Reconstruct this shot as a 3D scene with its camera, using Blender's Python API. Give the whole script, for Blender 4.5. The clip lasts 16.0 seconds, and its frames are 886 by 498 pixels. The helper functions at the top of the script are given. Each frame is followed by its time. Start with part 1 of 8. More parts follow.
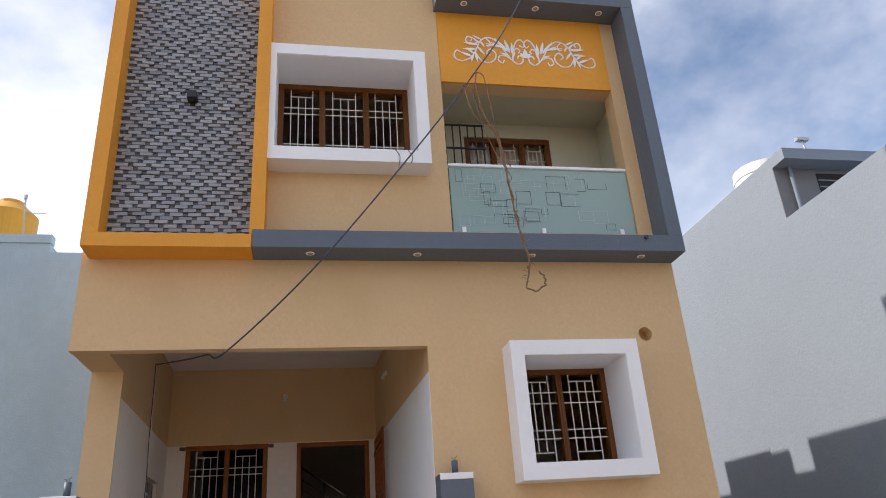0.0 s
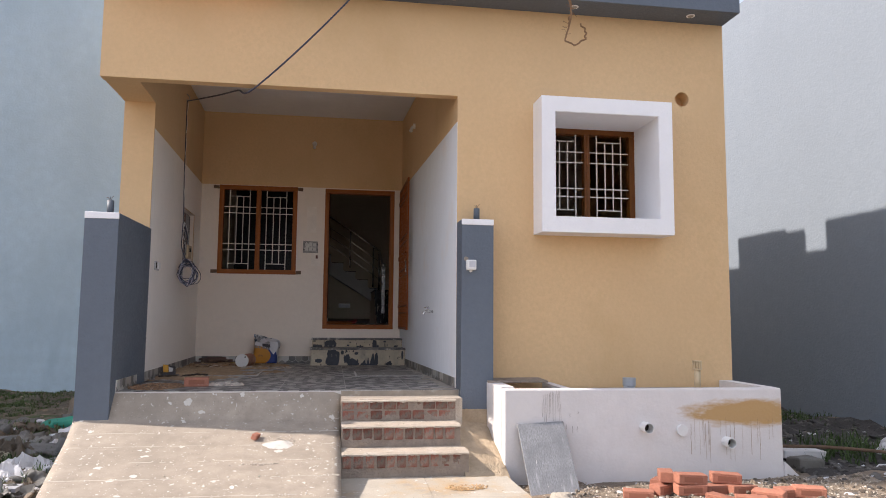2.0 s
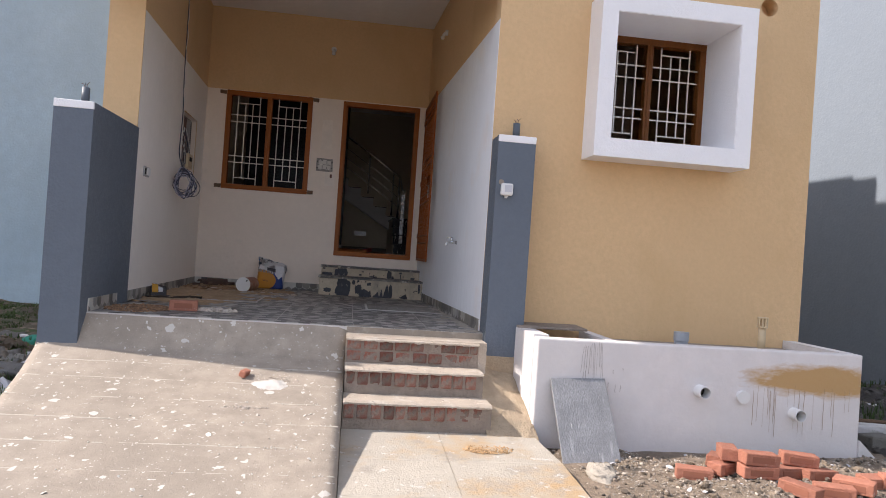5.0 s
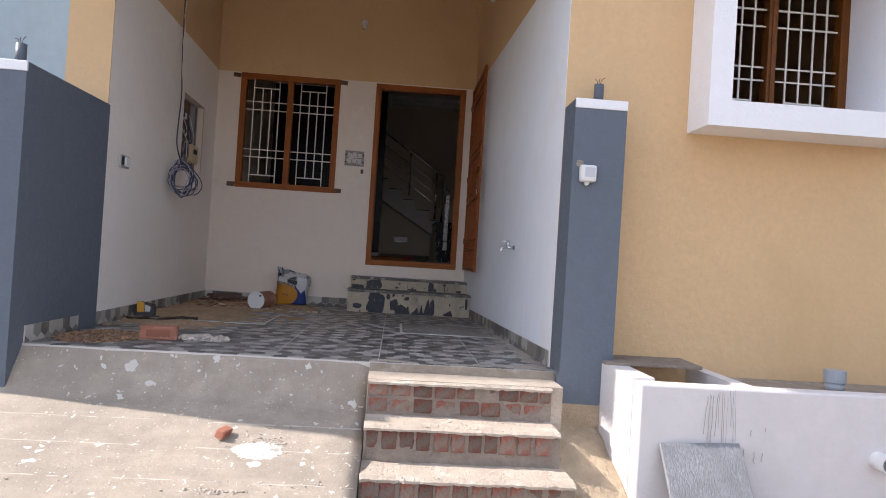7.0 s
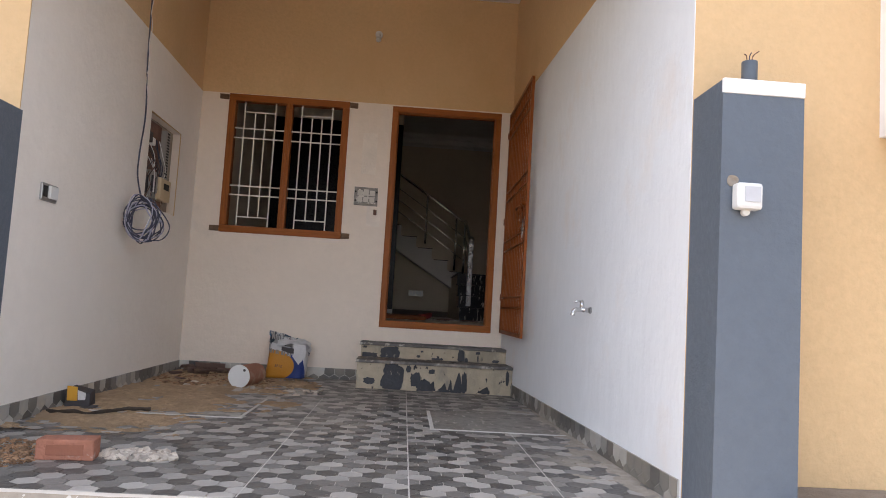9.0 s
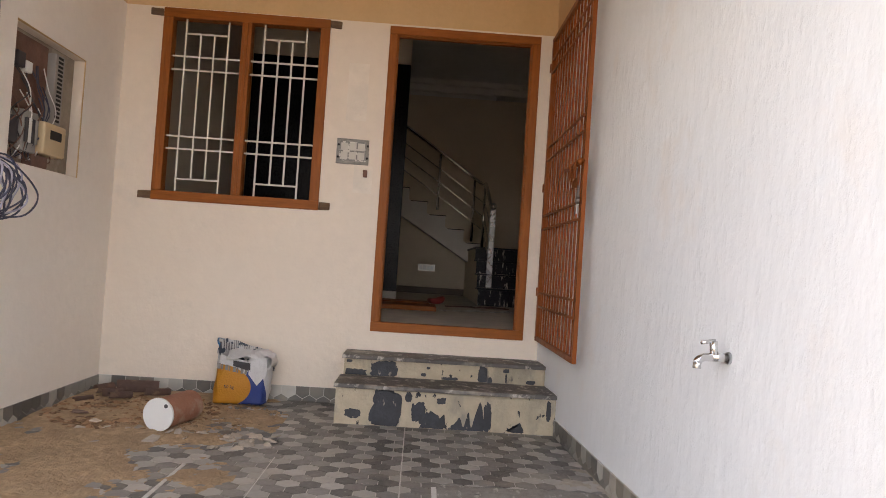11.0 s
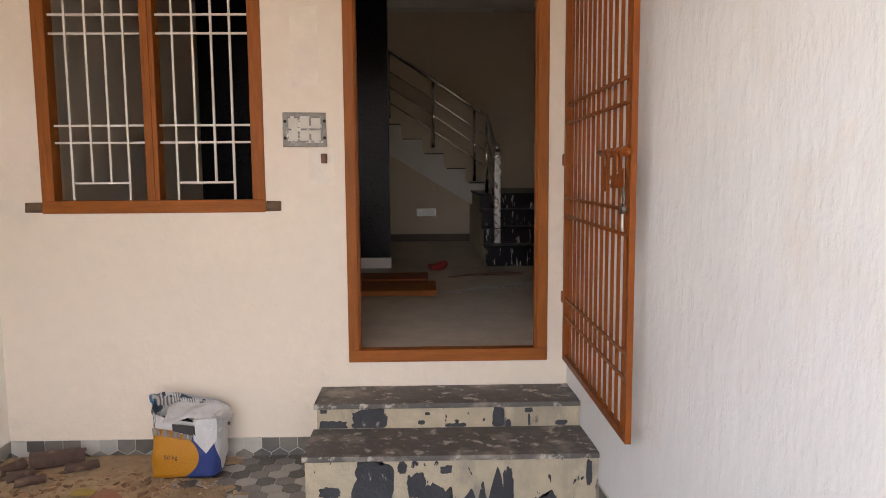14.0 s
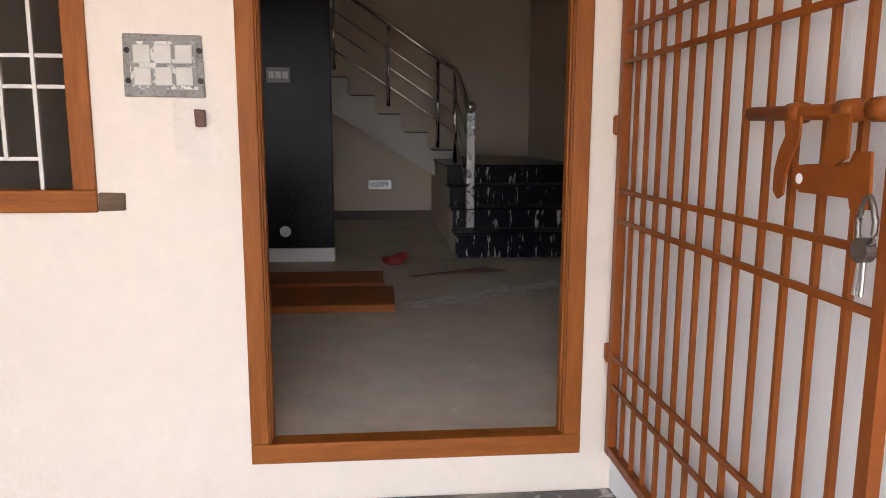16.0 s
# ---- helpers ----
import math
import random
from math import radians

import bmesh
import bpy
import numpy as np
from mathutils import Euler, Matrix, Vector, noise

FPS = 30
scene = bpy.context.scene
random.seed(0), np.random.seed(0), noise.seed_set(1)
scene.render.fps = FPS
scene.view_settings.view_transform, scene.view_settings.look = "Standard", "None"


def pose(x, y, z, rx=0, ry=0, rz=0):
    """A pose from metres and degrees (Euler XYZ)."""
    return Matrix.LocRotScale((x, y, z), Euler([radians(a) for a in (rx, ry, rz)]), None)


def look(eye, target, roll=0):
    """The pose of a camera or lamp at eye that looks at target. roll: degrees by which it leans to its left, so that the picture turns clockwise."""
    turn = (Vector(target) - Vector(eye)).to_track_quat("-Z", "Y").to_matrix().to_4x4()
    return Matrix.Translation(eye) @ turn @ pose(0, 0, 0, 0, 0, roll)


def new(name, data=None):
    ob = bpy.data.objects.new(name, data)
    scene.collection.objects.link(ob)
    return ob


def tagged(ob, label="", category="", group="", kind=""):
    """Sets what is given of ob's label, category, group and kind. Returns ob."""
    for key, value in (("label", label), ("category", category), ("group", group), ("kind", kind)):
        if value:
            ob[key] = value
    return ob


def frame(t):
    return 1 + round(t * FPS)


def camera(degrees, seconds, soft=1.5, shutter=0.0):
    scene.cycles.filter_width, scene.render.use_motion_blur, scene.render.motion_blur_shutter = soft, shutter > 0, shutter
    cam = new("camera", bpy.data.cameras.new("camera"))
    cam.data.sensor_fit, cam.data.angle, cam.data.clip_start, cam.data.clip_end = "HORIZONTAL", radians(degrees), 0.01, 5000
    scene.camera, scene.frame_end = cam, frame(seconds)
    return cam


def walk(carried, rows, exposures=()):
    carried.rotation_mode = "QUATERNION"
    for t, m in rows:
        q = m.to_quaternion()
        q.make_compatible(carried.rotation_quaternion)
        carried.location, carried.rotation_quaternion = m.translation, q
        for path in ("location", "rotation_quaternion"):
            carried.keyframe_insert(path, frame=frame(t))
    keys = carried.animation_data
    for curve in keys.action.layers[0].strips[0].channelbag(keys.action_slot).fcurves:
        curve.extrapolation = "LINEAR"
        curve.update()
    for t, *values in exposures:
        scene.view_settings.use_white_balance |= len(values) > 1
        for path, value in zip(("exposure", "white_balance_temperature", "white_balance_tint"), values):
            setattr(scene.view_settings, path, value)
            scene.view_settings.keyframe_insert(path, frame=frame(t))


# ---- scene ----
cam = camera(63.3, 16.0, soft=0.95)
PATH = [
    (0, (0.204, 0.281, 1.748), (0.572, 2.076, 2.549), -4.1),
    (0.5, (0.207, 0.318, 1.713), (0.558, 2.185, 2.34), -2.7),
    (1, (0.204, 0.337, 1.662), (0.532, 2.255, 2.124), -1.2),
    (1.5, (0.206, 0.343, 1.6), (0.513, 2.295, 1.912), -0.0),
    (2, (0.208, 0.345, 1.551), (0.509, 2.313, 1.746), 0.5),
    (2.5, (0.212, 0.345, 1.524), (0.512, 2.319, 1.641), 0.4),
    (3, (0.208, 0.372, 1.515), (0.498, 2.35, 1.587), 0.4),
    (3.5, (0.196, 0.495, 1.52), (0.475, 2.474, 1.571), 1.4),
    (4, (0.169, 0.742, 1.528), (0.456, 2.721, 1.569), 2.6),
    (4.2, (0.176, 0.851, 1.526), (0.468, 2.829, 1.561), 3.0),
    (6.3, (0.446, 2.349, 1.492), (0.624, 4.341, 1.495), 4.4),
    (6.5, (0.437, 2.511, 1.508), (0.603, 4.504, 1.52), 4.0),
    (7, (0.419, 2.902, 1.519), (0.548, 4.898, 1.546), 3.6),
    (7.5, (0.361, 3.281, 1.545), (0.481, 5.277, 1.59), 3.5),
    (8, (0.385, 3.697, 1.548), (0.498, 5.692, 1.63), 3.2),
    (8.5, (0.363, 4.061, 1.565), (0.464, 6.054, 1.69), 3.2),
    (9, (0.289, 4.51, 1.599), (0.388, 6.501, 1.765), 3.4),
    (9.5, (0.326, 4.98, 1.612), (0.431, 6.968, 1.807), 3.4),
    (9.7, (0.379, 5.189, 1.624), (0.475, 7.176, 1.827), 3.2),
    (11.8, (0.371, 6.733, 2.044), (0.426, 8.732, 2.024), 4.1),
    (12, (0.373, 6.775, 2.077), (0.48, 8.772, 2.132), 3.4),
    (12.5, (0.42, 6.949, 2.097), (0.547, 8.944, 2.158), 1.6),
    (13, (0.504, 7.17, 2.205), (0.574, 9.167, 2.111), 0.0),
    (13.5, (0.483, 7.396, 2.258), (0.516, 9.386, 2.063), 0.6),
    (14, (0.482, 7.577, 2.403), (0.529, 9.565, 2.189), -0.4),
    (14.5, (0.518, 7.951, 2.453), (0.563, 9.941, 2.257), -1.0),
    (15, (0.461, 8.321, 2.451), (0.524, 10.312, 2.28), -0.4),
    (15.5, (0.412, 8.731, 2.466), (0.54, 10.716, 2.256), -0.1),
    (16, (0.474, 9.147, 2.434), (0.651, 11.113, 2.116), 0.2),
]
EXPOSURES = [(0, 0.44, 6800, 15), (1, 0.74, 6850, 16), (2, 0.79, 6850, 17), (4.2, 0.71, 6750, 17), (7.5, 1.14, 6500, 16), (9.5, 1.83, 7250, 15), (12, 2.40, 7800, 16), (15, 2.80, 7500, 15), (16, 3.16, 6950, 14)]
walk(cam, [(t, look(eye, target, roll)) for t, eye, target, roll in PATH], EXPOSURES)

# ---- light ----
EL, AZ = radians(40.5), radians(8)
world = bpy.data.worlds.new("sky")
scene.world = world
world.use_nodes = True
wn, wl = world.node_tree.nodes, world.node_tree.links
wn.clear()
w_out = wn.new("ShaderNodeOutputWorld")
w_sky = wn.new("ShaderNodeTexSky")
w_sky.sky_type, w_sky.sun_disc, w_sky.sun_elevation, w_sky.sun_rotation = "NISHITA", False, EL, radians(278)
w_bg = wn.new("ShaderNodeBackground")
w_bg.inputs[1].default_value = 0.15
w_cloud = wn.new("ShaderNodeBackground")
w_cloud.inputs[1].default_value = 1.75
w_co = wn.new("ShaderNodeTexCoord")
w_map = wn.new("ShaderNodeMapping")
w_map.inputs["Scale"].default_value = (1.5, 1.5, 2.1)
w_map.inputs["Location"].default_value = (0.35, 0.1, 0.2)
w_n = wn.new("ShaderNodeTexNoise")
w_n.inputs["Scale"].default_value, w_n.inputs["Detail"].default_value, w_n.inputs["Roughness"].default_value = 1.7, 6, 0.55
w_r = wn.new("ShaderNodeValToRGB")
w_r.color_ramp.elements[0].position, w_r.color_ramp.elements[1].position = 0.37, 0.64
w_n2 = wn.new("ShaderNodeTexNoise")
w_n2.inputs["Scale"].default_value, w_n2.inputs["Detail"].default_value = 1.3, 5
w_r2 = wn.new("ShaderNodeValToRGB")
w_r2.color_ramp.elements[0].position, w_r2.color_ramp.elements[1].position = 0.35, 0.62
w_r2.color_ramp.elements[0].color, w_r2.color_ramp.elements[1].color = (0.33, 0.37, 0.44, 1), (0.54, 0.575, 0.63, 1)
w_mix = wn.new("ShaderNodeMixShader")
wl.new(w_co.outputs["Generated"], w_map.inputs[0])
wl.new(w_map.outputs[0], w_n.inputs["Vector"])
wl.new(w_map.outputs[0], w_n2.inputs["Vector"])
wl.new(w_n.outputs[0], w_r.inputs[0])
wl.new(w_n2.outputs[0], w_r2.inputs[0])
wl.new(w_r2.outputs[0], w_cloud.inputs[0])
wl.new(w_sky.outputs[0], w_bg.inputs[0])
wl.new(w_r.outputs[0], w_mix.inputs[0])
wl.new(w_bg.outputs[0], w_mix.inputs[1])
wl.new(w_cloud.outputs[0], w_mix.inputs[2])
wl.new(w_mix.outputs[0], w_out.inputs[0])
sun = new("sun", bpy.data.lights.new("sun", "SUN"))
sun.data.energy, sun.data.angle, sun.data.color = 3.7, radians(0.9), (1.0, 0.95, 0.87)
SUNWARD = Vector((-math.cos(EL) * math.cos(AZ), math.cos(EL) * math.sin(AZ), math.sin(EL)))
sun.matrix_world = look(SUNWARD * 40, (0, 0, 0))

# ---- materials ----
def shader(name):
    m = bpy.data.materials.new(name)
    m.use_nodes = True
    n, l = m.node_tree.nodes, m.node_tree.links
    return m, n, l, n["Principled BSDF"]


def noise_node(n, l, co, scale, detail=5, rough=0.6, stretch=None):
    t = n.new("ShaderNodeTexNoise")
    t.inputs["Scale"].default_value, t.inputs["Detail"].default_value, t.inputs["Roughness"].default_value = scale, detail, rough
    if stretch:
        k = n.new("ShaderNodeMapping")
        k.inputs["Scale"].default_value = stretch
        l.new(co, k.inputs[0])
        co = k.outputs[0]
    l.new(co, t.inputs["Vector"])
    return t.outputs[0]


def ramp(n, l, value, a, b, ca=(0, 0, 0, 1), cb=(1, 1, 1, 1)):
    r = n.new("ShaderNodeValToRGB")
    r.color_ramp.elements[0].position, r.color_ramp.elements[1].position = a, b
    r.color_ramp.elements[0].color, r.color_ramp.elements[1].color = ca, cb
    l.new(value, r.inputs[0])
    return r.outputs[0]


def mix(n, l, fac, a, b, kind="MIX"):
    k = n.new("ShaderNodeMix")
    k.data_type, k.blend_type = "RGBA", kind
    for value, slot in ((fac, 0), (a, 6), (b, 7)):
        if hasattr(value, "is_linked"):
            l.new(value, k.inputs[slot])
        elif slot == 0:
            k.inputs[slot].default_value = value
        else:
            k.inputs[slot].default_value = (*value[:3], 1)
    return k.outputs[2]


def shade(c, k):
    return tuple(min(1, v * k) for v in c[:3])


def surface(name, base, rough=0.7, metal=0.0, grain=0.1, gscale=9.0, stain=0.1, sscale=1.1, bump=0.15, bscale=60.0, stretch=None, spots=(), random_k=0.0, island=False, space="Object"):
    """Base colour with grain and stains at two scales, relief, and spots (colour, scale, from, to, stretch)."""
    m, n, l, p = shader(name)
    co = n.new("ShaderNodeTexCoord").outputs[space]
    c = mix(n, l, ramp(n, l, noise_node(n, l, co, gscale, 6, 0.65, stretch), 0.3, 0.7), shade(base, 1 - grain), shade(base, 1 + grain))
    if stain:
        c = mix(n, l, ramp(n, l, noise_node(n, l, co, sscale, 4, 0.55), 0.42, 0.75), c, shade(base, 1 - stain))
    for colour, scale, a, b, st in spots:
        c = mix(n, l, ramp(n, l, noise_node(n, l, co, scale, 5, 0.6, st), a, b), c, colour)
    if random_k:
        r = n.new("ShaderNodeNewGeometry").outputs["Random Per Island"] if island else n.new("ShaderNodeObjectInfo").outputs["Random"]
        lo, hi = 1 - random_k, 1 + random_k
        c = mix(n, l, 1.0, c, ramp(n, l, r, 0, 1, (lo, lo, lo, 1), (hi, hi, hi, 1)), "MULTIPLY")
    l.new(c, p.inputs["Base Color"])
    p.inputs["Metallic"].default_value = metal
    rr = ramp(n, l, noise_node(n, l, co, gscale * 2.3, 4), 0.3, 0.7, (max(0, rough - 0.08),) * 3 + (1,), (min(1, rough + 0.08),) * 3 + (1,))
    l.new(rr, p.inputs["Roughness"])
    if bump:
        b = n.new("ShaderNodeBump")
        b.inputs["Strength"].default_value, b.inputs["Distance"].default_value = 1.0, bump * 0.02
        l.new(noise_node(n, l, co, bscale, 5, 0.6, stretch), b.inputs["Height"])
        l.new(b.outputs[0], p.inputs["Normal"])
    return m


def splatter(name, base, spots, rough=0.85, bump=0.2):
    """Concrete with round splashes of paint: spots are (colour, cells per metre, radius)."""
    m, n, l, p = shader(name)
    co = n.new("ShaderNodeTexCoord").outputs["Object"]
    c = mix(n, l, ramp(n, l, noise_node(n, l, co, 7, 7, 0.65), 0.3, 0.7), shade(base, 0.80), shade(base, 1.14))
    c = mix(n, l, ramp(n, l, noise_node(n, l, co, 1.3, 5), 0.45, 0.7), c, shade(base, 0.78))
    c = mix(n, l, ramp(n, l, noise_node(n, l, co, 90, 3), 0.62, 0.72), c, shade(base, 0.6))
    warp = n.new("ShaderNodeTexNoise")
    warp.inputs["Scale"].default_value, warp.inputs["Detail"].default_value = 22, 3
    l.new(co, warp.inputs["Vector"])
    add = n.new("ShaderNodeVectorMath")
    add.operation = "MULTIPLY_ADD"
    l.new(warp.outputs["Color"], add.inputs[0])
    add.inputs[1].default_value = (0.075, 0.075, 0.075)
    l.new(co, add.inputs[2])
    for colour, cells, radius in spots:
        v = n.new("ShaderNodeTexVoronoi")
        v.inputs["Scale"].default_value = cells
        l.new(add.outputs[0], v.inputs["Vector"])
        size = n.new("ShaderNodeMath")
        size.operation = "MULTIPLY_ADD"
        sep = n.new("ShaderNodeSeparateColor")
        l.new(v.outputs["Color"], sep.inputs[0])
        l.new(sep.outputs[0], size.inputs[0])
        size.inputs[1].default_value, size.inputs[2].default_value = radius * 1.6, -radius * 0.75
        less = n.new("ShaderNodeMath")
        less.operation = "LESS_THAN"
        l.new(v.outputs["Distance"], less.inputs[0])
        l.new(size.outputs[0], less.inputs[1])
        c = mix(n, l, less.outputs[0], c, colour)
    l.new(c, p.inputs["Base Color"])
    p.inputs["Roughness"].default_value = rough
    b = n.new("ShaderNodeBump")
    b.inputs["Strength"].default_value, b.inputs["Distance"].default_value = 1.0, bump * 0.02
    l.new(noise_node(n, l, co, 70, 6, 0.65), b.inputs["Height"])
    l.new(b.outputs[0], p.inputs["Normal"])
    return m


TAN = surface("tan_stucco", (0.70, 0.478, 0.262), 0.85, grain=0.05, gscale=30, stain=0.07, sscale=0.7, bump=0.24, bscale=30, spots=[((0.60, 0.395, 0.195), 0.8, 0.55, 0.8, (1, 1, 0.6))])
WHITE = surface("cream_white_paint", (0.82, 0.715, 0.615), 0.7, grain=0.03, gscale=12, stain=0.05, sscale=0.9, bump=0.25, bscale=22, spots=[((0.67, 0.60, 0.525), 2.1, 0.62, 0.8, None)])
ROUGH_WHITE = surface("rough_white_plaster", (0.84, 0.86, 0.885), 0.75, grain=0.03, gscale=14, stain=0.06, sscale=0.8, bump=0.20, bscale=20, stretch=(1, 1, 0.4), spots=[((0.82, 0.775, 0.745), 1.7, 0.58, 0.80, None)])
WALL_MARKS = ROUGH_WHITE.node_tree
mark_co = WALL_MARKS.nodes.new("ShaderNodeTexCoord").outputs["Object"]
mark_bump = WALL_MARKS.nodes.new("ShaderNodeBump")
mark_bump.inputs["Strength"].default_value, mark_bump.inputs["Distance"].default_value = 0.5, 0.0022
mark_height = mix(WALL_MARKS.nodes, WALL_MARKS.links, 0.5, ramp(WALL_MARKS.nodes, WALL_MARKS.links, noise_node(WALL_MARKS.nodes, WALL_MARKS.links, mark_co, 6, 8, 0.68, (1, 1, 0.75)), 0.52, 0.60), ramp(WALL_MARKS.nodes, WALL_MARKS.links, noise_node(WALL_MARKS.nodes, WALL_MARKS.links, mark_co, 30, 5, 0.6, (1, 1, 0.5)), 0.5, 0.70))
WALL_MARKS.links.new(mark_height, mark_bump.inputs["Height"])
mark_shader = next(q for q in WALL_MARKS.nodes if q.type == "BSDF_PRINCIPLED")
WALL_MARKS.links.new(mark_shader.inputs["Normal"].links[0].from_socket, mark_bump.inputs["Normal"])
WALL_MARKS.links.new(mark_bump.outputs[0], mark_shader.inputs["Normal"])
BRIGHT_WHITE = surface("white_paint", (0.90, 0.90, 0.915), 0.6, grain=0.02, gscale=15, stain=0.04, sscale=1.5, bump=0.15, bscale=50)
TANK_WHITE = surface("stained_white_paint", (0.72, 0.69, 0.68), 0.75, grain=0.04, gscale=10, stain=0.09, sscale=1.4, bump=0.3, bscale=35, spots=[((0.42, 0.38, 0.34), 5.0, 0.68, 0.74, (3.5, 1, 0.35))])
# White for the left porch wall, lightened in colour to stand for light there.
LEFT_WHITE = surface("lightened_white_paint", (0.91, 0.855, 0.79), 0.7, grain=0.03, gscale=12, stain=0.04, sscale=0.9, bump=0.25, bscale=22)
GREY = surface("slate_grey_paint", (0.116, 0.142, 0.178), 0.6, grain=0.05, gscale=14, stain=0.07, sscale=1.2, bump=0.25, bscale=42)
ORANGE = surface("orange_paint", (0.80, 0.335, 0.028), 0.6, grain=0.04, gscale=14, stain=0.06, sscale=1.1, bump=0.25, bscale=40)
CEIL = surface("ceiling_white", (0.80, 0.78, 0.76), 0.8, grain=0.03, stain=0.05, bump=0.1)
BLUE = surface("pale_blue_render", (0.45, 0.59, 0.68), 0.85, grain=0.06, gscale=6, stain=0.16, sscale=0.45, bump=0.3, bscale=25, spots=[((0.38, 0.51, 0.60), 0.8, 0.6, 0.8, (2, 1, 0.5))])
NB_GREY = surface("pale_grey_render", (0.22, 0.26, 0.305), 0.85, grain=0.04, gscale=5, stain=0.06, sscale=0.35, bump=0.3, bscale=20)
# Darker copy of the grey render; the upper front's shade is in the colour.
NB_SHADED = surface("shaded_grey_render", (0.19, 0.19, 0.20), 0.8, grain=0.05, stain=0.08, bump=0.2)
TEAK = surface("varnished_teak", (0.305, 0.089, 0.016), 0.48, grain=0.28, gscale=7, stain=0.12, sscale=2, bump=0.1, bscale=40, stretch=(6, 6, 0.7))
TEAK_H = surface("varnished_teak_rail", (0.305, 0.089, 0.015), 0.48, grain=0.28, gscale=7, stain=0.12, sscale=2, bump=0.1, bscale=40, stretch=(0.7, 6, 6))
TEAK_D = surface("weathered_dark_teak", (0.16, 0.052, 0.009), 0.42, grain=0.28, gscale=7, stain=0.12, sscale=2, bump=0.1, bscale=40, stretch=(6, 6, 0.7))
RAW_WOOD = surface("raw_timber_end", (0.17, 0.105, 0.065), 0.85, grain=0.3, gscale=8, stain=0.2, sscale=6, bump=0.3, stretch=(1, 6, 6))
BAR_WHITE = surface("cream_enamel_iron", (0.70, 0.66, 0.61), 0.45, grain=0.04, stain=0.05, sscale=5, bump=0.05)
RED_OXIDE = surface("red_oxide_enamel", (0.255, 0.064, 0.010), 0.45, grain=0.12, gscale=12, stain=0.15, sscale=4, bump=0.08)
for wood_ in (TEAK, TEAK_H, TEAK_D, RED_OXIDE):
    next(q for q in wood_.node_tree.nodes if q.type == "BSDF_PRINCIPLED").inputs["Specular IOR Level"].default_value = 0.25
BLACK_IRON = surface("black_iron", (0.02, 0.02, 0.022), 0.5, grain=0.2, stain=0.1, bump=0.05)
CHROME = surface("brushed_steel", (0.66, 0.66, 0.66), 0.11, 1.0, grain=0.05, stain=0.0, bump=0.0)
BRUSHED = surface("satin_steel", (0.42, 0.42, 0.43), 0.30, 1.0, grain=0.05, stain=0.0, bump=0.0)
TARNISHED = surface("tarnished_steel", (0.24, 0.22, 0.20), 0.45, 1.0, grain=0.2, stain=0.2, bump=0.0)
STEEL = surface("dull_steel", (0.45, 0.45, 0.46), 0.35, 1.0, grain=0.1, stain=0.1, bump=0.0)
CONCRETE = splatter("splashed_concrete", (0.365, 0.31, 0.25), [((0.58, 0.55, 0.50), 7, 0.265), ((0.58, 0.55, 0.50), 13, 0.28), ((0.58, 0.54, 0.485), 24, 0.27), ((0.60, 0.55, 0.49), 50, 0.27)])
CEMENT = surface("cement_mortar", (0.36, 0.305, 0.245), 0.92, grain=0.15, gscale=14, stain=0.18, sscale=3, bump=0.8, bscale=45, spots=[((0.50, 0.46, 0.40), 5, 0.58, 0.7, None)])
SANDY = surface("sandy_cement", (0.46, 0.36, 0.25), 0.95, grain=0.16, gscale=18, stain=0.15, sscale=4, bump=0.9, bscale=60)
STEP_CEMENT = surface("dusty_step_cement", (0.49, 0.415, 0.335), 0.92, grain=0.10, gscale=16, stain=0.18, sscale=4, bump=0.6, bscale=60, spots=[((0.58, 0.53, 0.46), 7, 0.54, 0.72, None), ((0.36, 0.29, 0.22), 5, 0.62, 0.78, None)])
# Darker cement than the tread topping, used on risers and cores.
RISER_CEMENT = surface("dark_riser_cement", (0.30, 0.245, 0.20), 0.92, grain=0.16, gscale=16, stain=0.2, sscale=5, bump=0.9, bscale=50)
BRICK = surface("red_brick", (0.27, 0.105, 0.075), 0.9, grain=0.2, gscale=25, stain=0.3, sscale=9, bump=0.7, bscale=70, random_k=0.35, spots=[((0.25, 0.205, 0.165), 8, 0.52, 0.64, None), ((0.14, 0.115, 0.10), 15, 0.56, 0.7, None)])
LOOSE_BRICK = surface("loose_red_brick", (0.45, 0.185, 0.12), 0.9, grain=0.15, gscale=25, stain=0.15, sscale=8, bump=0.5, bscale=70, random_k=0.22, spots=[((0.62, 0.47, 0.40), 11, 0.62, 0.74, None)])
PAD = surface("cement_tile", (0.47, 0.425, 0.355), 0.85, grain=0.08, gscale=9, stain=0.14, sscale=2.2, bump=0.35, bscale=60, spots=[((0.46, 0.32, 0.18), 2.2, 0.50, 0.70, None), ((0.36, 0.32, 0.27), 5, 0.56, 0.70, None), ((0.60, 0.57, 0.52), 13, 0.62, 0.68, None), ((0.27, 0.22, 0.17), 40, 0.66, 0.70, None)])
SOIL = surface("dry_soil", (0.265, 0.205, 0.15), 0.95, grain=0.25, gscale=12, stain=0.3, sscale=1.6, bump=1.6, bscale=28, spots=[((0.40, 0.35, 0.29), 3, 0.58, 0.75, None), ((0.07, 0.06, 0.05), 1.2, 0.56, 0.72, None), ((0.55, 0.52, 0.48), 30, 0.68, 0.73, None)])
GRASSMAT = surface("weeds", (0.062, 0.105, 0.028), 0.8, grain=0.3, gscale=8, stain=0.3, sscale=2, bump=0, random_k=0.45, island=True)
STONEMAT = surface("rubble", (0.19, 0.155, 0.12), 0.9, grain=0.2, gscale=15, stain=0.2, sscale=6, bump=0.5, random_k=0.5, island=True)
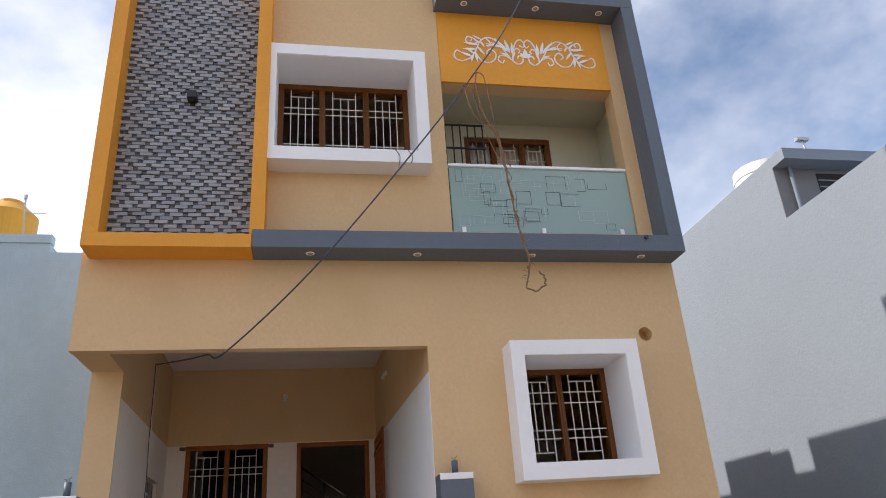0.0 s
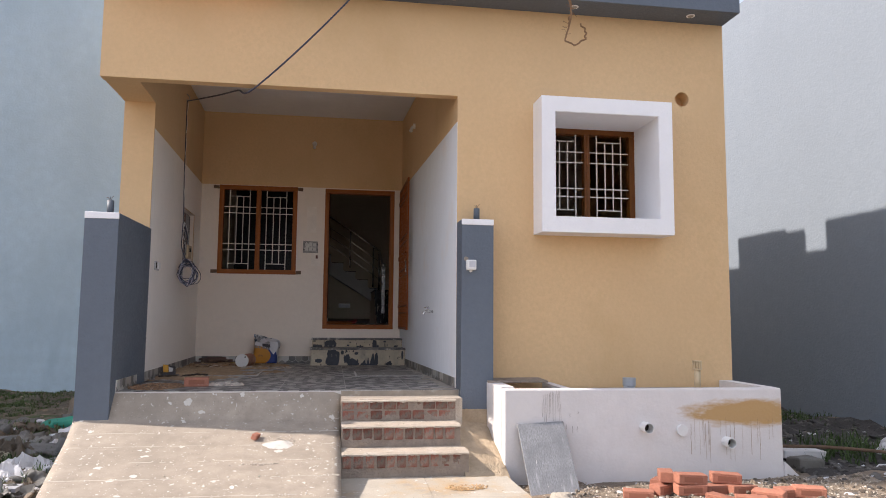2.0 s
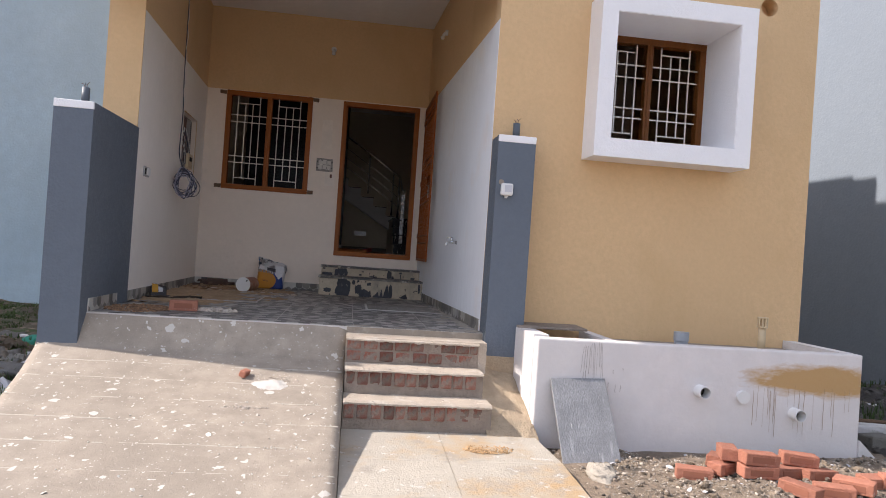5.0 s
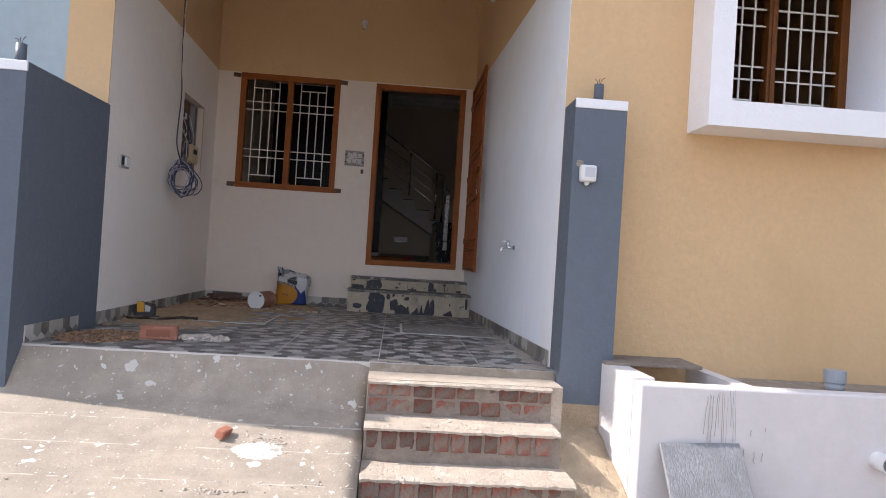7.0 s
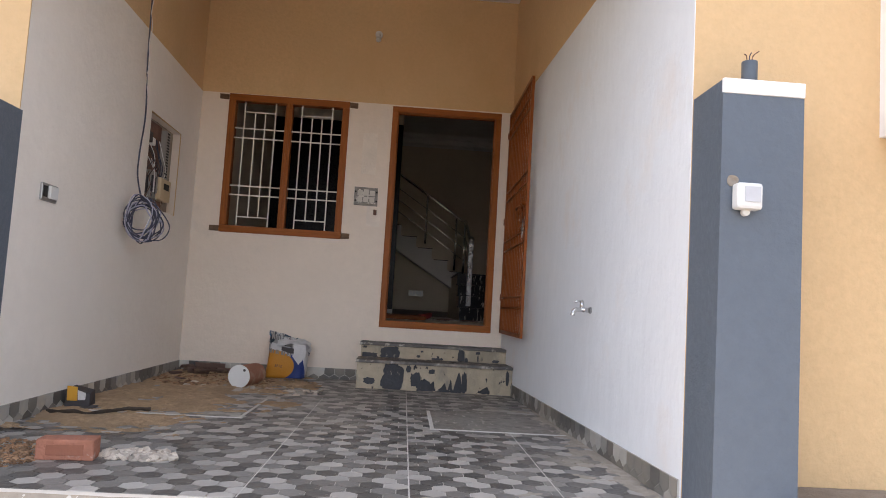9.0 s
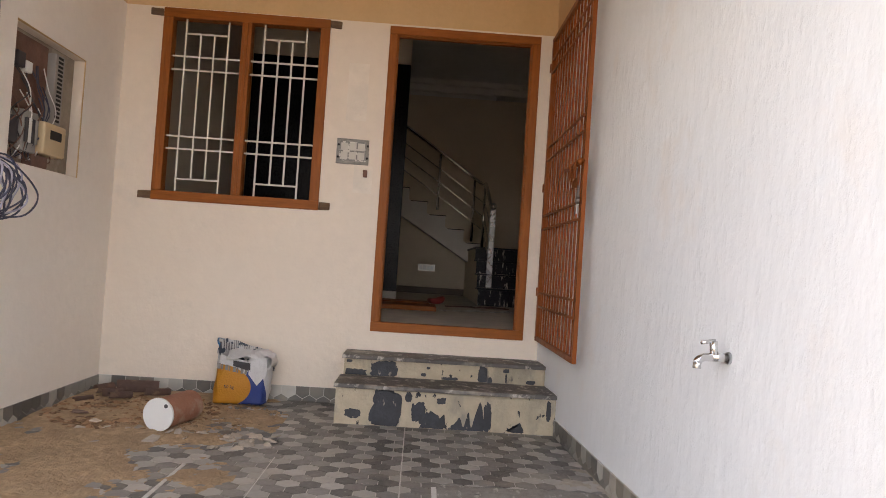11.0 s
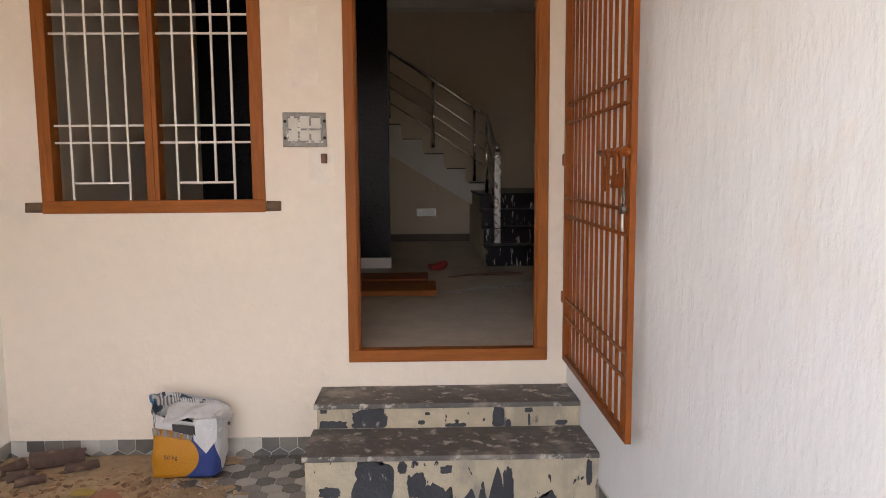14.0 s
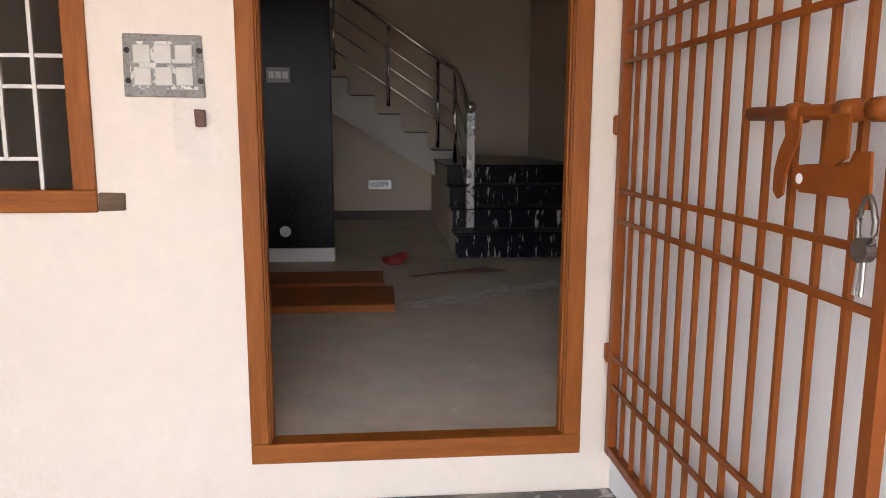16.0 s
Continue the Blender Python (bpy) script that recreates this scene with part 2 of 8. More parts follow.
SACK = surface("white_woven_sack", (0.66, 0.65, 0.66), 0.6, grain=0.06, gscale=40, stain=0.18, sscale=5, bump=0.4, bscale=120)
PLASTIC = surface("white_plastic", (0.75, 0.75, 0.74), 0.4, grain=0.03, stain=0.05, bump=0.05)
DARK_PVC = surface("slate_pvc", (0.10, 0.118, 0.14), 0.5, grain=0.05, stain=0.1, sscale=6, bump=0.05)
GREY_PVC = surface("grey_pvc", (0.36, 0.39, 0.43), 0.45, grain=0.05, stain=0.1, sscale=6, bump=0.05)
CREAM_PVC = surface("cream_pvc", (0.62, 0.48, 0.30), 0.5, grain=0.05, stain=0.1, sscale=6, bump=0.05)
DARK_STONE = surface("black_granite", (0.005, 0.005, 0.010), 0.3, grain=0.3, gscale=40, stain=0.2, sscale=3, bump=0.05)
STAIR_RISER = surface("scraped_black_granite", (0.005, 0.005, 0.012), 0.3, grain=0.3, gscale=40, stain=0.1, bump=0.05, spots=[((0.50, 0.48, 0.46), 9, 0.60, 0.63, (2.6, 1, 0.5))])
for dark_ in (DARK_STONE, STAIR_RISER):
    next(q for q in dark_.node_tree.nodes if q.type == "BSDF_PRINCIPLED").inputs["Specular IOR Level"].default_value = 0.2
PEEL = surface("peeling_cream_over_slate", (0.50, 0.42, 0.31), 0.8, grain=0.12, gscale=14, stain=0.15, sscale=4, bump=0.35, bscale=40, spots=[((0.30, 0.27, 0.225), 9, 0.56, 0.70, (1, 1, 0.5)), ((0.36, 0.31, 0.235), 5, 0.56, 0.68, (1, 1, 0.4)), ((0.030, 0.032, 0.042), 17, 0.635, 0.65, (1.2, 1, 0.7)), ((0.10, 0.095, 0.10), 8, 0.64, 0.69, (1, 1, 0.4))])
TREAD = surface("dusty_slate_tread", (0.115, 0.105, 0.10), 0.6, grain=0.2, gscale=10, stain=0.2, sscale=3, bump=0.25, bscale=50, spots=[((0.36, 0.32, 0.27), 3.5, 0.52, 0.68, None), ((0.50, 0.46, 0.41), 17, 0.57, 0.66, None)])
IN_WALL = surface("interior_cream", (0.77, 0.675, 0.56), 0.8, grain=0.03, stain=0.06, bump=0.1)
IN_FLOOR = surface("dusty_floor_tile", (0.60, 0.525, 0.44), 0.5, grain=0.12, gscale=6, stain=0.25, sscale=1.4, bump=0.05, spots=[((0.68, 0.62, 0.54), 9, 0.62, 0.74, None)])
DUST = surface("sand_dust", (0.45, 0.315, 0.195), 0.95, grain=0.32, gscale=20, stain=0.25, sscale=3.5, bump=0.8, bscale=60)
TILE_JOINT = surface("tile_joint", (0.56, 0.535, 0.50), 0.6, grain=0.1, stain=0.1, bump=0.05)
SLURRY = surface("pale_slurry", (0.50, 0.45, 0.38), 0.9, grain=0.15, gscale=20, stain=0.2, sscale=5, bump=0.4)
PALE_LINE = surface("chalky_strip", (0.62, 0.60, 0.57), 0.85, grain=0.15, stain=0.1, bump=0.3)
BALC = surface("cream_green_paint", (0.56, 0.545, 0.42), 0.8, grain=0.03, stain=0.06, bump=0.12)
ROPE = surface("coir_rope", (0.34, 0.20, 0.11), 0.95, grain=0.3, gscale=60, stain=0.2, sscale=15, bump=0.8, bscale=200)
CABLE = surface("blue_grey_cable", (0.045, 0.05, 0.085), 0.5, grain=0.1, stain=0.1, bump=0)
# Near-black; on pit, bores and slots it paints in the shade inside them.
DARK = surface("dark_recess", (0.03, 0.027, 0.025), 0.9, grain=0.1, stain=0.1, bump=0)
SLATE_BOARD = surface("grey_stone_board", (0.25, 0.255, 0.265), 0.55, grain=0.4, gscale=60, stain=0.3, sscale=5, bump=0.2, stretch=(3, 3, 0.8), spots=[((0.40, 0.40, 0.41), 7, 0.6, 0.74, (3, 1, 0.5)), ((0.62, 0.61, 0.60), 13, 0.70, 0.72, (4, 1, 0.35))])
YELLOW_P = surface("yellow_print", (0.62, 0.31, 0.03), 0.5, grain=0.05, stain=0.1, sscale=6, bump=0.15)
INK = surface("dark_ink", (0.05, 0.045, 0.05), 0.6, grain=0.05, stain=0, bump=0)
TERRACOTTA = surface("dusty_terracotta", (0.36, 0.16, 0.10), 0.85, grain=0.16, stain=0.2, sscale=5, bump=0.3, spots=[((0.42, 0.31, 0.23), 7, 0.5, 0.7, None), ((0.20, 0.085, 0.06), 22, 0.66, 0.72, None)])
RUST = surface("rusty_sheet", (0.19, 0.10, 0.075), 0.85, grain=0.25, stain=0.3, sscale=7, bump=0.3)
GREEN_CLOTH = surface("green_cloth", (0.03, 0.27, 0.19), 0.8, grain=0.1, stain=0.2, sscale=6, bump=0.3)
RED_PLASTIC = surface("red_plastic", (0.34, 0.04, 0.035), 0.5, grain=0.05, stain=0.1, bump=0.1)
YELLOW_TANK = surface("yellow_water_tank", (0.75, 0.37, 0.03), 0.45, grain=0.04, stain=0.08, bump=0.05)
LAMPGLASS = surface("frosted_bulb", (0.8, 0.8, 0.78), 0.25, grain=0.02, stain=0, bump=0)


def glass_material():
    m, n, l, p = shader("frosted_glass")
    co = n.new("ShaderNodeTexCoord").outputs["Object"]
    p.inputs["Base Color"].default_value = (0.42, 0.58, 0.54, 1)
    p.inputs["Roughness"].default_value = 0.18
    p.inputs["Transmission Weight"].default_value = 0.35
    return m


GLASS = glass_material()


def hex_material(name, island):
    m, n, l, p = shader(name)
    r = n.new("ShaderNodeNewGeometry").outputs["Random Per Island"] if island else n.new("ShaderNodeObjectInfo").outputs["Random"]
    k = n.new("ShaderNodeValToRGB")
    k.color_ramp.interpolation = "CONSTANT"
    k.color_ramp.elements[0].color = (0.10, 0.097, 0.095, 1)
    k.color_ramp.elements[1].position, k.color_ramp.elements[1].color = 0.30, (0.165, 0.16, 0.153, 1)
    for at, v in ((0.52, 0.26), (0.70, 0.38), (0.84, 0.48)):
        k.color_ramp.elements.new(at).color = (v, v * 0.98, v * 0.94, 1)
    l.new(r, k.inputs[0])
    co = n.new("ShaderNodeTexCoord").outputs["Object"]
    c = mix(n, l, ramp(n, l, noise_node(n, l, co, 14, 5), 0.35, 0.7), k.outputs[0], (0.6, 0.58, 0.54), "OVERLAY")
    c = mix(n, l, ramp(n, l, noise_node(n, l, co, 1.1, 5), 0.52, 0.8), c, (0.34, 0.28, 0.21))
    l.new(c, p.inputs["Base Color"])
    p.inputs["Roughness"].default_value = 0.45
    return m


def hex_tone(name, v, island):
    return surface(name, (v, v * 0.945, v * 0.88), 0.45, grain=0.1, gscale=20, stain=0.1, sscale=5, bump=0.03, random_k=0.16, island=island, spots=[((0.36, 0.31, 0.25), 1.3, 0.54, 0.82, None), ((0.42, 0.38, 0.33), 45, 0.64, 0.72, None)])


HEX_P = [hex_tone("hexagon_%s" % n, v, False) for n, v in (("dark", 0.10), ("mid", 0.20), ("light", 0.40))]
HEX_J = [hex_tone("hexagon_%s_rest" % n, v, True) for n, v in (("dark", 0.10), ("mid", 0.20), ("light", 0.40))]
HEX_S = hex_material("skirting_hexagon", True)


def clad_material(name, island):
    m, n, l, p = shader(name)
    r = n.new("ShaderNodeNewGeometry").outputs["Random Per Island"] if island else n.new("ShaderNodeObjectInfo").outputs["Random"]
    co = n.new("ShaderNodeTexCoord").outputs["Object"]
    c = ramp(n, l, r, 0, 1, (0.25, 0.265, 0.295, 1), (0.40, 0.415, 0.45, 1))
    c = mix(n, l, ramp(n, l, noise_node(n, l, co, 45, 5, 0.7), 0.3, 0.7), c, (0.5, 0.5, 0.5), "OVERLAY")
    l.new(c, p.inputs["Base Color"])
    p.inputs["Roughness"].default_value = 0.8
    b = n.new("ShaderNodeBump")
    b.inputs["Distance"].default_value = 0.008
    l.new(noise_node(n, l, co, 60, 5), b.inputs["Height"])
    l.new(b.outputs[0], p.inputs["Normal"])
    return m


CLAD_P, CLAD_J = clad_material("split_stone", False), clad_material("split_stone_rest", True)
CLAD_D = surface("dark_split_stone", (0.115, 0.122, 0.142), 0.85, grain=0.25, gscale=30, stain=0.2, sscale=5, bump=0.4)


# ---- mesh helpers ----
def box(bm, x0, x1, y0, y1, z0, z1, bevel=0.0):
    r = bmesh.ops.create_cube(bm, size=1.0, matrix=Matrix.LocRotScale(((x0 + x1) / 2, (y0 + y1) / 2, (z0 + z1) / 2), None, (x1 - x0, y1 - y0, z1 - z0)))
    if bevel:
        es = list({e for v in r["verts"] for e in v.link_edges})
        bmesh.ops.bevel(bm, geom=es, offset=bevel, segments=2, affect="EDGES", profile=0.5)
    return bm


def boxes(*rows, bevel=0.0):
    bm = bmesh.new()
    for r in rows:
        box(bm, *r, bevel=bevel)
    return bm


def prism(plan, z0, z1, bevel=0.0):
    """Upright prism over a counter-clockwise plan; z0 and z1 may be lists, one value a corner."""
    bm = bmesh.new()
    k = len(plan)
    za = z0 if isinstance(z0, (list, tuple)) else [z0] * k
    zb = z1 if isinstance(z1, (list, tuple)) else [z1] * k
    lo = [bm.verts.new((x, y, z)) for (x, y), z in zip(plan, za)]
    hi = [bm.verts.new((x, y, z)) for (x, y), z in zip(plan, zb)]
    bm.faces.new(lo[::-1])
    bm.faces.new(hi)
    for i in range(k):
        j = (i + 1) % k
        bm.faces.new((lo[i], lo[j], hi[j], hi[i]))
    if bevel:
        bmesh.ops.bevel(bm, geom=bm.edges[:], offset=bevel, segments=2, affect="EDGES", profile=0.5)
    return bm


def rod(bm, a, b, r, seg=10, r2=None):
    a, b = Vector(a), Vector(b)
    d = b - a
    m = Matrix.Translation((a + b) / 2) @ d.to_track_quat("Z", "Y").to_matrix().to_4x4()
    bmesh.ops.create_cone(bm, cap_ends=True, segments=seg, radius1=r, radius2=r if r2 is None else r2, depth=d.length, matrix=m)
    return bm


def rods(rows, r, seg=10):
    bm = bmesh.new()
    for a, b in rows:
        rod(bm, a, b, r, seg)
    return bm


def tube(points, r, seg=8, smooth=6):
    """A round tube along a smoothed line of points."""
    pts = [Vector(p) for p in points]
    line = []
    for i in range(len(pts) - 1):
        p0, p1, p2, p3 = pts[max(i - 1, 0)], pts[i], pts[i + 1], pts[min(i + 2, len(pts) - 1)]
        for s in range(smooth):
            t = s / smooth
            line.append(0.5 * (2 * p1 + (p2 - p0) * t + (2 * p0 - 5 * p1 + 4 * p2 - p3) * t * t + (3 * p1 - p0 - 3 * p2 + p3) * t ** 3))
    line.append(pts[-1])
    bm = bmesh.new()
    rings = []
    for i, p in enumerate(line):
        d = (line[min(i + 1, len(line) - 1)] - line[max(i - 1, 0)]).normalized()
        u = d.orthogonal().normalized() if abs(d.z) > 0.98 else d.cross(Vector((0, 0, 1))).normalized()
        v = d.cross(u)
        rings.append([bm.verts.new(p + r * (math.cos(a) * u + math.sin(a) * v)) for a in [2 * math.pi * k / seg for k in range(seg)]])
    for a, b in zip(rings, rings[1:]):
        for k in range(seg):
            bm.faces.new((a[k], a[(k + 1) % seg], b[(k + 1) % seg], b[k]))
    bm.faces.new(rings[0][::-1])
    bm.faces.new(rings[-1])
    return bm


def jitter(bm, amount, scale=3.0, seed=0.0):
    for v in bm.verts:
        v.co += noise.noise_vector(v.co * scale + Vector((seed, seed * 2, seed * 3))) * amount
    return bm


def holed_wall(x0, x1, y0, y1, z0, z1, holes, seg=()):
    """A wall along x from y0 to y1 with holes (x0, x1, z0, z1) that go through it."""
    xs = sorted({x0, x1, *[v for h in holes for v in h[:2]]})
    zs = sorted({z0, z1, *[v for h in holes for v in h[2:]]})
    bm = bmesh.new()
    solid = lambda i, k: 0 <= i < len(xs) - 1 and 0 <= k < len(zs) - 1 and not any(h[0] - 1e-6 <= xs[i] and xs[i + 1] <= h[1] + 1e-6 and h[2] - 1e-6 <= zs[k] and zs[k + 1] <= h[3] + 1e-6 for h in holes)
    v = {}
    def vert(i, y, k):
        key = (i, y, k)
        if key not in v:
            v[key] = bm.verts.new((xs[i], y, zs[k]))
        return v[key]
    for i in range(len(xs) - 1):
        for k in range(len(zs) - 1):
            if not solid(i, k):
                continue
            bm.faces.new((vert(i, y0, k), vert(i + 1, y0, k), vert(i + 1, y0, k + 1), vert(i, y0, k + 1)))
            bm.faces.new((vert(i, y1, k), vert(i, y1, k + 1), vert(i + 1, y1, k + 1), vert(i + 1, y1, k)))
            if not solid(i - 1, k):
                bm.faces.new((vert(i, y0, k), vert(i, y0, k + 1), vert(i, y1, k + 1), vert(i, y1, k)))
            if not solid(i + 1, k):
                bm.faces.new((vert(i + 1, y0, k), vert(i + 1, y1, k), vert(i + 1, y1, k + 1), vert(i + 1, y0, k + 1)))
            if not solid(i, k - 1):
                bm.faces.new((vert(i, y0, k), vert(i, y1, k), vert(i + 1, y1, k), vert(i + 1, y0, k)))
            if not solid(i, k + 1):
                bm.faces.new((vert(i, y0, k + 1), vert(i + 1, y0, k + 1), vert(i + 1, y1, k + 1), vert(i, y1, k + 1)))
    return bm


def where(ob):
    p = Vector((0, 0, 0))
    while ob:
        p += ob.location
        ob = ob.parent
    return p


def mesh_of(name, bm, material, smooth=False):
    me = bpy.data.meshes.new(name)
    bm.normal_update()
    bm.to_mesh(me)
    bm.free()
    for m in material if isinstance(material, (list, tuple)) else [material]:
        me.materials.append(m)
    if smooth:
        me.shade_smooth()
    return me


def part(name, bm, material, parent, label="", smooth=False):
    """Links a bmesh, in world metres, as one mesh under a thing or a part."""
    bmesh.ops.translate(bm, verts=bm.verts, vec=-where(parent))
    ob = new(name, mesh_of(name, bm, material, smooth))
    ob.parent = parent
    return tagged(ob, label)


def thing(name, at, label, category, group="", kind=""):
    ob = new(name)
    ob.location = at
    ob.empty_display_size = 0.05
    return tagged(ob, label, category, group, kind)


def solo(name, bm, material, label, category, group="", kind="", smooth=False, at=None):
    """A thing of one mesh, in world metres; at is its base."""
    at = Vector(at) if at else Vector((0, 0, 0))
    bmesh.ops.translate(bm, verts=bm.verts, vec=-at)
    ob = new(name, mesh_of(name, bm, material, smooth))
    ob.location = at
    return tagged(ob, label, category, group, kind)


def structure(name, bm, material, label, category="wall", smooth=False):
    return solo(name, bm, material, label, category, kind="structure", smooth=smooth)


# ---- ground ----
def ground_z(x, y):
    z = 0.15 * max(0.0, min(1.0, (y - 2.5) / 3.5))
    if x > 1.6:
        z += 0.10 * math.exp(-((x - 3.1) / 1.3) ** 2 - ((y - 5.45) / 0.55) ** 2)
    away = max(0.0, min(1.0, (abs(x - 1.1) - 3.0) / 0.8))
    z += away * (0.10 * noise.noise(Vector((x * 0.9, y * 0.9, 3))) + 0.05 * noise.noise(Vector((x * 3.1, y * 3.1, 5))))
    z += 0.025 * noise.noise(Vector((x * 4.3, y * 4.3, 1))) * (1 if y > 4 else 0.3)
    if -2.2 < x < 4.5 and y > 6.6:
        z = min(z, 0.14)
    return z


def ground_sheet():
    bm = bmesh.new()
    xs = [-900, -300, -100, -40, -20] + [-12 + 0.14 * i for i in range(172)] + [14, 25, 60, 150, 400, 900]
    ys = [-900, -300, -100, -40, -15, -6, -2, 0.5, 2, 3] + [4 + 0.14 * i for i in range(90)] + [18, 22, 35, 70, 200, 900]
    grid = [[bm.verts.new((x, y, ground_z(x, y))) for x in xs] for y in ys]
    for a, b in zip(grid, grid[1:]):
        for i in range(len(xs) - 1):
            bm.faces.new((a[i], a[i + 1], b[i + 1], b[i]))
    return bm


structure("ground", ground_sheet(), SOIL, "dry brown soil littered with rubble and weeds", "ground", smooth=True)

# ---- the house: walls and slabs ----
F = 7.32                # front wall plane
BACK = 11.34            # porch back wall
FLOOR = 0.89
LX0, LX1 = -1.69, -1.755   # porch wall, its near and far end
RX0, RX1 = 1.412, 1.236
hole = (3.73, 3.93, 3.80, 4.00)
structure("wall_front", holed_wall(RX0, 4.31, F, 7.74, 0.0, 4.74, [(2.335, 3.418, 2.558, 3.606), hole]), TAN, "tan stucco front wall of the house")


def pipe_hole():
    bm = bmesh.new()
    cx, cz, k = 3.83, 3.90, 24
    sq, ci, bk = [], [], []
    for i in range(k):
        a = 2 * math.pi * i / k
        c, s = math.cos(a), math.sin(a)
        q = 0.1 / max(abs(c), abs(s))
        sq.append(bm.verts.new((cx + q * c, F + 0.001, cz + q * s)))
        ci.append(bm.verts.new((cx + 0.078 * c, F + 0.001, cz + 0.078 * s)))
        bk.append(bm.verts.new((cx + 0.078 * c, F + 0.16, cz + 0.078 * s)))
    for i in range(k):
        j = (i + 1) % k
        bm.faces.new((sq[i], sq[j], ci[j], ci[i]))
        bm.faces.new((ci[i], ci[j], bk[j], bk[i]))
    bm.faces.new(bk)
    return bm


structure("wall_vent_sleeve", pipe_hole(), TAN, "round pipe hole through the tan front wall", "opening")
structure("beam_front", boxes((-2.0, RX0, F, 7.44, 3.80, 4.74)), TAN, "tan beam over the open porch front", "beam")
LW = lambda y: LX0 + (LX1 - LX0) * (y - 8.15) / (BACK - 8.15)
NICHE = (10.02, 10.80, 2.26, 2.98)


def left_wall():
    bm = bmesh.new()
    for y0, y1, z0, z1, x0 in ((8.15, NICHE[0], 0, 3.81, -2.0), (NICHE[1], BACK, 0, 3.81, -2.0), (NICHE[0], NICHE[1], 0, NICHE[2], -2.0), (NICHE[0], NICHE[1], NICHE[3], 3.81, -2.0)):
        piece = prism([(x0, y0), (LW(y0), y0), (LW(y1), y1), (x0, y1)], z0, z1)
        me = bpy.data.meshes.new("piece")
        piece.to_mesh(me)
        piece.free()
        bm.from_mesh(me)
        bpy.data.meshes.remove(me)
    box(bm, -2.0, -1.815, NICHE[0], NICHE[1], NICHE[2], NICHE[3])
    return bm


structure("wall_porch_left", left_wall(), TAN, "tan side wall of the porch with a meter niche")
structure("wall_porch_left_upper", prism([(-2.0, 7.44), (-1.676, 7.44), (LX1, BACK), (-2.0, BACK)], 3.81, 4.64), TAN, "tan upper side wall of the porch")
structure("wall_porch_right", prism([(RX0, F + 0.23), (RX0 + 0.2, F + 0.23), (RX0 + 0.2, BACK), (RX1, BACK)], 0.0, 4.64), TAN, "tan side wall between porch and front room")
structure("ceiling_porch", boxes((-2.0, 4.31, 7.44, 11.34, 4.64, 4.74)), CEIL, "white plastered porch ceiling", "ceiling")
# white paint to head height on the porch walls
RW = lambda y: RX0 + (RX1 - RX0) * (y - F) / (BACK - F)


def white_left():
    """The white left side with a niche for the meter board."""
    bm = bmesh.new()
    ys, zs = [8.15, 10.02, 10.80, BACK], [0.3, 2.26, 2.98, 3.535]
    out = lambda y: LW(y) + 0.004
    for i in range(3):
        for k in range(3):
            if i == 1 and k == 1:
                continue
            q = [bm.verts.new((out(y), y, z)) for y, z in ((ys[i], zs[k]), (ys[i + 1], zs[k]), (ys[i + 1], zs[k + 1]), (ys[i], zs[k + 1]))]
            bm.faces.new(q[::-1])
    bmesh.ops.remove_doubles(bm, verts=bm.verts, dist=0.001)
    return bm


structure("paint_porch_left", white_left(), LEFT_WHITE, "white lower paint on the porch side wall", "paint")
structure("paint_porch_right", prism([(RW(F) - 0.004, F + 0.003), (RW(F), F + 0.003), (RX1, BACK), (RX1 - 0.004, BACK)], 0.3, 3.535), ROUGH_WHITE, "rough white plaster on the porch side wall", "paint")
DOOR = (0.066, 1.125, 1.395, 3.52)
PWIN = (-1.493, -0.348, 2.20, 3.53)
structure("wall_porch_back", holed_wall(-2.0, 1.62, BACK, 11.57, 0.0, 3.535, [DOOR, PWIN]), WHITE, "white lower wall at the back of the porch")
structure("wall_porch_back_upper", boxes((-2.0, 1.62, BACK, 11.57, 3.535, 4.64)), TAN, "tan upper wall at the back of the porch")
# upper storey
structure("wall_upper_front", holed_wall(-2.0, 1.77, F, 7.74, 4.74, 9.0, [(-0.172, 1.398, 5.952, 7.183)]), TAN, "tan upper front wall with a wide window")
structure("wall_upper_pier", boxes((3.975, 4.31, F, 7.55, 4.74, 9.0)), TAN, "tan pier at the balcony's side")
structure("wall_upper_lintel", boxes((1.77, 3.975, F + 0.02, 7.55, 7.12, 9.0)), TAN, "wall over the balcony opening")
structure("panel_orange", boxes((1.772, 3.973, F - 0.012, F + 0.018, 7.12, 8.198)), ORANGE, "bright orange panel over the balcony", "panel")
structure("balcony_kerb", boxes((1.772, 3.973, F + 0.002, F + 0.13, 4.74, 5.10)), TAN, "low tan kerb at the balcony's edge", "kerb")
structure("balcony_floor", boxes((1.77, 4.2, 7.45, 8.3, 4.742, 4.85)), CEMENT, "plain balcony floor", "floor")
structure("balcony_ceiling", boxes((1.77, 4.15, 7.55, 8.3, 7.2, 7.28)), BALC, "cream balcony ceiling", "ceiling")
structure("wall_balcony_back", holed_wall(1.6, 4.31, 8.3, 8.37, 4.74, 7.28, [(2.24, 3.44, 5.75, 6.99)]), BALC, "cream wall at the back of the balcony")
structure("wall_balcony_right", boxes((4.15, 4.31, 7.55, 8.3, 4.74, 7.28)), BALC, "cream side wall of the balcony")
structure("wall_balcony_left", boxes((1.60, 1.77, 7.74, 8.3, 4.74, 7.28)), BALC, "cream side wall of the balcony")
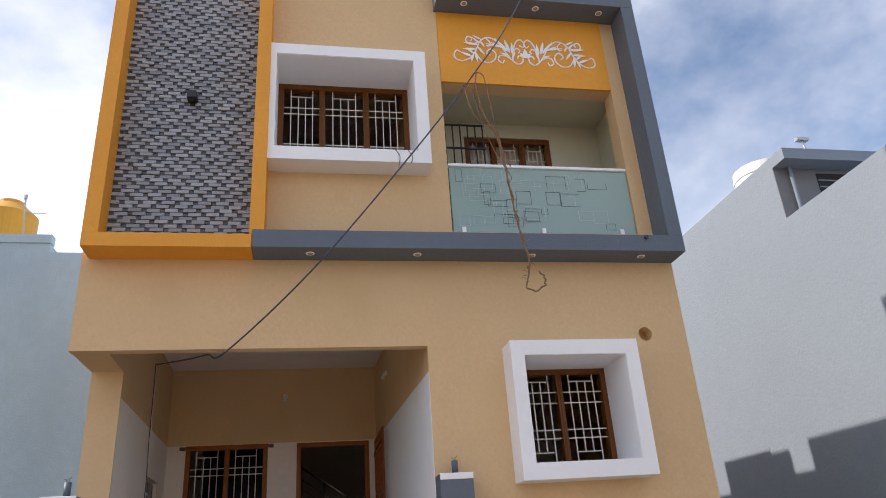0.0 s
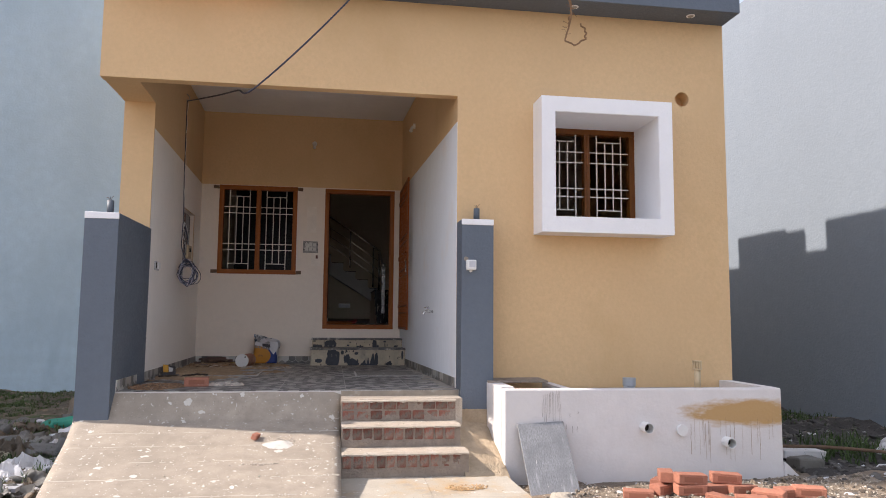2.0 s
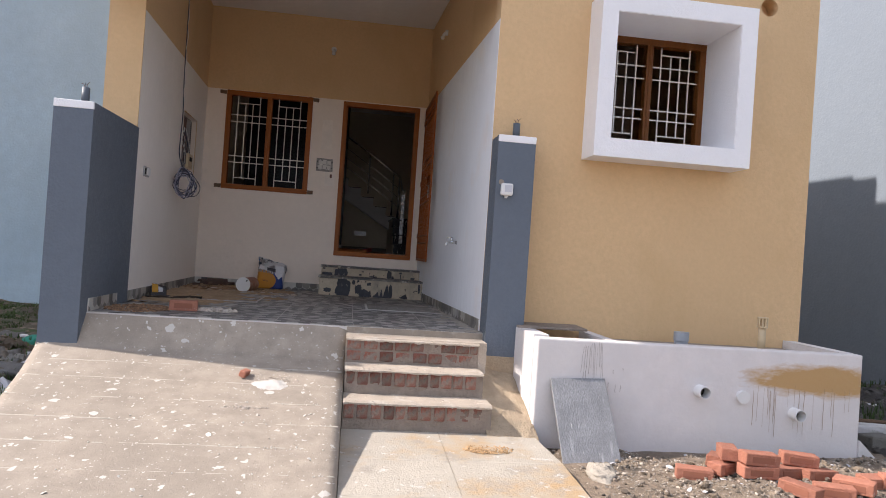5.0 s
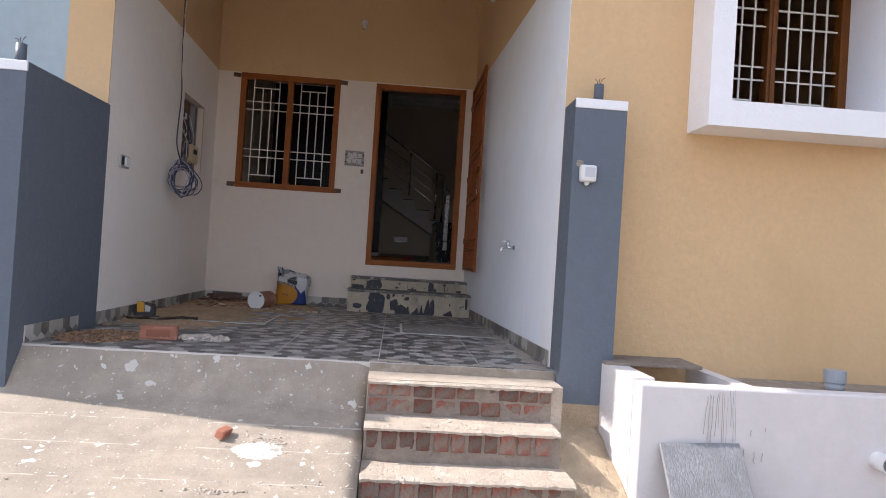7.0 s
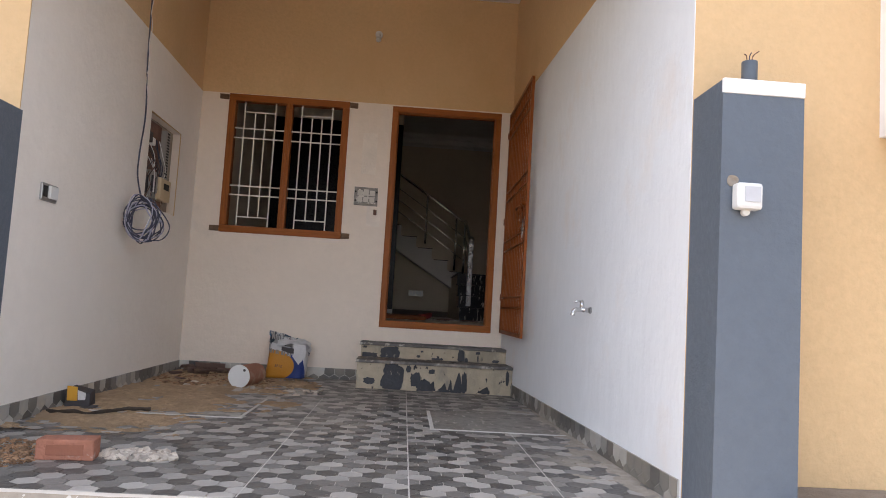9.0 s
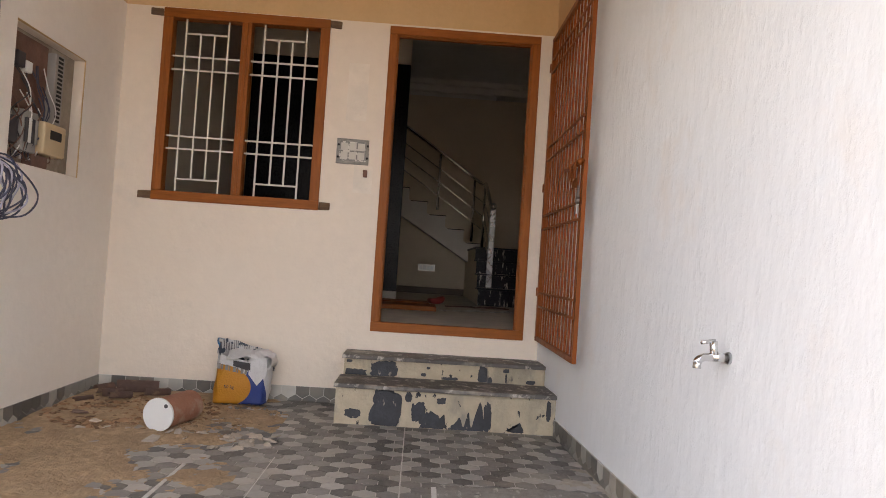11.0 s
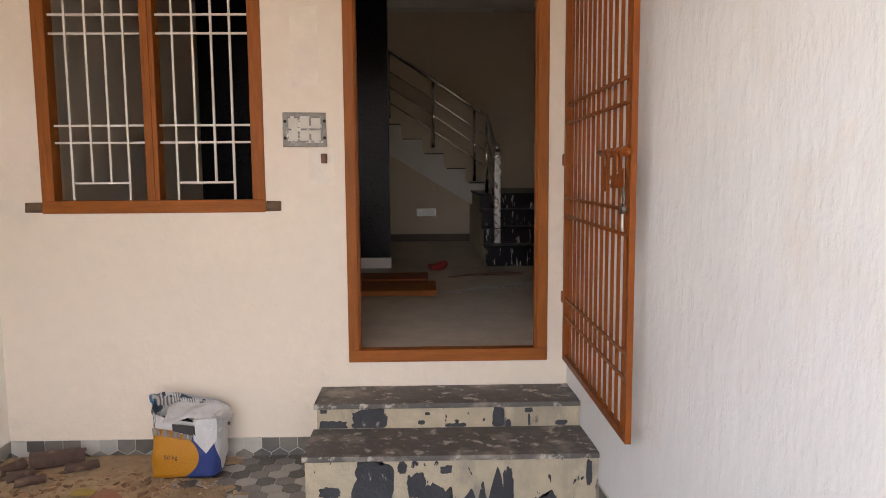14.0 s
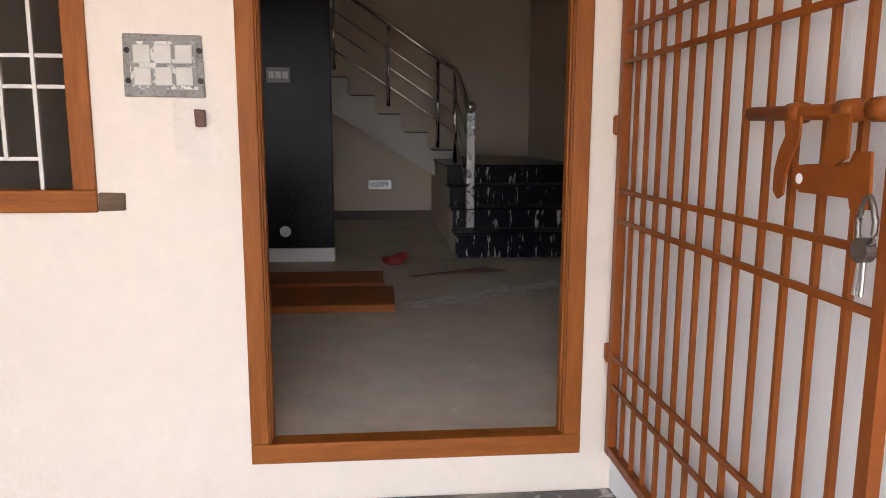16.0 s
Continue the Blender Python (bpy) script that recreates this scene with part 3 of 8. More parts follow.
# body, roof and parapets
structure("wall_east", boxes((4.08, 4.31, 7.74, 19.2, 0.0, 4.74)), TAN, "tan side wall of the house")
structure("wall_west", boxes((-2.0, -1.8, BACK + 0.23, 19.2, 0.0, 8.4), (-2.0, -1.8, 7.74, BACK + 0.23, 4.74, 8.4)), TAN, "tan side wall of the house")
structure("wall_north", boxes((-2.0, 4.31, 19.2, 19.4, 0.0, 4.74), (-2.0, 1.6, 13.0, 13.2, 4.74, 7.5)), TAN, "tan rear wall of the house")
structure("wall_upper_east", boxes((1.402, 1.60, 7.74, 13.0, 4.745, 7.5)), TAN, "tan side wall of the upper room")
structure("slab_first_floor", boxes((-1.8, 4.08, 11.57, 17.03, 4.64, 4.742), (-1.8, 4.08, 18.0, 19.2, 4.64, 4.742), (1.45, 4.08, 17.03, 18.0, 4.64, 4.742)), CEIL, "white plastered ceiling of the hall", "ceiling")
structure("roof", boxes((-1.99, 1.6, 7.56, 13.19, 7.5, 7.6)), CEMENT, "flat concrete roof", "roof")
structure("parapet_east", boxes((4.18, 4.308, 8.40, 10.50, 4.742, 5.845), (4.18, 4.308, 10.50, 10.99, 4.742, 5.405), (4.18, 4.308, 10.99, 11.46, 4.742, 5.765), (4.18, 4.308, 11.46, 12.86, 4.742, 5.825), (4.18, 4.308, 12.86, 19.19, 4.742, 5.285)), TAN, "stepped parapet of the roof terrace", "parapet")
structure("wall_front_room", boxes((1.62, 4.08, 11.0, 11.2, 0.0, 4.64)), IN_WALL, "plain wall of the front room")

# Added stair-head, out of view; its gap lets daylight down on the stair.
structure("wall_stair_head", boxes((-1.8, 1.6, 16.9, 17.03, 4.743, 6.9), (-1.8, 1.6, 18.0, 18.13, 4.743, 6.9), (-1.8, -1.7, 17.03, 18.0, 4.743, 6.9), (1.47, 1.6, 17.03, 18.0, 4.743, 6.55)), IN_WALL, "unseen stair-head walls added with a gap to light the stair")
structure("roof_stair_head", boxes((-1.8, 1.6, 16.9, 18.13, 6.9, 7.0)), CEMENT, "flat roof of the added, unseen stair-head", "roof")

# ---- interior hall seen through the door ----
HALL = 1.45
structure("floor_hall", boxes((-1.8, 2.45, 11.57, 18.1, 1.30, HALL), (DOOR[0] + 0.002, DOOR[1] - 0.002, 11.404, 11.569, 1.397, HALL)), IN_FLOOR, "dusty grey tiled hall floor", "floor")
structure("wall_hall_left", boxes((-1.798, -1.70, 11.58, 18.1, 1.40, 4.64)), IN_WALL, "cream hall wall")
structure("wall_hall_right", boxes((2.32, 2.45, 11.58, 18.1, 1.40, 4.64)), IN_WALL, "cream hall wall beside the stair")
structure("wall_hall_back", boxes((-1.70, 2.32, 18.0, 18.1, 1.40, 4.64)), IN_WALL, "cream wall behind the stair")
structure("hall_cornice", boxes((-1.70, 2.32, 16.95, 17.03, 4.47, 4.635), (-1.70, 2.32, 16.88, 16.95, 4.56, 4.635)), CEIL, "white plaster cornice at the hall ceiling", "cornice")
structure("wall_dark_panel", boxes((-1.70, 0.125, 14.70, 14.82, HALL + 0.105, 4.20), bevel=0.004), DARK_STONE, "polished black feature wall in the hall", "wall panel")
structure("wall_above_panel", boxes((-1.70, 0.125, 14.71, 14.82, 4.202, 4.64)), IN_WALL, "cream wall above the black panel")
structure("baseboard_hall", boxes((-1.70, 0.13, 14.69, 14.83, HALL, HALL + 0.103)), CEIL, "pale skirting under the black panel", "baseboard")


def stairs():
    st = thing("staircase", (1.6, 15.5, HALL), "cream concrete staircase with scraped black granite steps", "staircase")
    tops, y = [1.655, 1.825, 1.995, 2.16], 14.77
    for i, z in enumerate(tops):
        y0 = y + 0.25 * i
        z0 = HALL if i == 0 else tops[i - 1]
        part("riser", boxes((1.085, 2.32, y0, y0 + 0.03, z0 + 0.001, z - 0.022), bevel=0.002), STAIR_RISER, st)
        part("tread", boxes((1.07, 2.32, y0 - 0.02, y0 + (0.25 if i < 3 else 2.48), z - 0.021, z), bevel=0.004), DARK_STONE, st)
        part("core", boxes((1.09, 2.315, y0 + 0.031, y0 + 0.25 if i < 3 else 17.99, HALL, z - 0.022)), IN_WALL, st)
    # flight to the left along the back wall
    run, rise, x0, z0 = 0.283, 0.191, 1.285, 2.068
    for i in range(7):
        xr = x0 - run * i
        z = z0 + rise * (i + 1)
        # The white also paints in the contrast with the shaded wall below.
        part("step_block", boxes((xr - run, xr, 17.0, 17.99, z - 0.19, z - 0.012)), CEIL, st, "white step side, paler also to stand for light")
        part("tread", boxes((xr - run, xr + 0.008, 17.004, 17.99, z - 0.0115, z), bevel=0.002), DARK_STONE, st)
    bm = bmesh.new()
    xa, xb = x0 + 0.02, x0 - run * 7
    q = [(xa, 1.84), (xa, 2.08), (xb, 2.08 + rise * 7), (xb, 1.84 + rise * 6.4)]
    lo, hi = [bm.verts.new((x, 16.997, z)) for x, z in q], [bm.verts.new((x, 17.985, z)) for x, z in q]
    bm.faces.new(lo)
    bm.faces.new(hi[::-1])
    for k in range(4):
        bm.faces.new((lo[k], hi[k], hi[(k + 1) % 4], lo[(k + 1) % 4]))
    part("waist_slab", bm, CEIL, st, "white sloping slab, paler also to stand for light")
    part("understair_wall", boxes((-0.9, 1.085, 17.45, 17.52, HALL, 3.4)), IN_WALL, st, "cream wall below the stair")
    part("skirting", boxes((-0.9, 1.085, 17.435, 17.45, HALL, HALL + 0.1)), surface("brown_skirting", (0.16, 0.12, 0.10), 0.6, bump=0), st)
    return st


stairs()


def handrail():
    h = thing("stair_railing", (1.2, 15.2, 1.66), "stainless steel stair railing with newel post", "railing")
    part("newel_post", boxes((1.19, 1.26, 15.0, 15.07, 1.66, 2.60), bevel=0.006), BRUSHED, h)
    bm = bmesh.new()
    bmesh.ops.create_uvsphere(bm, u_segments=14, v_segments=10, radius=0.045, matrix=Matrix.Translation((1.225, 15.035, 2.645)))
    part("newel_ball", bm, CHROME, h, smooth=True)
    line = [(1.225, 15.05, 2.56), (1.20, 15.9, 3.0), (1.24, 16.75, 3.10), (1.12, 17.02, 3.22), (0.59, 17.04, 3.58), (-0.6, 17.04, 4.35)]
    part("handrail", tube(line, 0.024, 10, 8), CHROME, h, smooth=True)
    for dz in (0.25, 0.45, 0.65):
        part("rail", tube([(x, y, z - dz) for x, y, z in line], 0.009, 8, 6), CHROME, h, smooth=True)
    for x, y, z0, z1 in ((1.123, 17.04, 2.28, 3.215), (0.59, 17.04, 2.72, 3.55), (0.02, 17.04, 3.1, 3.93), (1.19, 15.9, 2.16, 2.99)):
        part("baluster", rod(bmesh.new(), (x, y, z0), (x, y, z1), 0.019, 12), CHROME, h, smooth=True)
    return h


handrail()
bm = boxes((-0.345, -0.17, 14.685, 14.699, 2.80, 2.91), bevel=0.004)
sw = thing("switch_plate", (-0.26, 14.69, 2.80), "grey switch plate with three white modules on the black wall", "switch")
part("plate", bm, surface("grey_plate", (0.30, 0.30, 0.31), 0.4, bump=0), sw)
for i in range(3):
    part("module", boxes((-0.325 + 0.05 * i, -0.285 + 0.05 * i, 14.68, 14.684, 2.83, 2.88)), PLASTIC, sw)
bm = bmesh.new()
rod(bm, (-0.24, 14.698, 1.685), (-0.24, 14.688, 1.685), 0.042, 20)
solo("pipe_cap", bm, PLASTIC, "round white cap low on the black wall", "cap")
so = thing("wall_socket", (0.49, 17.03, 1.83), "unfinished grey wall socket under the stair, modules greyed to look shaded", "socket")
part("plate", boxes((0.36, 0.62, 17.436, 17.449, 1.80, 1.90), bevel=0.003), STEEL, so)
# Modules are coloured grey in place of the dimness under the stair.
for i in range(4):
    part("module", boxes((0.375 + 0.06 * i, 0.42 + 0.06 * i, 17.43, 17.435, 1.82, 1.88)), GREY_PVC, so)
pl = thing("timber_planks", (0.2, 13.4, HALL), "two varnished orange-brown door boards lying on the floor", "plank")
part("plank", boxes((-0.9, 0.56, 13.05, 13.55, HALL + 0.001, HALL + 0.045), bevel=0.006), TEAK_H, pl)
part("plank", boxes((-0.85, 0.50, 13.62, 14.02, HALL + 0.001, HALL + 0.05), bevel=0.006), TEAK_H, pl)
bm = bmesh.new()
bmesh.ops.create_icosphere(bm, subdivisions=3, radius=0.1, matrix=Matrix.Translation((0.6, 14.55, HALL + 0.04)) @ Matrix.Diagonal((1, 0.8, 0.45, 1)))
solo("red_bag", jitter(bm, 0.04, 8), RED_PLASTIC, "crumpled red plastic bag on the hall floor", "bag", at=(0.6, 14.55, HALL))
rs = thing("steel_rods", (1.0, 14.15, HALL), "thin rusty rods lying on the hall floor", "rod")
for i in range(5):
    part("rod", rod(bmesh.new(), (0.68 + 0.05 * i, 14.0 + 0.03 * i, HALL + 0.008), (1.26 + 0.03 * i, 14.3 - 0.03 * i, HALL + 0.008), 0.007, 6), RUST, rs)
bm = bmesh.new()
bmesh.ops.create_grid(bm, x_segments=40, y_segments=8, size=0.5, matrix=Matrix.Translation((1.15, 13.42, HALL + 0.03)) @ Matrix.Rotation(0.5, 4, "Z") @ Matrix.Diagonal((1.2, 0.16, 1, 1)))
for v in bm.verts:
    v.co.z = HALL + 0.006 + 0.03 * abs(noise.noise(v.co * 9))
solo("plastic_sheet", bm, surface("clear_film", (0.66, 0.64, 0.61), 0.3, bump=0), "crumpled translucent plastic sheet on the hall floor", "sheet", smooth=True)


# ---- windows, door and gate ----
def grille(parent, x0, x1, z0, z1, y, rails=(0.225, 0.305, 0.69, 0.765), ends=(0.08, 0.925), fx=(0.20, 0.41, 0.61, 0.81), r=0.0055):
    """Iron bars of one window pane: pairs of rails, two long bars and two shorter ones."""
    w, h = x1 - x0, z1 - z0
    for f in rails:
        part("grille_rail", boxes((x0, x1, y - r, y + r, z1 - f * h - r, z1 - f * h + r)), BAR_WHITE, parent)
    for i, f in enumerate(fx):
        a, b = (0.0, 1.0) if i in (0, 3) else ends
        part("grille_bar", boxes((x0 + f * w - r, x0 + f * w + r, y - r - 0.006, y + r - 0.006, z1 - b * h, z1 - a * h)), BAR_WHITE, parent)
    for f in ends:
        part("grille_rail", boxes((x0 + fx[0] * w, x0 + fx[3] * w, y - r, y + r, z1 - f * h - r, z1 - f * h + r)), BAR_WHITE, parent)


def window(name, x0, x1, z0, z1, y0, panes, label, depth=0.09, fw=0.062, horns=0.0, wood=None, **bars):
    w = thing(name, ((x0 + x1) / 2, y0, z0), label, "window", kind="structure")
    part("head_rail", boxes((x0, x1, y0, y0 + depth, z1 - fw, z1), bevel=0.004), wood or TEAK_H, w)
    part("sill_rail", boxes((x0, x1, y0, y0 + depth, z0, z0 + fw), bevel=0.004), wood or TEAK_H, w)
    edges = [x0 + (x1 - x0) * i / panes for i in range(panes + 1)]
    for i, x in enumerate(edges):
        a = x0 if i == 0 else x1 - fw if i == panes else x - fw / 2
        part("stile", boxes((a, a + fw, y0 + 0.001, y0 + depth, z0 + fw, z1 - fw), bevel=0.004), wood or TEAK, w)
        if 0 < i < panes:
            part("bead", boxes((a + 0.022, a + fw - 0.022, y0 - 0.007, y0 + 0.002, z0 + fw, z1 - fw), bevel=0.003), wood or TEAK, w)
    if horns:
        for z in (z0, z1 - fw):
            part("horn", jitter(boxes((x0 - horns, x0 - 0.001, y0 + 0.004, y0 + depth, z + 0.006, z + fw - 0.008), bevel=0.005), 0.006, 20), RAW_WOOD, w, "raw unvarnished timber end")
            part("horn", jitter(boxes((x1 + 0.001, x1 + horns * 0.85, y0 + 0.004, y0 + depth, z + 0.006, z + fw - 0.008), bevel=0.005), 0.006, 21), RAW_WOOD, w, "raw unvarnished timber end")
    for i in range(panes):
        grille(w, edges[i] + (fw if i == 0 else fw / 2), edges[i + 1] - (fw if i == panes - 1 else fw / 2), z0 + fw, z1 - fw, y0 + 0.045, **bars)
    return w


window("window_porch", -1.493, -0.348, 2.20, 3.53, BACK - 0.012, 2, "two-pane teak window with cream iron grille and raw timber ends", horns=0.092, fw=0.066, rails=(0.2145, 0.2925, 0.679, 0.752), fx=(0.18, 0.395, 0.595, 0.795))
window("window_front", 2.335, 3.418, 2.558, 3.606, 7.615, 2, "two-pane teak window with cream iron grille inside a white surround", wood=TEAK_D, rails=(0.20, 0.325, 0.63, 0.727), ends=(0.075, 0.88))
window("window_upper", -0.172, 1.398, 5.952, 7.183, 7.60, 3, "three-pane teak window with cream iron grille inside a white surround", fw=0.07, wood=TEAK_D)
window("window_balcony", 2.24, 3.44, 5.76, 6.98, 8.31, 3, "three-pane teak window with grille behind the balcony", fw=0.07, wood=TEAK_D)
for name, x0, x1, z0, z1, y0, (a0, a1, c0, c1), back in (
        ("window_surround_lower", 2.197, 3.558, 2.405, 3.757, 7.012, (2.335, 3.418, 2.558, 3.606), 7.617),
        ("window_surround_upper", -0.312, 1.535, 5.795, 7.322, 7.03, (-0.172, 1.398, 5.952, 7.183), 7.602)):
    s = thing(name, ((x0 + x1) / 2, F, z0), "projecting white painted box surround of a window", "window surround", kind="structure")
    for row in ((x0, x1, y0, F, c1, z1), (x0, x1, y0, F, z0, c0), (x0, a0, y0, F, c0, c1), (a1, x1, y0, F, c0, c1)):
        part("surround_side", boxes(row), BRIGHT_WHITE, s)
    lin = 0.004
    for row in ((a0, a1, y0 + 0.01, back, c1 - lin, c1 + 0.001), (a0, a1, y0 + 0.01, back, c0 - 0.001, c0 + lin), (a0 - 0.001, a0 + lin, y0 + 0.01, back, c0 + lin, c1 - lin), (a1 - lin, a1 + 0.001, y0 + 0.01, back, c0 + lin, c1 - lin)):
        part("reveal", boxes(row), BRIGHT_WHITE, s)
structure("room_balcony_back", boxes((2.1, 3.6, 8.60, 8.65, 5.5, 7.1), (2.1, 2.2, 8.371, 8.60, 5.5, 7.1), (3.5, 3.6, 8.371, 8.60, 5.5, 7.1), (2.1, 3.6, 8.371, 8.65, 7.1, 7.15)), IN_WALL, "plain wall behind the balcony window")
structure("room_upper_back", boxes((-1.8, 1.4, 11.0, 11.1, 4.742, 7.499)), IN_WALL, "plain wall of the upper room")


def door_frame():
    x0, x1, z0, z1 = DOOR
    d = thing("door_frame", ((x0 + x1) / 2, BACK, z0), "varnished teak door frame standing open to the dark hall", "door frame", kind="structure")
    y0, y1, w = BACK - 0.012, BACK + 0.062, 0.056
    for n, row, m in (("head", (x0, x1, y0, y1, z1 - w, z1), TEAK_H), ("sill", (x0, x1, y0, y1, z0, z0 + 0.066), TEAK_H), ("jamb", (x0, x0 + w, y0 + 0.001, y1, z0 + 0.066, z1 - w), TEAK), ("jamb", (x1 - w, x1, y0 + 0.001, y1, z0 + 0.066, z1 - w), TEAK)):
        part(n, boxes(row, bevel=0.004), m, d)
    # stepped rebates inside the jambs
    for k, (dx, dy) in enumerate(((0.005, 0.010), (0.010, 0.030))):
        part("rebate", boxes((x0 + w, x0 + w + dx, y0 + dy, y1 - 0.005, z0 + 0.0665, z1 - w), bevel=0.001), TEAK, d)
        part("rebate", boxes((x1 - w - dx, x1 - w, y0 + dy, y1 - 0.005, z0 + 0.0665, z1 - w), bevel=0.001), TEAK, d)
        part("rebate", boxes((x0 + w + 0.01, x1 - w - 0.01, y0 + dy, y1 - 0.005, z1 - w - dx, z1 - w), bevel=0.001), TEAK_H, d)
    return d


door_frame()


def gate():
    """Iron grille door, swung back along the right side of the porch."""
    a, b = Vector((1.216, 11.312)), Vector((1.214, 10.10))
    z0, z1 = 1.405, 3.505
    L = (b - a).length
    ux = (b - a) / L
    nrm = Vector((-ux.y, ux.x))
    g = thing("grille_door", (a.x, a.y, z0), "red-oxide painted iron grille door swung wide open", "door")

    def bar(name, s0, s1, za, zb, t, label="", parent=None, off=0.0):
        plan = [a + ux * s0 - nrm * (t - off), a + ux * s1 - nrm * (t - off), a + ux * s1 + nrm * (t + off), a + ux * s0 + nrm * (t + off)]
        area = sum(p.x * q.y - q.x * p.y for p, q in zip(plan, plan[1:] + plan[:1]))
        return part(name, prism(plan if area > 0 else plan[::-1], za, zb), RED_OXIDE, parent or g, label)

    bar("hinge_stile", 0, 0.032, z0, z1, 0.014)
    bar("lock_stile", L - 0.028, L, z0, z1, 0.011)
    bar("top_rail", 0.032, L - 0.028, z1 - 0.03, z1, 0.012)
    bar("bottom_rail", 0.032, L - 0.028, z0, z0 + 0.03, 0.012)
    for z in (3.35, 3.26, 2.735, 2.645, 2.262, 2.17, 1.735, 1.64):
        bar("cross_bar", 0.032, L - 0.028, z - 0.007, z + 0.007, 0.004, off=-0.006)
    for i in range(12):
        s = 0.101 + 0.0912 * i
        bar("upright_bar", s - 0.006, s + 0.006, z0 + 0.03, z1 - 0.03, 0.006, off=0.006)
    pt = lambda s, z, o=0.0: (a.x + ux.x * s + nrm.x * o, a.y + ux.y * s + nrm.y * o, z)
    side = -1 if nrm.x > 0 else 1
    for z in (1.74, 2.46, 3.3):
        h = part("hinge", rod(bmesh.new(), pt(-0.008, z - 0.03, side * 0.012), pt(-0.008, z + 0.03, side * 0.012), 0.009, 10), RED_OXIDE, g)
        part("hinge_plate", boxes((1.196, 1.226, 11.318, 11.338, z - 0.026, z + 0.026)), RED_OXIDE, h)
    o = side * 0.026
    bolt = part("bolt", rod(bmesh.new(), pt(0.822, 2.472, o), pt(1.245, 2.468, o), 0.013, 12), RED_OXIDE, g, smooth=True)
    for s in (0.975, 1.115, 1.19):
        part("bolt_keeper", rod(bmesh.new(), pt(s - 0.02, 2.47, o), pt(s + 0.02, 2.47, o), 0.018, 12), RED_OXIDE, bolt, smooth=True)

    def plate(name, outline, parent, off, thick=0.005):
        bm = bmesh.new()
        f = [bm.verts.new(pt(s, z, side * off)) for s, z in outline]
        k = [bm.verts.new(pt(s, z, side * (off + thick))) for s, z in outline]
        bm.faces.new(f)
        bm.faces.new(k[::-1])
        for i in range(len(f)):
            j = (i + 1) % len(f)
            bm.faces.new((f[j], f[i], k[i], k[j]))
        return part(name, bm, RED_OXIDE, parent)

    plate("hasp_arm", [(0.957, 2.465), (1.006, 2.465), (1.005, 2.425), (0.985, 2.395), (0.972, 2.365), (0.968, 2.33), (0.953, 2.322), (0.938, 2.335), (0.937, 2.37), (0.948, 2.405), (0.965, 2.432)], g, 0.034)
    lp = plate("lock_plate", [(0.99, 2.383), (1.125, 2.393), (1.135, 2.41), (1.172, 2.41), (1.178, 2.325), (1.135, 2.322), (1.13, 2.338), (1.0, 2.337), (0.982, 2.348), (0.982, 2.372)], g, 0.022)
    part("lock_hole", rod(bmesh.new(), pt(0.998, 2.36, side * 0.0265), pt(0.998, 2.36, side * 0.0285), 0.009, 14), ROUGH_WHITE, lp, "round hole that shows the white wall")
    plate("hasp_arm", [(1.09, 2.465), (1.14, 2.465), (1.14, 2.40), (1.115, 2.388), (1.082, 2.39), (1.08, 2.405), (1.10, 2.43)], g, 0.038)
    lock = thing("padlock", pt(1.178, 2.20, o), "small steel padlock with keys hanging on the grille door", "padlock")
    part("shackle", tube([pt(1.162, 2.275, o), pt(1.158, 2.31, o), pt(1.176, 2.345, o), pt(1.194, 2.31, o), pt(1.19, 2.275, o)], 0.0045, 8), TARNISHED, lock, smooth=True)
    bm = bmesh.new()
    rod(bm, pt(1.174, 2.265, o - 0.008), pt(1.174, 2.265, o + 0.008), 0.019, 16)
    part("lock_body", bm, TARNISHED, lock, smooth=False)
    for k in range(2):
        part("key", rods([(pt(1.168 + 0.01 * k, 2.247, o), pt(1.162 + 0.016 * k, 2.195, o))], 0.0035, 8), STEEL, lock)
    return g


gate()

# ---- outer frame of the upper storey ----
gf = thing("facade_frame_grey", (2.0, F, 4.74), "projecting slate-grey frame round the balcony", "facade frame", kind="structure")
part("lower_band", boxes((-0.35, 4.318, 6.98, F, 4.742, 4.935), bevel=0.004), GREY, gf)
part("side_band", boxes((4.15, 4.318, 6.982, F, 4.936, 8.20), bevel=0.004), GREY, gf)
part("upper_band", boxes((1.74, 4.318, 6.98, F, 8.201, 8.60), bevel=0.004), GREY, gf)
part("pier_band", boxes((1.74, 4.312, F + 0.001, 7.54, 8.60, 9.1)), GREY, gf)


def spot(x, y, z):
    s = thing("downlight", (x, y, z), "small round recessed white downlight", "lamp", "soffit downlights")
    bm = bmesh.new()
    rod(bm, (x, y, z), (x, y, z - 0.006), 0.044, 20)
    part("ring", bm, BRIGHT_WHITE, s)
    bm = bmesh.new()
    rod(bm, (x, y, z - 0.006), (x, y, z - 0.008), 0.03, 16)
    part("lens", bm, surface("lens_grey", (0.35, 0.33, 0.3), 0.3, bump=0) if "lens_grey" not in bpy.data.materials else bpy.data.materials["lens_grey"], s)


for x in (0.222, 1.33, 2.58, 3.85):
    spot(x, 7.13, 4.741)
for x in (2.1, 3.04, 3.9):
    spot(x, 7.12, 8.20)
of = thing("facade_frame_orange", (-1.08, F, 4.74), "projecting orange frame round the stone cladding", "facade frame", kind="structure")
for row in ((-1.935, -0.355, 6.99, F, 4.742, 4.885), (-1.935, -1.79, 6.99, F, 4.886, 9.0), (-0.38, -0.235, 6.99, F, 4.938, 9.0), (-0.379, -0.352, 6.99, F, 4.886, 4.937)):
    part("frame_side", boxes(row), ORANGE, of)
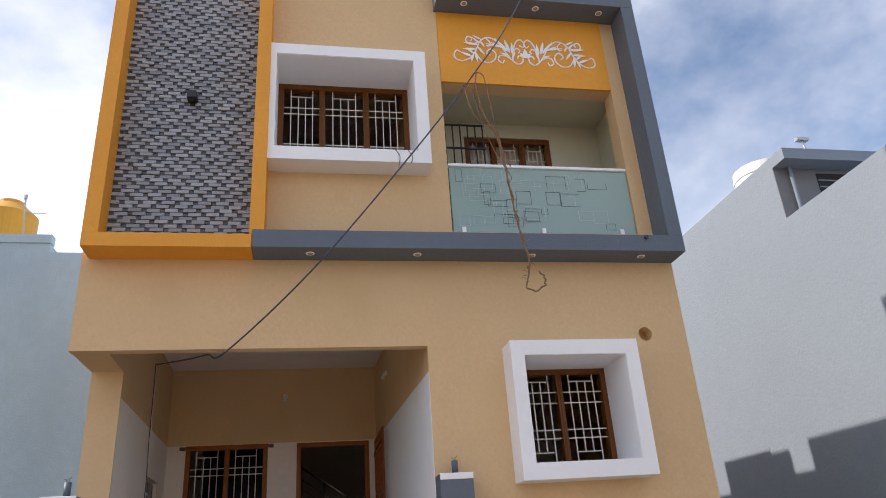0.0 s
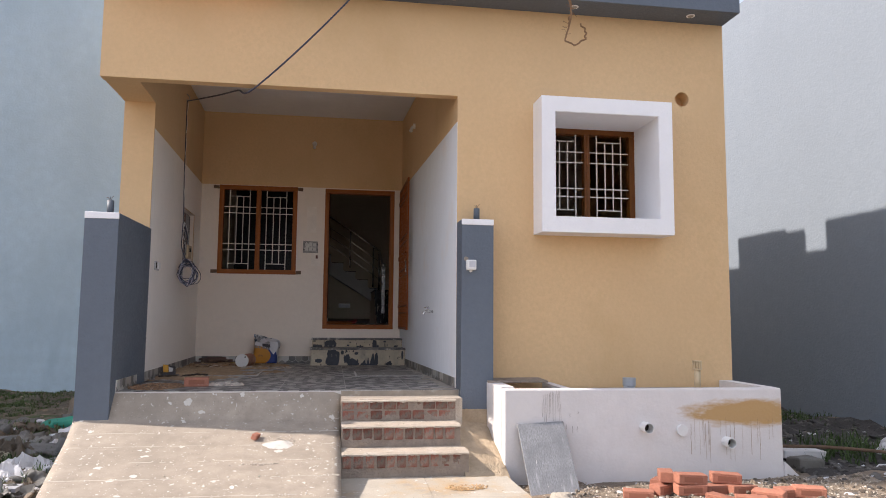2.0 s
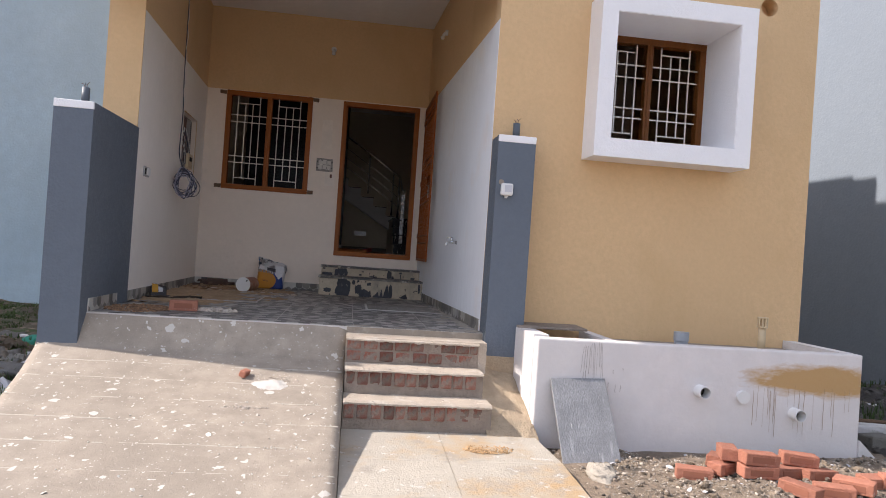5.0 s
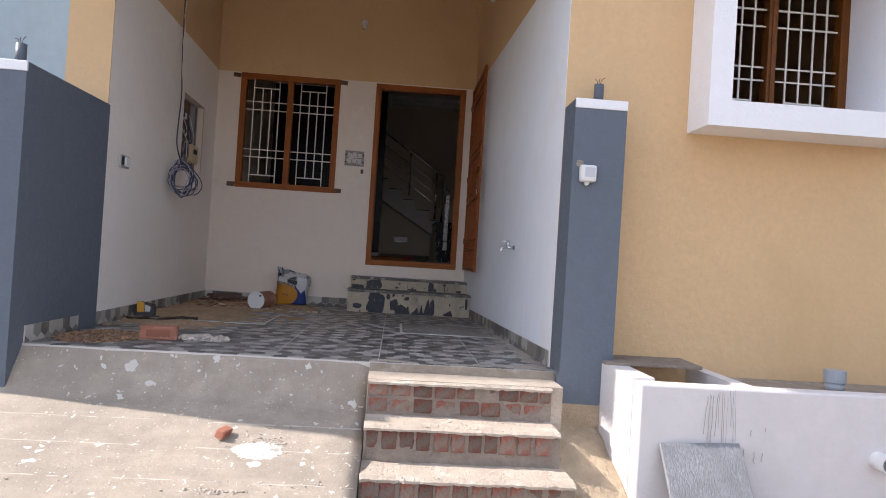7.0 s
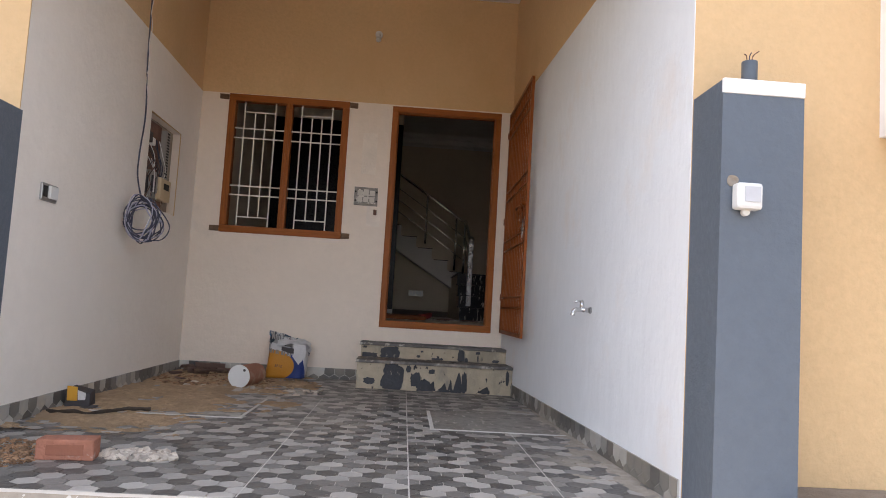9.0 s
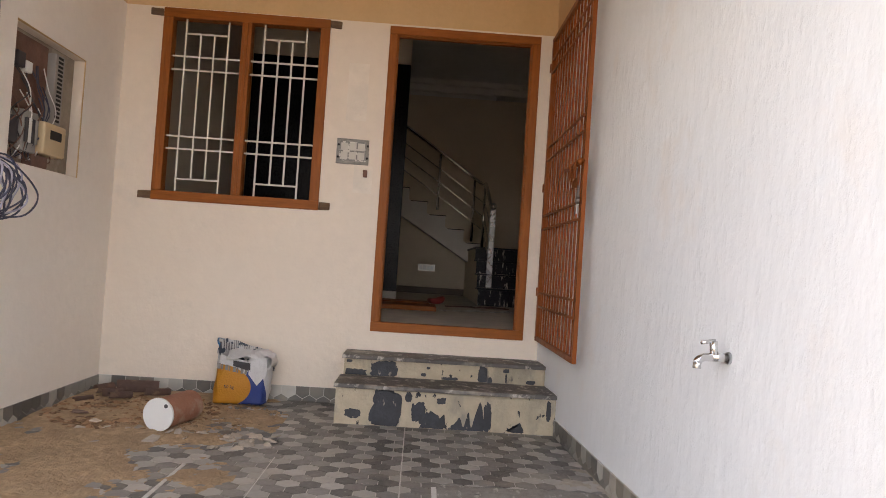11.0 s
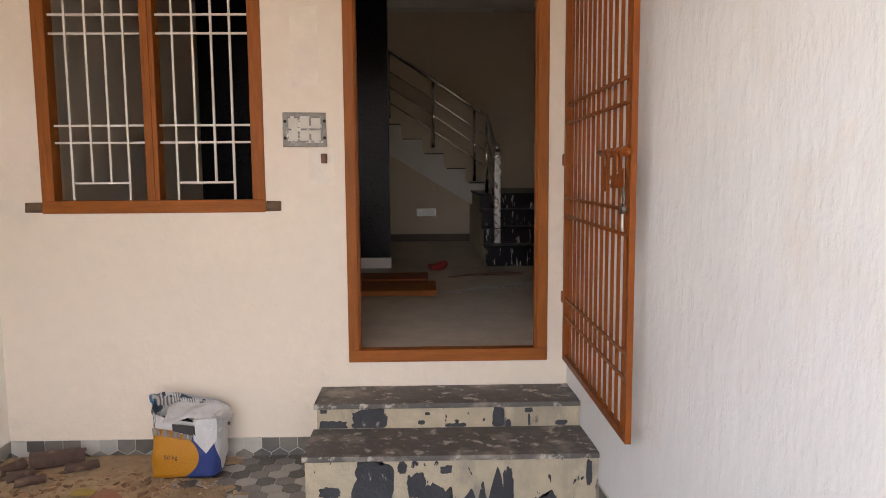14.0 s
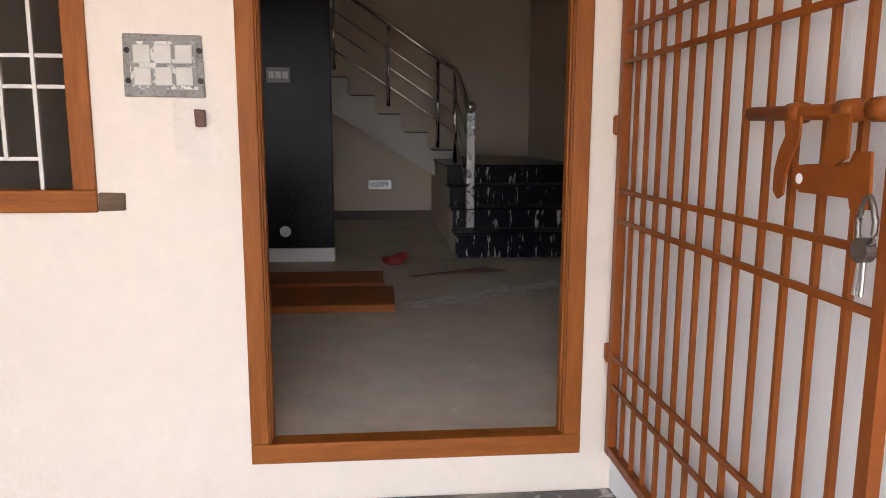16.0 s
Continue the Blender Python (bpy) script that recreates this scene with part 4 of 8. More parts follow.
structure("cladding_backing", boxes((-1.789, -0.381, F - 0.05, F - 0.001, 4.886, 9.0)), CLAD_D, "dark backing of the stone cladding", "cladding")
ob = thing("wall_light", (-1.07, 7.2, 6.6), "small black outdoor wall light on the stone cladding", "lamp")
part("housing", boxes((-1.12, -1.02, 7.12, 7.25, 6.59, 6.68), bevel=0.008), BLACK_IRON, ob)
part("bracket", boxes((-1.10, -1.04, 7.24, 7.268, 6.56, 6.71), bevel=0.004), BLACK_IRON, ob)

# ---- balcony front ----
gb = thing("glass_balustrade", (2.87, F + 0.03, 5.10), "frosted green glass balustrade etched with line squares", "balustrade")
part("glass_panel", boxes((1.79, 3.97, F + 0.03, F + 0.042, 5.115, 5.945)), GLASS, gb)
part("top_rail", boxes((1.78, 3.972, F + 0.005, F + 0.065, 5.946, 5.985), bevel=0.01), BRIGHT_WHITE, gb, "white top rail")
for x in (1.91, 2.84, 3.79):
    part("clip", boxes((x - 0.022, x + 0.022, F + 0.012, F + 0.029, 5.101, 5.17), bevel=0.003), BRIGHT_WHITE, gb)
random.seed(4)
ETCH = surface("etched_glass", (0.42, 0.50, 0.48), 0.6, bump=0)
for i in range(44):
    x, z = random.uniform(1.85, 3.65), random.uniform(5.16, 5.80)
    w, h = random.choice((0.08, 0.12, 0.18, 0.24)), random.choice((0.08, 0.12, 0.17))
    x1, z1, e = min(x + w, 3.93), min(z + h, 5.93), 0.004
    rows = [(x, x1, z, z + e), (x, x + e, z, z1), (x, x1, z1 - e, z1), (x1 - e, x1, z, z1)]
    rows.pop(random.randrange(4)) if random.random() < 0.6 else None
    yy = F + 0.0295 - 0.0001 * i
    part("etched_line", boxes(*[(p, q, yy - 0.001, yy, r, t) for p, q, r, t in rows]), DARK if random.random() < 0.3 else ETCH, gb)
br = thing("balcony_grille", (2.2, 7.9, 5.7), "black iron bar grille beside the balcony window", "grille")
for i in range(6):
    part("bar", boxes((1.92 + 0.1 * i, 1.935 + 0.1 * i, 8.02, 8.035, 4.852, 6.98)), BLACK_IRON, br)
for z in (6.97, 6.62, 6.28, 5.6, 4.87):
    part("rail", boxes((1.90, 2.45, 8.00, 8.019, z - 0.01, z + 0.01)), BLACK_IRON, br)


def scroll_motif():
    """White scrollwork on the orange panel: curls and leaves, mirrored about the middle."""
    t = thing("scroll_motif", (2.89, F - 0.013, 7.42), "white painted scrollwork ornament on the orange panel", "ornament")
    y = F - 0.016
    cx, cz = 2.89, 7.61

    def leaf(x, z, ang, length, w):
        bm = bmesh.new()
        c, s = math.cos(ang), math.sin(ang)
        out = []
        for i in range(11):
            f = i / 10
            out.append((f, w * math.sin(math.pi * f ** 0.8)))
        ring = [(f, h) for f, h in out] + [(f, -h) for f, h in out[-2:0:-1]]
        yl = y - 0.0035 - 0.0006 * ((ang * 7.3 + x * 31) % 5)
        v = [bm.verts.new((x + length * (f * c) - h * s, yl, z + length * f * s + h * c)) for f, h in ring]
        face = bm.faces.new(v)
        e = bmesh.ops.extrude_face_region(bm, geom=[face])
        bmesh.ops.translate(bm, verts=[q for q in e["geom"] if isinstance(q, bmesh.types.BMVert)], vec=(0, -0.004, 0))
        bmesh.ops.recalc_face_normals(bm, faces=bm.faces[:])
        return bm

    u, w = 0.00249, 0.0031
    stems = (
        ((15, -38), (30, -51), (50, -53), (80, -30), (105, 5), (125, 35), (145, 55), (170, 70), (195, 72), (220, 62), (240, 40), (260, 1), (290, -36), (335, -53), (365, -44), (373, -24), (360, -2), (340, -10)),
        ((30, -51), (17, -38), (17, -18), (35, -11), (45, -25)),
        ((70, -38), (62, 15), (45, 55), (20, 72), (0, 55), (8, 33), (25, 42)),
        ((70, -30), (60, 12), (42, 26), (27, 13), (36, 3)),
        ((72, -36), (105, -17), (135, -16), (146, -40), (125, -52), (116, -38)),
        ((262, -8), (235, -46), (195, -55), (162, -34), (157, -4), (183, 14), (203, -5), (186, -19)),
        ((238, 48), (260, 38), (285, 33), (307, 51), (295, 72), (273, 64), (282, 50)),
        ((200, 68), (180, 48), (184, 30), (202, 32)))
    leaves = ((72, -5, 95, 70, 11), (82, 0, 75, 85, 13), (92, 4, 55, 80, 11), (112, 20, 28, 75, 9), (122, 26, 12, 80, 10), (70, -25, 110, 45, 9), (90, -15, 20, 45, 7), (246, 30, 8, 75, 12), (255, 8, -2, 70, 10), (240, 42, 45, 45, 8), (225, 58, 30, 50, 8), (262, -4, -95, 65, 11), (250, 22, -125, 60, 10), (275, -18, -75, 48, 9), (232, 50, -120, 40, 8), (282, -30, 22, 62, 11), (270, -15, 40, 50, 9), (140, 50, 60, 30, 6))
    for m in (-1, 1):
        for pts in stems:
            part("curl", tube([(cx + m * dx * u, y, cz + dz * w) for dx, dz in pts], 0.0095, 6, 5), BRIGHT_WHITE, t)
        for dx, dz, ang, ln, wd in leaves:
            a = radians(ang) if m > 0 else math.pi - radians(ang)
            part("leaf", leaf(cx + m * dx * u, cz + dz * w, a, ln * 0.0026, wd * 0.0016), BRIGHT_WHITE, t)
    for ang, ln in ((90, 0.15), (48, 0.10), (132, 0.10)):
        part("leaf", leaf(cx, cz - 0.07, radians(ang), ln, 0.03), BRIGHT_WHITE, t)


scroll_motif()


# ---- gate pillars ----
def pillar(name, x0, x1, y0, y1, z0, z1, base_z, label):
    p = thing(name, ((x0 + x1) / 2, (y0 + y1) / 2, base_z), label, "pillar")
    part("shaft", boxes((x0, x1, y0, y1, z0, z1 - 0.002)), GREY, p)
    part("cap", jitter(boxes((x0 - 0.001, x1 + 0.002, y0 - 0.006, y0 + 0.012, z1 - 0.055, z1 + 0.002), bevel=0.004), 0.003, 14), BRIGHT_WHITE, p, "white painted cap")
    if base_z < z0:
        part("footing", jitter(boxes((x0 - 0.002, x1 + 0.012, y0 - 0.008, y1, base_z, z0 - 0.001), bevel=0.006), 0.008, 9), SANDY, p, "bare cement footing")
    cx = (x0 + x1) / 2 + 0.02
    pipe = part("conduit", rod(bmesh.new(), (cx, y0 + 0.16, z1 - 0.01), (cx, y0 + 0.16, z1 + 0.13), 0.03, 18), DARK_PVC, p, "slate-grey plastic conduit stub", True)
    for k in range(3):
        part("wire", tube([(cx - 0.01 + 0.01 * k, y0 + 0.16, z1 + 0.10), (cx - 0.015 + 0.012 * k, y0 + 0.155, z1 + 0.15), (cx - 0.03 + 0.03 * k, y0 + 0.145, z1 + 0.155 + 0.008 * k)], 0.0022, 6), RUST if k != 1 else CABLE, pipe)
    return p


pillar("gate_pillar", -1.955, -1.672, 6.995, 8.148, 0.12, 2.465, 0.12, "slate-grey painted gate pillar with white cap and conduit stub")
pillar("gate_pillar", 1.413, 1.722, 7.045, F - 0.002, 0.72, 2.508, 0.3, "slate-grey painted gate pillar with white cap and bare footing")
bb = thing("bell_switch", (1.50, 7.04, 2.01), "white weatherproof bell switch on the grey pillar", "switch")
part("housing", boxes((1.452, 1.548, 6.99, 7.043, 2.018, 2.115), bevel=0.012), PLASTIC, bb)
part("push_plate", boxes((1.478, 1.535, 6.986, 6.989, 2.045, 2.10), bevel=0.001), surface("pale_grey_plastic", (0.55, 0.56, 0.6), 0.4, bump=0), bb)
part("lug", rod(bmesh.new(), (1.50, 7.02, 2.012), (1.50, 7.04, 2.012), 0.014, 12), PLASTIC, bb)
bm = bmesh.new()
rod(bm, (1.456, 7.047, 2.128), (1.456, 7.041, 2.128), 0.022, 14)
solo("chipped_hole", jitter(bm, 0.006, 40), CEMENT, "chipped cable hole filled with grey cement", "hole")

# ---- ramp, steps and pad ----
RAMP = [(7.155, 0.884), (6.99, 0.655), (6.64, 0.54), (4.2, 0.03)]


def ramp_z(y):
    for (y1, z1), (y0, z0) in zip(RAMP, RAMP[1:]):
        if y >= y0:
            return z0 + (z1 - z0) * (min(y, y1) - y0) / (y1 - y0)
    return RAMP[-1][1]


RIBS = [6.98, 6.76, 6.51, 6.20, 5.90, 5.60, 5.30, 5.0, 4.7, 4.4]


def ramp_block():
    bm = bmesh.new()
    ys = [7.155, 7.07]
    while ys[-1] > 4.2:
        ys.append(ys[-1] - 0.035)
    xs = [-1.96 + 2.265 * i / 34 for i in range(35)]
    rows = []
    for j, y in enumerate(ys):
        rows.append([])
        for i, x in enumerate(xs):
            xe = x + 0.165 * (7.0 - y) * (1 - i / 34)
            groove = -0.003 if min(abs(y - r) for r in RIBS) < 0.0176 else 0.0
            tip = 0.004 * noise.noise(Vector((x * 3, y * 3, 0))) + 0.003 * noise.noise(Vector((x * 14, y * 14, 0)))
            rows[-1].append(bm.verts.new((xe, y, ramp_z(y) + groove + tip - (0.02 if i in (0, 34) else 0))))
    for a, b in zip(rows, rows[1:]):
        for i in range(34):
            bm.faces.new((b[i], b[i + 1], a[i + 1], a[i]))
    for side in (0, 34):
        lo = [bm.verts.new((r[side].co.x, r[side].co.y, -0.1)) for r in rows]
        for k in range(len(rows) - 1):
            q = (rows[k][side], lo[k], lo[k + 1], rows[k + 1][side])
            bm.faces.new(q if side == 0 else q[::-1])
    return bm


structure("ramp", ramp_block(), CONCRETE, "ribbed concrete car ramp splashed with white paint", "ramp", smooth=True)


def ramp_ridges():
    """Thin broken ridges of dried slurry along the board joints of the ramp."""
    bm = bmesh.new()
    for k, y in enumerate(RIBS):
        left = -1.95 + 0.165 * (7.0 - y)
        prev = None
        for i in range(181):
            x = left + (0.29 - left) * i / 180
            g = noise.noise(Vector((x * 2.3, k * 7.1, 0))) + 0.6 * noise.noise(Vector((x * 13, k * 3.3, 2)))
            h = max(0.0, 0.0032 * (g + 0.12))
            yy = y + 0.012 + 0.004 * noise.noise(Vector((x * 9, k, 5)))
            z = ramp_z(yy) + 0.001
            w = 0.002 + 0.8 * h
            row = [bm.verts.new((x, yy - w, z - 0.006)), bm.verts.new((x, yy, z + h - (0.005 if h == 0 else 0))), bm.verts.new((x, yy + w, z - 0.006))]
            if prev:
                for q in range(2):
                    bm.faces.new((prev[q], row[q], row[q + 1], prev[q + 1]))
            prev = row
    return bm


structure("ramp_ridges", ramp_ridges(), SLURRY, "thin broken ridges of pale slurry across the ramp", "ridge", smooth=True)
STEPS = [(6.86, 0.835), (6.60, 0.645), (6.34, 0.462)]


def brick_steps():
    s = thing("entrance_steps", (0.8, 6.6, 0.2), "unfinished brick and cement entrance steps with dusty treads", "steps")
    random.seed(11)
    lows = [0.645, 0.462, 0.27]
    shared = {}
    for i, (y, z) in enumerate(STEPS):
        x1 = (1.335, 1.335, 1.36)[i]
        yb = 7.14 if i == 0 else STEPS[i - 1][0] + 0.03
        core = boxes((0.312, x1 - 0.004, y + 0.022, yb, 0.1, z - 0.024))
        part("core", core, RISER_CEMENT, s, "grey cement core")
        bm = bmesh.new()
        bmesh.ops.create_grid(bm, x_segments=44, y_segments=10, size=0.5)
        for v in bm.verts:
            e = v.co.y < -0.49
            v.co = Vector((0.310 + (x1 - 0.310) * (v.co.x + 0.5), y - 0.004 + (yb - y + 0.01) * (v.co.y + 0.5), z - (0.0 if not e else 0.012)))
            v.co.z += 0.004 * noise.noise(v.co * 9) + 0.003 * noise.noise(v.co * 40)
            v.co.y += 0.004 + 0.009 * noise.noise(v.co * 14) + 0.006 * noise.noise(v.co * 45) if e else 0
        r = bmesh.ops.extrude_edge_only(bm, edges=[e for e in bm.edges if e.is_boundary])
        for v in r["geom"]:
            if isinstance(v, bmesh.types.BMVert):
                v.co.z -= 0.009 + 0.012 * abs(noise.noise(v.co * 17))
        part("tread_topping", bm, STEP_CEMENT, s, "dusty cement topping", False)
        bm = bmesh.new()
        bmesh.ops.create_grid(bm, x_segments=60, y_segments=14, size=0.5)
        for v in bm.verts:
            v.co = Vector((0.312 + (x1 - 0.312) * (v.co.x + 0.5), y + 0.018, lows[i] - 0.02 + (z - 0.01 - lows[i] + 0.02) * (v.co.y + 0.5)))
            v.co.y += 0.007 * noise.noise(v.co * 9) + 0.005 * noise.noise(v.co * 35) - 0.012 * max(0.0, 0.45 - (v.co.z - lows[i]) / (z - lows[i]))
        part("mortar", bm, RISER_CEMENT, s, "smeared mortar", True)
        x = 0.318
        courses = [(z - 0.088, z - 0.009), (z - 0.176, z - 0.099)] if i == 0 else [(z - 0.122, z - 0.008)]
        for lo, hi in courses:
            x = 0.318
            while x < x1 - 0.06:
                w = random.uniform(0.095, 0.116) if i == 0 else random.uniform(0.068, 0.08)
                w = min(w, x1 - 0.006 - x)
                key = (i, round(w, 2), lo)
                if key not in shared:
                    shared[key] = mesh_of("brick", boxes((-w / 2, w / 2, -0.028, 0.028, -(hi - lo) / 2, (hi - lo) / 2), bevel=0.009), BRICK)
                ob = new("brick", shared[key])
                ob.parent = s
                ob.location = Vector((x + w / 2, y + 0.036 + random.uniform(-0.004, 0.011), (lo + hi) / 2)) - s.location
                x += w + random.uniform(0.010, 0.022)
    part("landing", jitter(boxes((0.306, 1.40, 6.885, 7.15, 0.60, 0.838)), 0.004, 12), STEP_CEMENT, s)
    return s


brick_steps()
# sloping spill of cement between steps and tank
bm = bmesh.new()
bmesh.ops.create_grid(bm, x_segments=24, y_segments=40, size=0.5)
for v in bm.verts:
    f, g = v.co.x + 0.5, v.co.y + 0.5
    y = 6.28 + 0.80 * g
    zs = 0.25 + 0.33 * g
    v.co = Vector((1.325 + 0.37 * f, y, zs + 0.10 * (1 - f) * min(1, g * 2.0) + 0.02 * noise.noise(Vector((f * 4, g * 8, 1))) + 0.008 * noise.noise(Vector((f * 18, g * 30, 1)))))
solo("cement_spill", bm, SANDY, "sandy slope of spilled cement beside the steps", "rubble", smooth=True)
pad = thing("cement_pad", (1.0, 5.6, 0.1), "dusty cement tiles laid at the foot of the steps", "paving", kind="structure")
gaps = [(0.31, 0.983), (0.986, 1.72)]
for yi, (y0, y1) in enumerate(((5.787, 6.355), (5.197, 5.784), (4.6, 5.194))):
    for xi, (x0, x1) in enumerate(gaps):
        za, zb = 0.265 - 0.055 * (6.36 - y1), 0.265 - 0.055 * (6.36 - y0)
        part("cement_tile", prism([(x0, y0), (x1, y0), (x1 - 0.05 * (xi == 1) * (y1 > 6), y1), (x0, y1)], 0.0, [zb, zb, za, za], bevel=0.0015), PAD, pad)

# ---- tank beside the entrance ----
tk = thing("sump_tank", (2.97, 6.9, 0.0), "white plastered masonry tank with rust-coloured splash and drips", "tank")
tx0, tx1, ty0, ty1, tz = 1.685, 4.275, 6.45, F - 0.003, 0.955
t = 0.115


def oversprayed():
    """Stained white paint with a tan overspray blot near one end of the wall."""
    m = surface("oversprayed_white_paint", (0.72, 0.69, 0.68), 0.75, grain=0.04, gscale=10, stain=0.09, sscale=1.4, bump=0.12, bscale=35)
    n, l = m.node_tree.nodes, m.node_tree.links
    tc = n.new("ShaderNodeTexCoord")
    place = n.new("ShaderNodeMapping")
    place.inputs["Location"].default_value = (-0.865 / 0.24, 0, -0.785 / 0.135)
    place.inputs["Scale"].default_value = (1 / 0.24, 0, 1 / 0.135)
    l.new(tc.outputs["Generated"], place.inputs["Vector"])
    d = n.new("ShaderNodeVectorMath")
    d.operation = "LENGTH"
    l.new(place.outputs[0], d.inputs[0])
    v = n.new("ShaderNodeMath")
    v.operation = "MULTIPLY_ADD"
    l.new(noise_node(n, l, tc.outputs["Object"], 9, 7, 0.65, (0.45, 1, 1.3)), v.inputs[0])
    v.inputs[1].default_value = -1.3
    l.new(d.outputs["Value"], v.inputs[2])
    p = next(q for q in n if q.type == "BSDF_PRINCIPLED")
    old = p.inputs["Base Color"].links[0].from_socket
    c = mix(n, l, ramp(n, l, v.outputs[0], -0.05, 0.40, (1, 1, 1, 1), (0, 0, 0, 1)), old, (0.50, 0.315, 0.14))
    l.new(c, p.inputs["Base Color"])
    return m


part("front_wall", jitter(boxes((tx0, tx1, ty0, ty0 + t, -0.05, tz), bevel=0.012), 0.004, 6), oversprayed(), tk, "white wall with tan overspray")
part("side_wall", prism([(tx0, ty0 + t), (tx0 + t, ty0 + t), (tx0 + t, ty1), (tx0 - 0.04, ty1)], -0.05, tz + 0.012), TANK_WHITE, tk)
part("side_wall", boxes((tx1 - t, tx1, ty0 + t, ty1, -0.05, tz)), TANK_WHITE, tk)
part("deck", boxes((2.36, tx1 - t, ty0 + t, ty1, 0.4, tz - 0.07)), CEMENT, tk, "grey cement deck")
part("partition", boxes((2.28, 2.36, ty0 + t, ty1, 0.1, tz - 0.012)), TANK_WHITE, tk)
part("pit_floor", boxes((tx0 + t, 2.28, ty0 + t, ty1, 0.0, 0.3)), DARK, tk, "pit floor coloured near-black for its shade")
part("cover_slab", jitter(boxes((1.66, 2.24, 6.98, ty1 - 0.002, tz + 0.013, tz + 0.032), bevel=0.004), 0.006, 7), RISER_CEMENT, tk, "thin cement cover slab")
bm = prism([(tx1, ty0 - 0.02), (tx1 + 0.16, ty0 + 0.0), (tx1 + 0.01, ty0 + 0.5), (tx1, ty0 + 0.5)], [0, 0, 0, 0], [0.30, 0.16, 0.2, 0.28])
part("haunch", bm, TANK_WHITE, tk)


random.seed(21)
for i in range(24):
    x = random.uniform(3.36, 4.24)
    z1 = random.uniform(0.64, 0.70)
    ln = random.uniform(0.06, 0.34)
    w = random.uniform(0.0012, 0.0032)
    bm = bmesh.new()
    xs = [x + 0.006 * noise.noise(Vector((i, k * 0.8, 0))) for k in range(7)]
    vs = [(bm.verts.new((xs[k] - w / 2, ty0 - 0.0072, z1 - ln * k / 6)), bm.verts.new((xs[k] + w / 2, ty0 - 0.0072, z1 - ln * k / 6))) for k in range(7)]
    for p, q in zip(vs, vs[1:]):
        bm.faces.new((p[0], q[0], q[1], p[1]))
    part("drip", bm, surface("drip_tan", (0.33, 0.22, 0.12), 0.8, bump=0) if "drip_tan" not in bpy.data.materials else bpy.data.materials["drip_tan"], tk)
for i in range(18):
    x = 2.03 + 0.013 * i + random.uniform(-0.006, 0.006) if i < 12 else random.uniform(2.2, 2.4)
    z1, ln, w = (random.uniform(0.90, 0.948), random.uniform(0.18, 0.31), random.uniform(0.0015, 0.0035)) if i < 12 else (random.uniform(0.6, 0.9), random.uniform(0.02, 0.07), 0.004)
    lean = 0.12 * (2.10 - x) if i < 12 else 0
    bm = bmesh.new()
    vs = [(bm.verts.new((x - w / 2 - lean * k / 3 + 0.007 * noise.noise(Vector((i * 1.7, k * 0.6, 7))), ty0 - 0.0072, z1 - ln * k / 6)), bm.verts.new((x + w / 2 - lean * k / 3 + 0.007 * noise.noise(Vector((i * 1.7, k * 0.6, 7))), ty0 - 0.0072, z1 - ln * k / 6))) for k in range(7)]
    for p, q in zip(vs, vs[1:]):
        bm.faces.new((p[0], q[0], q[1], p[1]))
    part("drip", bm, surface("drip_brown", (0.38, 0.345, 0.32), 0.8, bump=0) if "drip_brown" not in bpy.data.materials else bpy.data.materials["drip_brown"], tk)


def pipe_stub(x, z, capped):
    p = thing("drain_pipe", (x, 6.44, z - 0.04), "capped white pipe stub in the tank wall" if capped else "open white pipe stub in the tank wall", "pipe", "pipes in the tank")
    bm = bmesh.new()
    k, r0, r1 = 20, 0.046, 0.04
    y0, y1 = 6.455, (6.415 if capped else 6.35)
    rings = []
    for y, r in ((y0, r0), (y1, r0), (y1, r1), (y0 - 0.005, r1)):
        rings.append([bm.verts.new((x + r * math.cos(2 * math.pi * i / k), y, z + r * math.sin(2 * math.pi * i / k))) for i in range(k)])
    for a, b in zip(rings, rings[1:]):
        for i in range(k):
            bm.faces.new((a[i], a[(i + 1) % k], b[(i + 1) % k], b[i]))
    part("sleeve", bm, PLASTIC, p, smooth=False)
    bm = bmesh.new()
    rod(bm, (x, (y1 - 0.004) if capped else y0 - 0.006, z), (x, y1 + 0.01 if capped else y0 - 0.002, z), r0 + 0.003 if capped else r1, 20)
    part("cap" if capped else "bore", bm, PLASTIC if capped else DARK, p)


pipe_stub(2.95, 0.625, False)
pipe_stub(3.29, 0.595, True)
pipe_stub(3.72, 0.485, False)
for x, y, h, m, n in ((3.05, 7.0, 0.05, GREY_PVC, "grey capped vent pipe on the tank deck"), (3.70, 6.9, 0.215, CREAM_PVC, "cream slotted vent pipe on the tank deck")):
    p = thing("vent_pipe", (x, y, 0.885), n, "pipe")
    r = 0.062 if m is GREY_PVC else 0.034
    part("pipe", rod(bmesh.new(), (x, y, 0.885), (x, y, 0.885 + h), r * 0.9, 20), m, p, smooth=True)
    if m is GREY_PVC:
        part("cap", rod(bmesh.new(), (x, y, 0.885 + h), (x, y, 0.885 + h + 0.072), r, 20), m, p)
    else:
        bm = bmesh.new()
        for k in range(9):
            a = 2 * math.pi * k / 9
            rod(bm, (x + 0.036 * math.cos(a), y + 0.036 * math.sin(a), 0.885 + h), (x + 0.036 * math.cos(a), y + 0.036 * math.sin(a), 0.885 + h + 0.065), 0.007, 6)
        rod(bm, (x, y, 0.885 + h + 0.065), (x, y, 0.885 + h + 0.075), 0.044, 18)
        rod(bm, (x, y, 0.885 + h - 0.012), (x, y, 0.885 + h), 0.044, 18)
        part("cowl", bm, m, p)
bm = boxes((-0.205, 0.205, -0.011, 0.011, 0.0, 0.68), bevel=0.003)
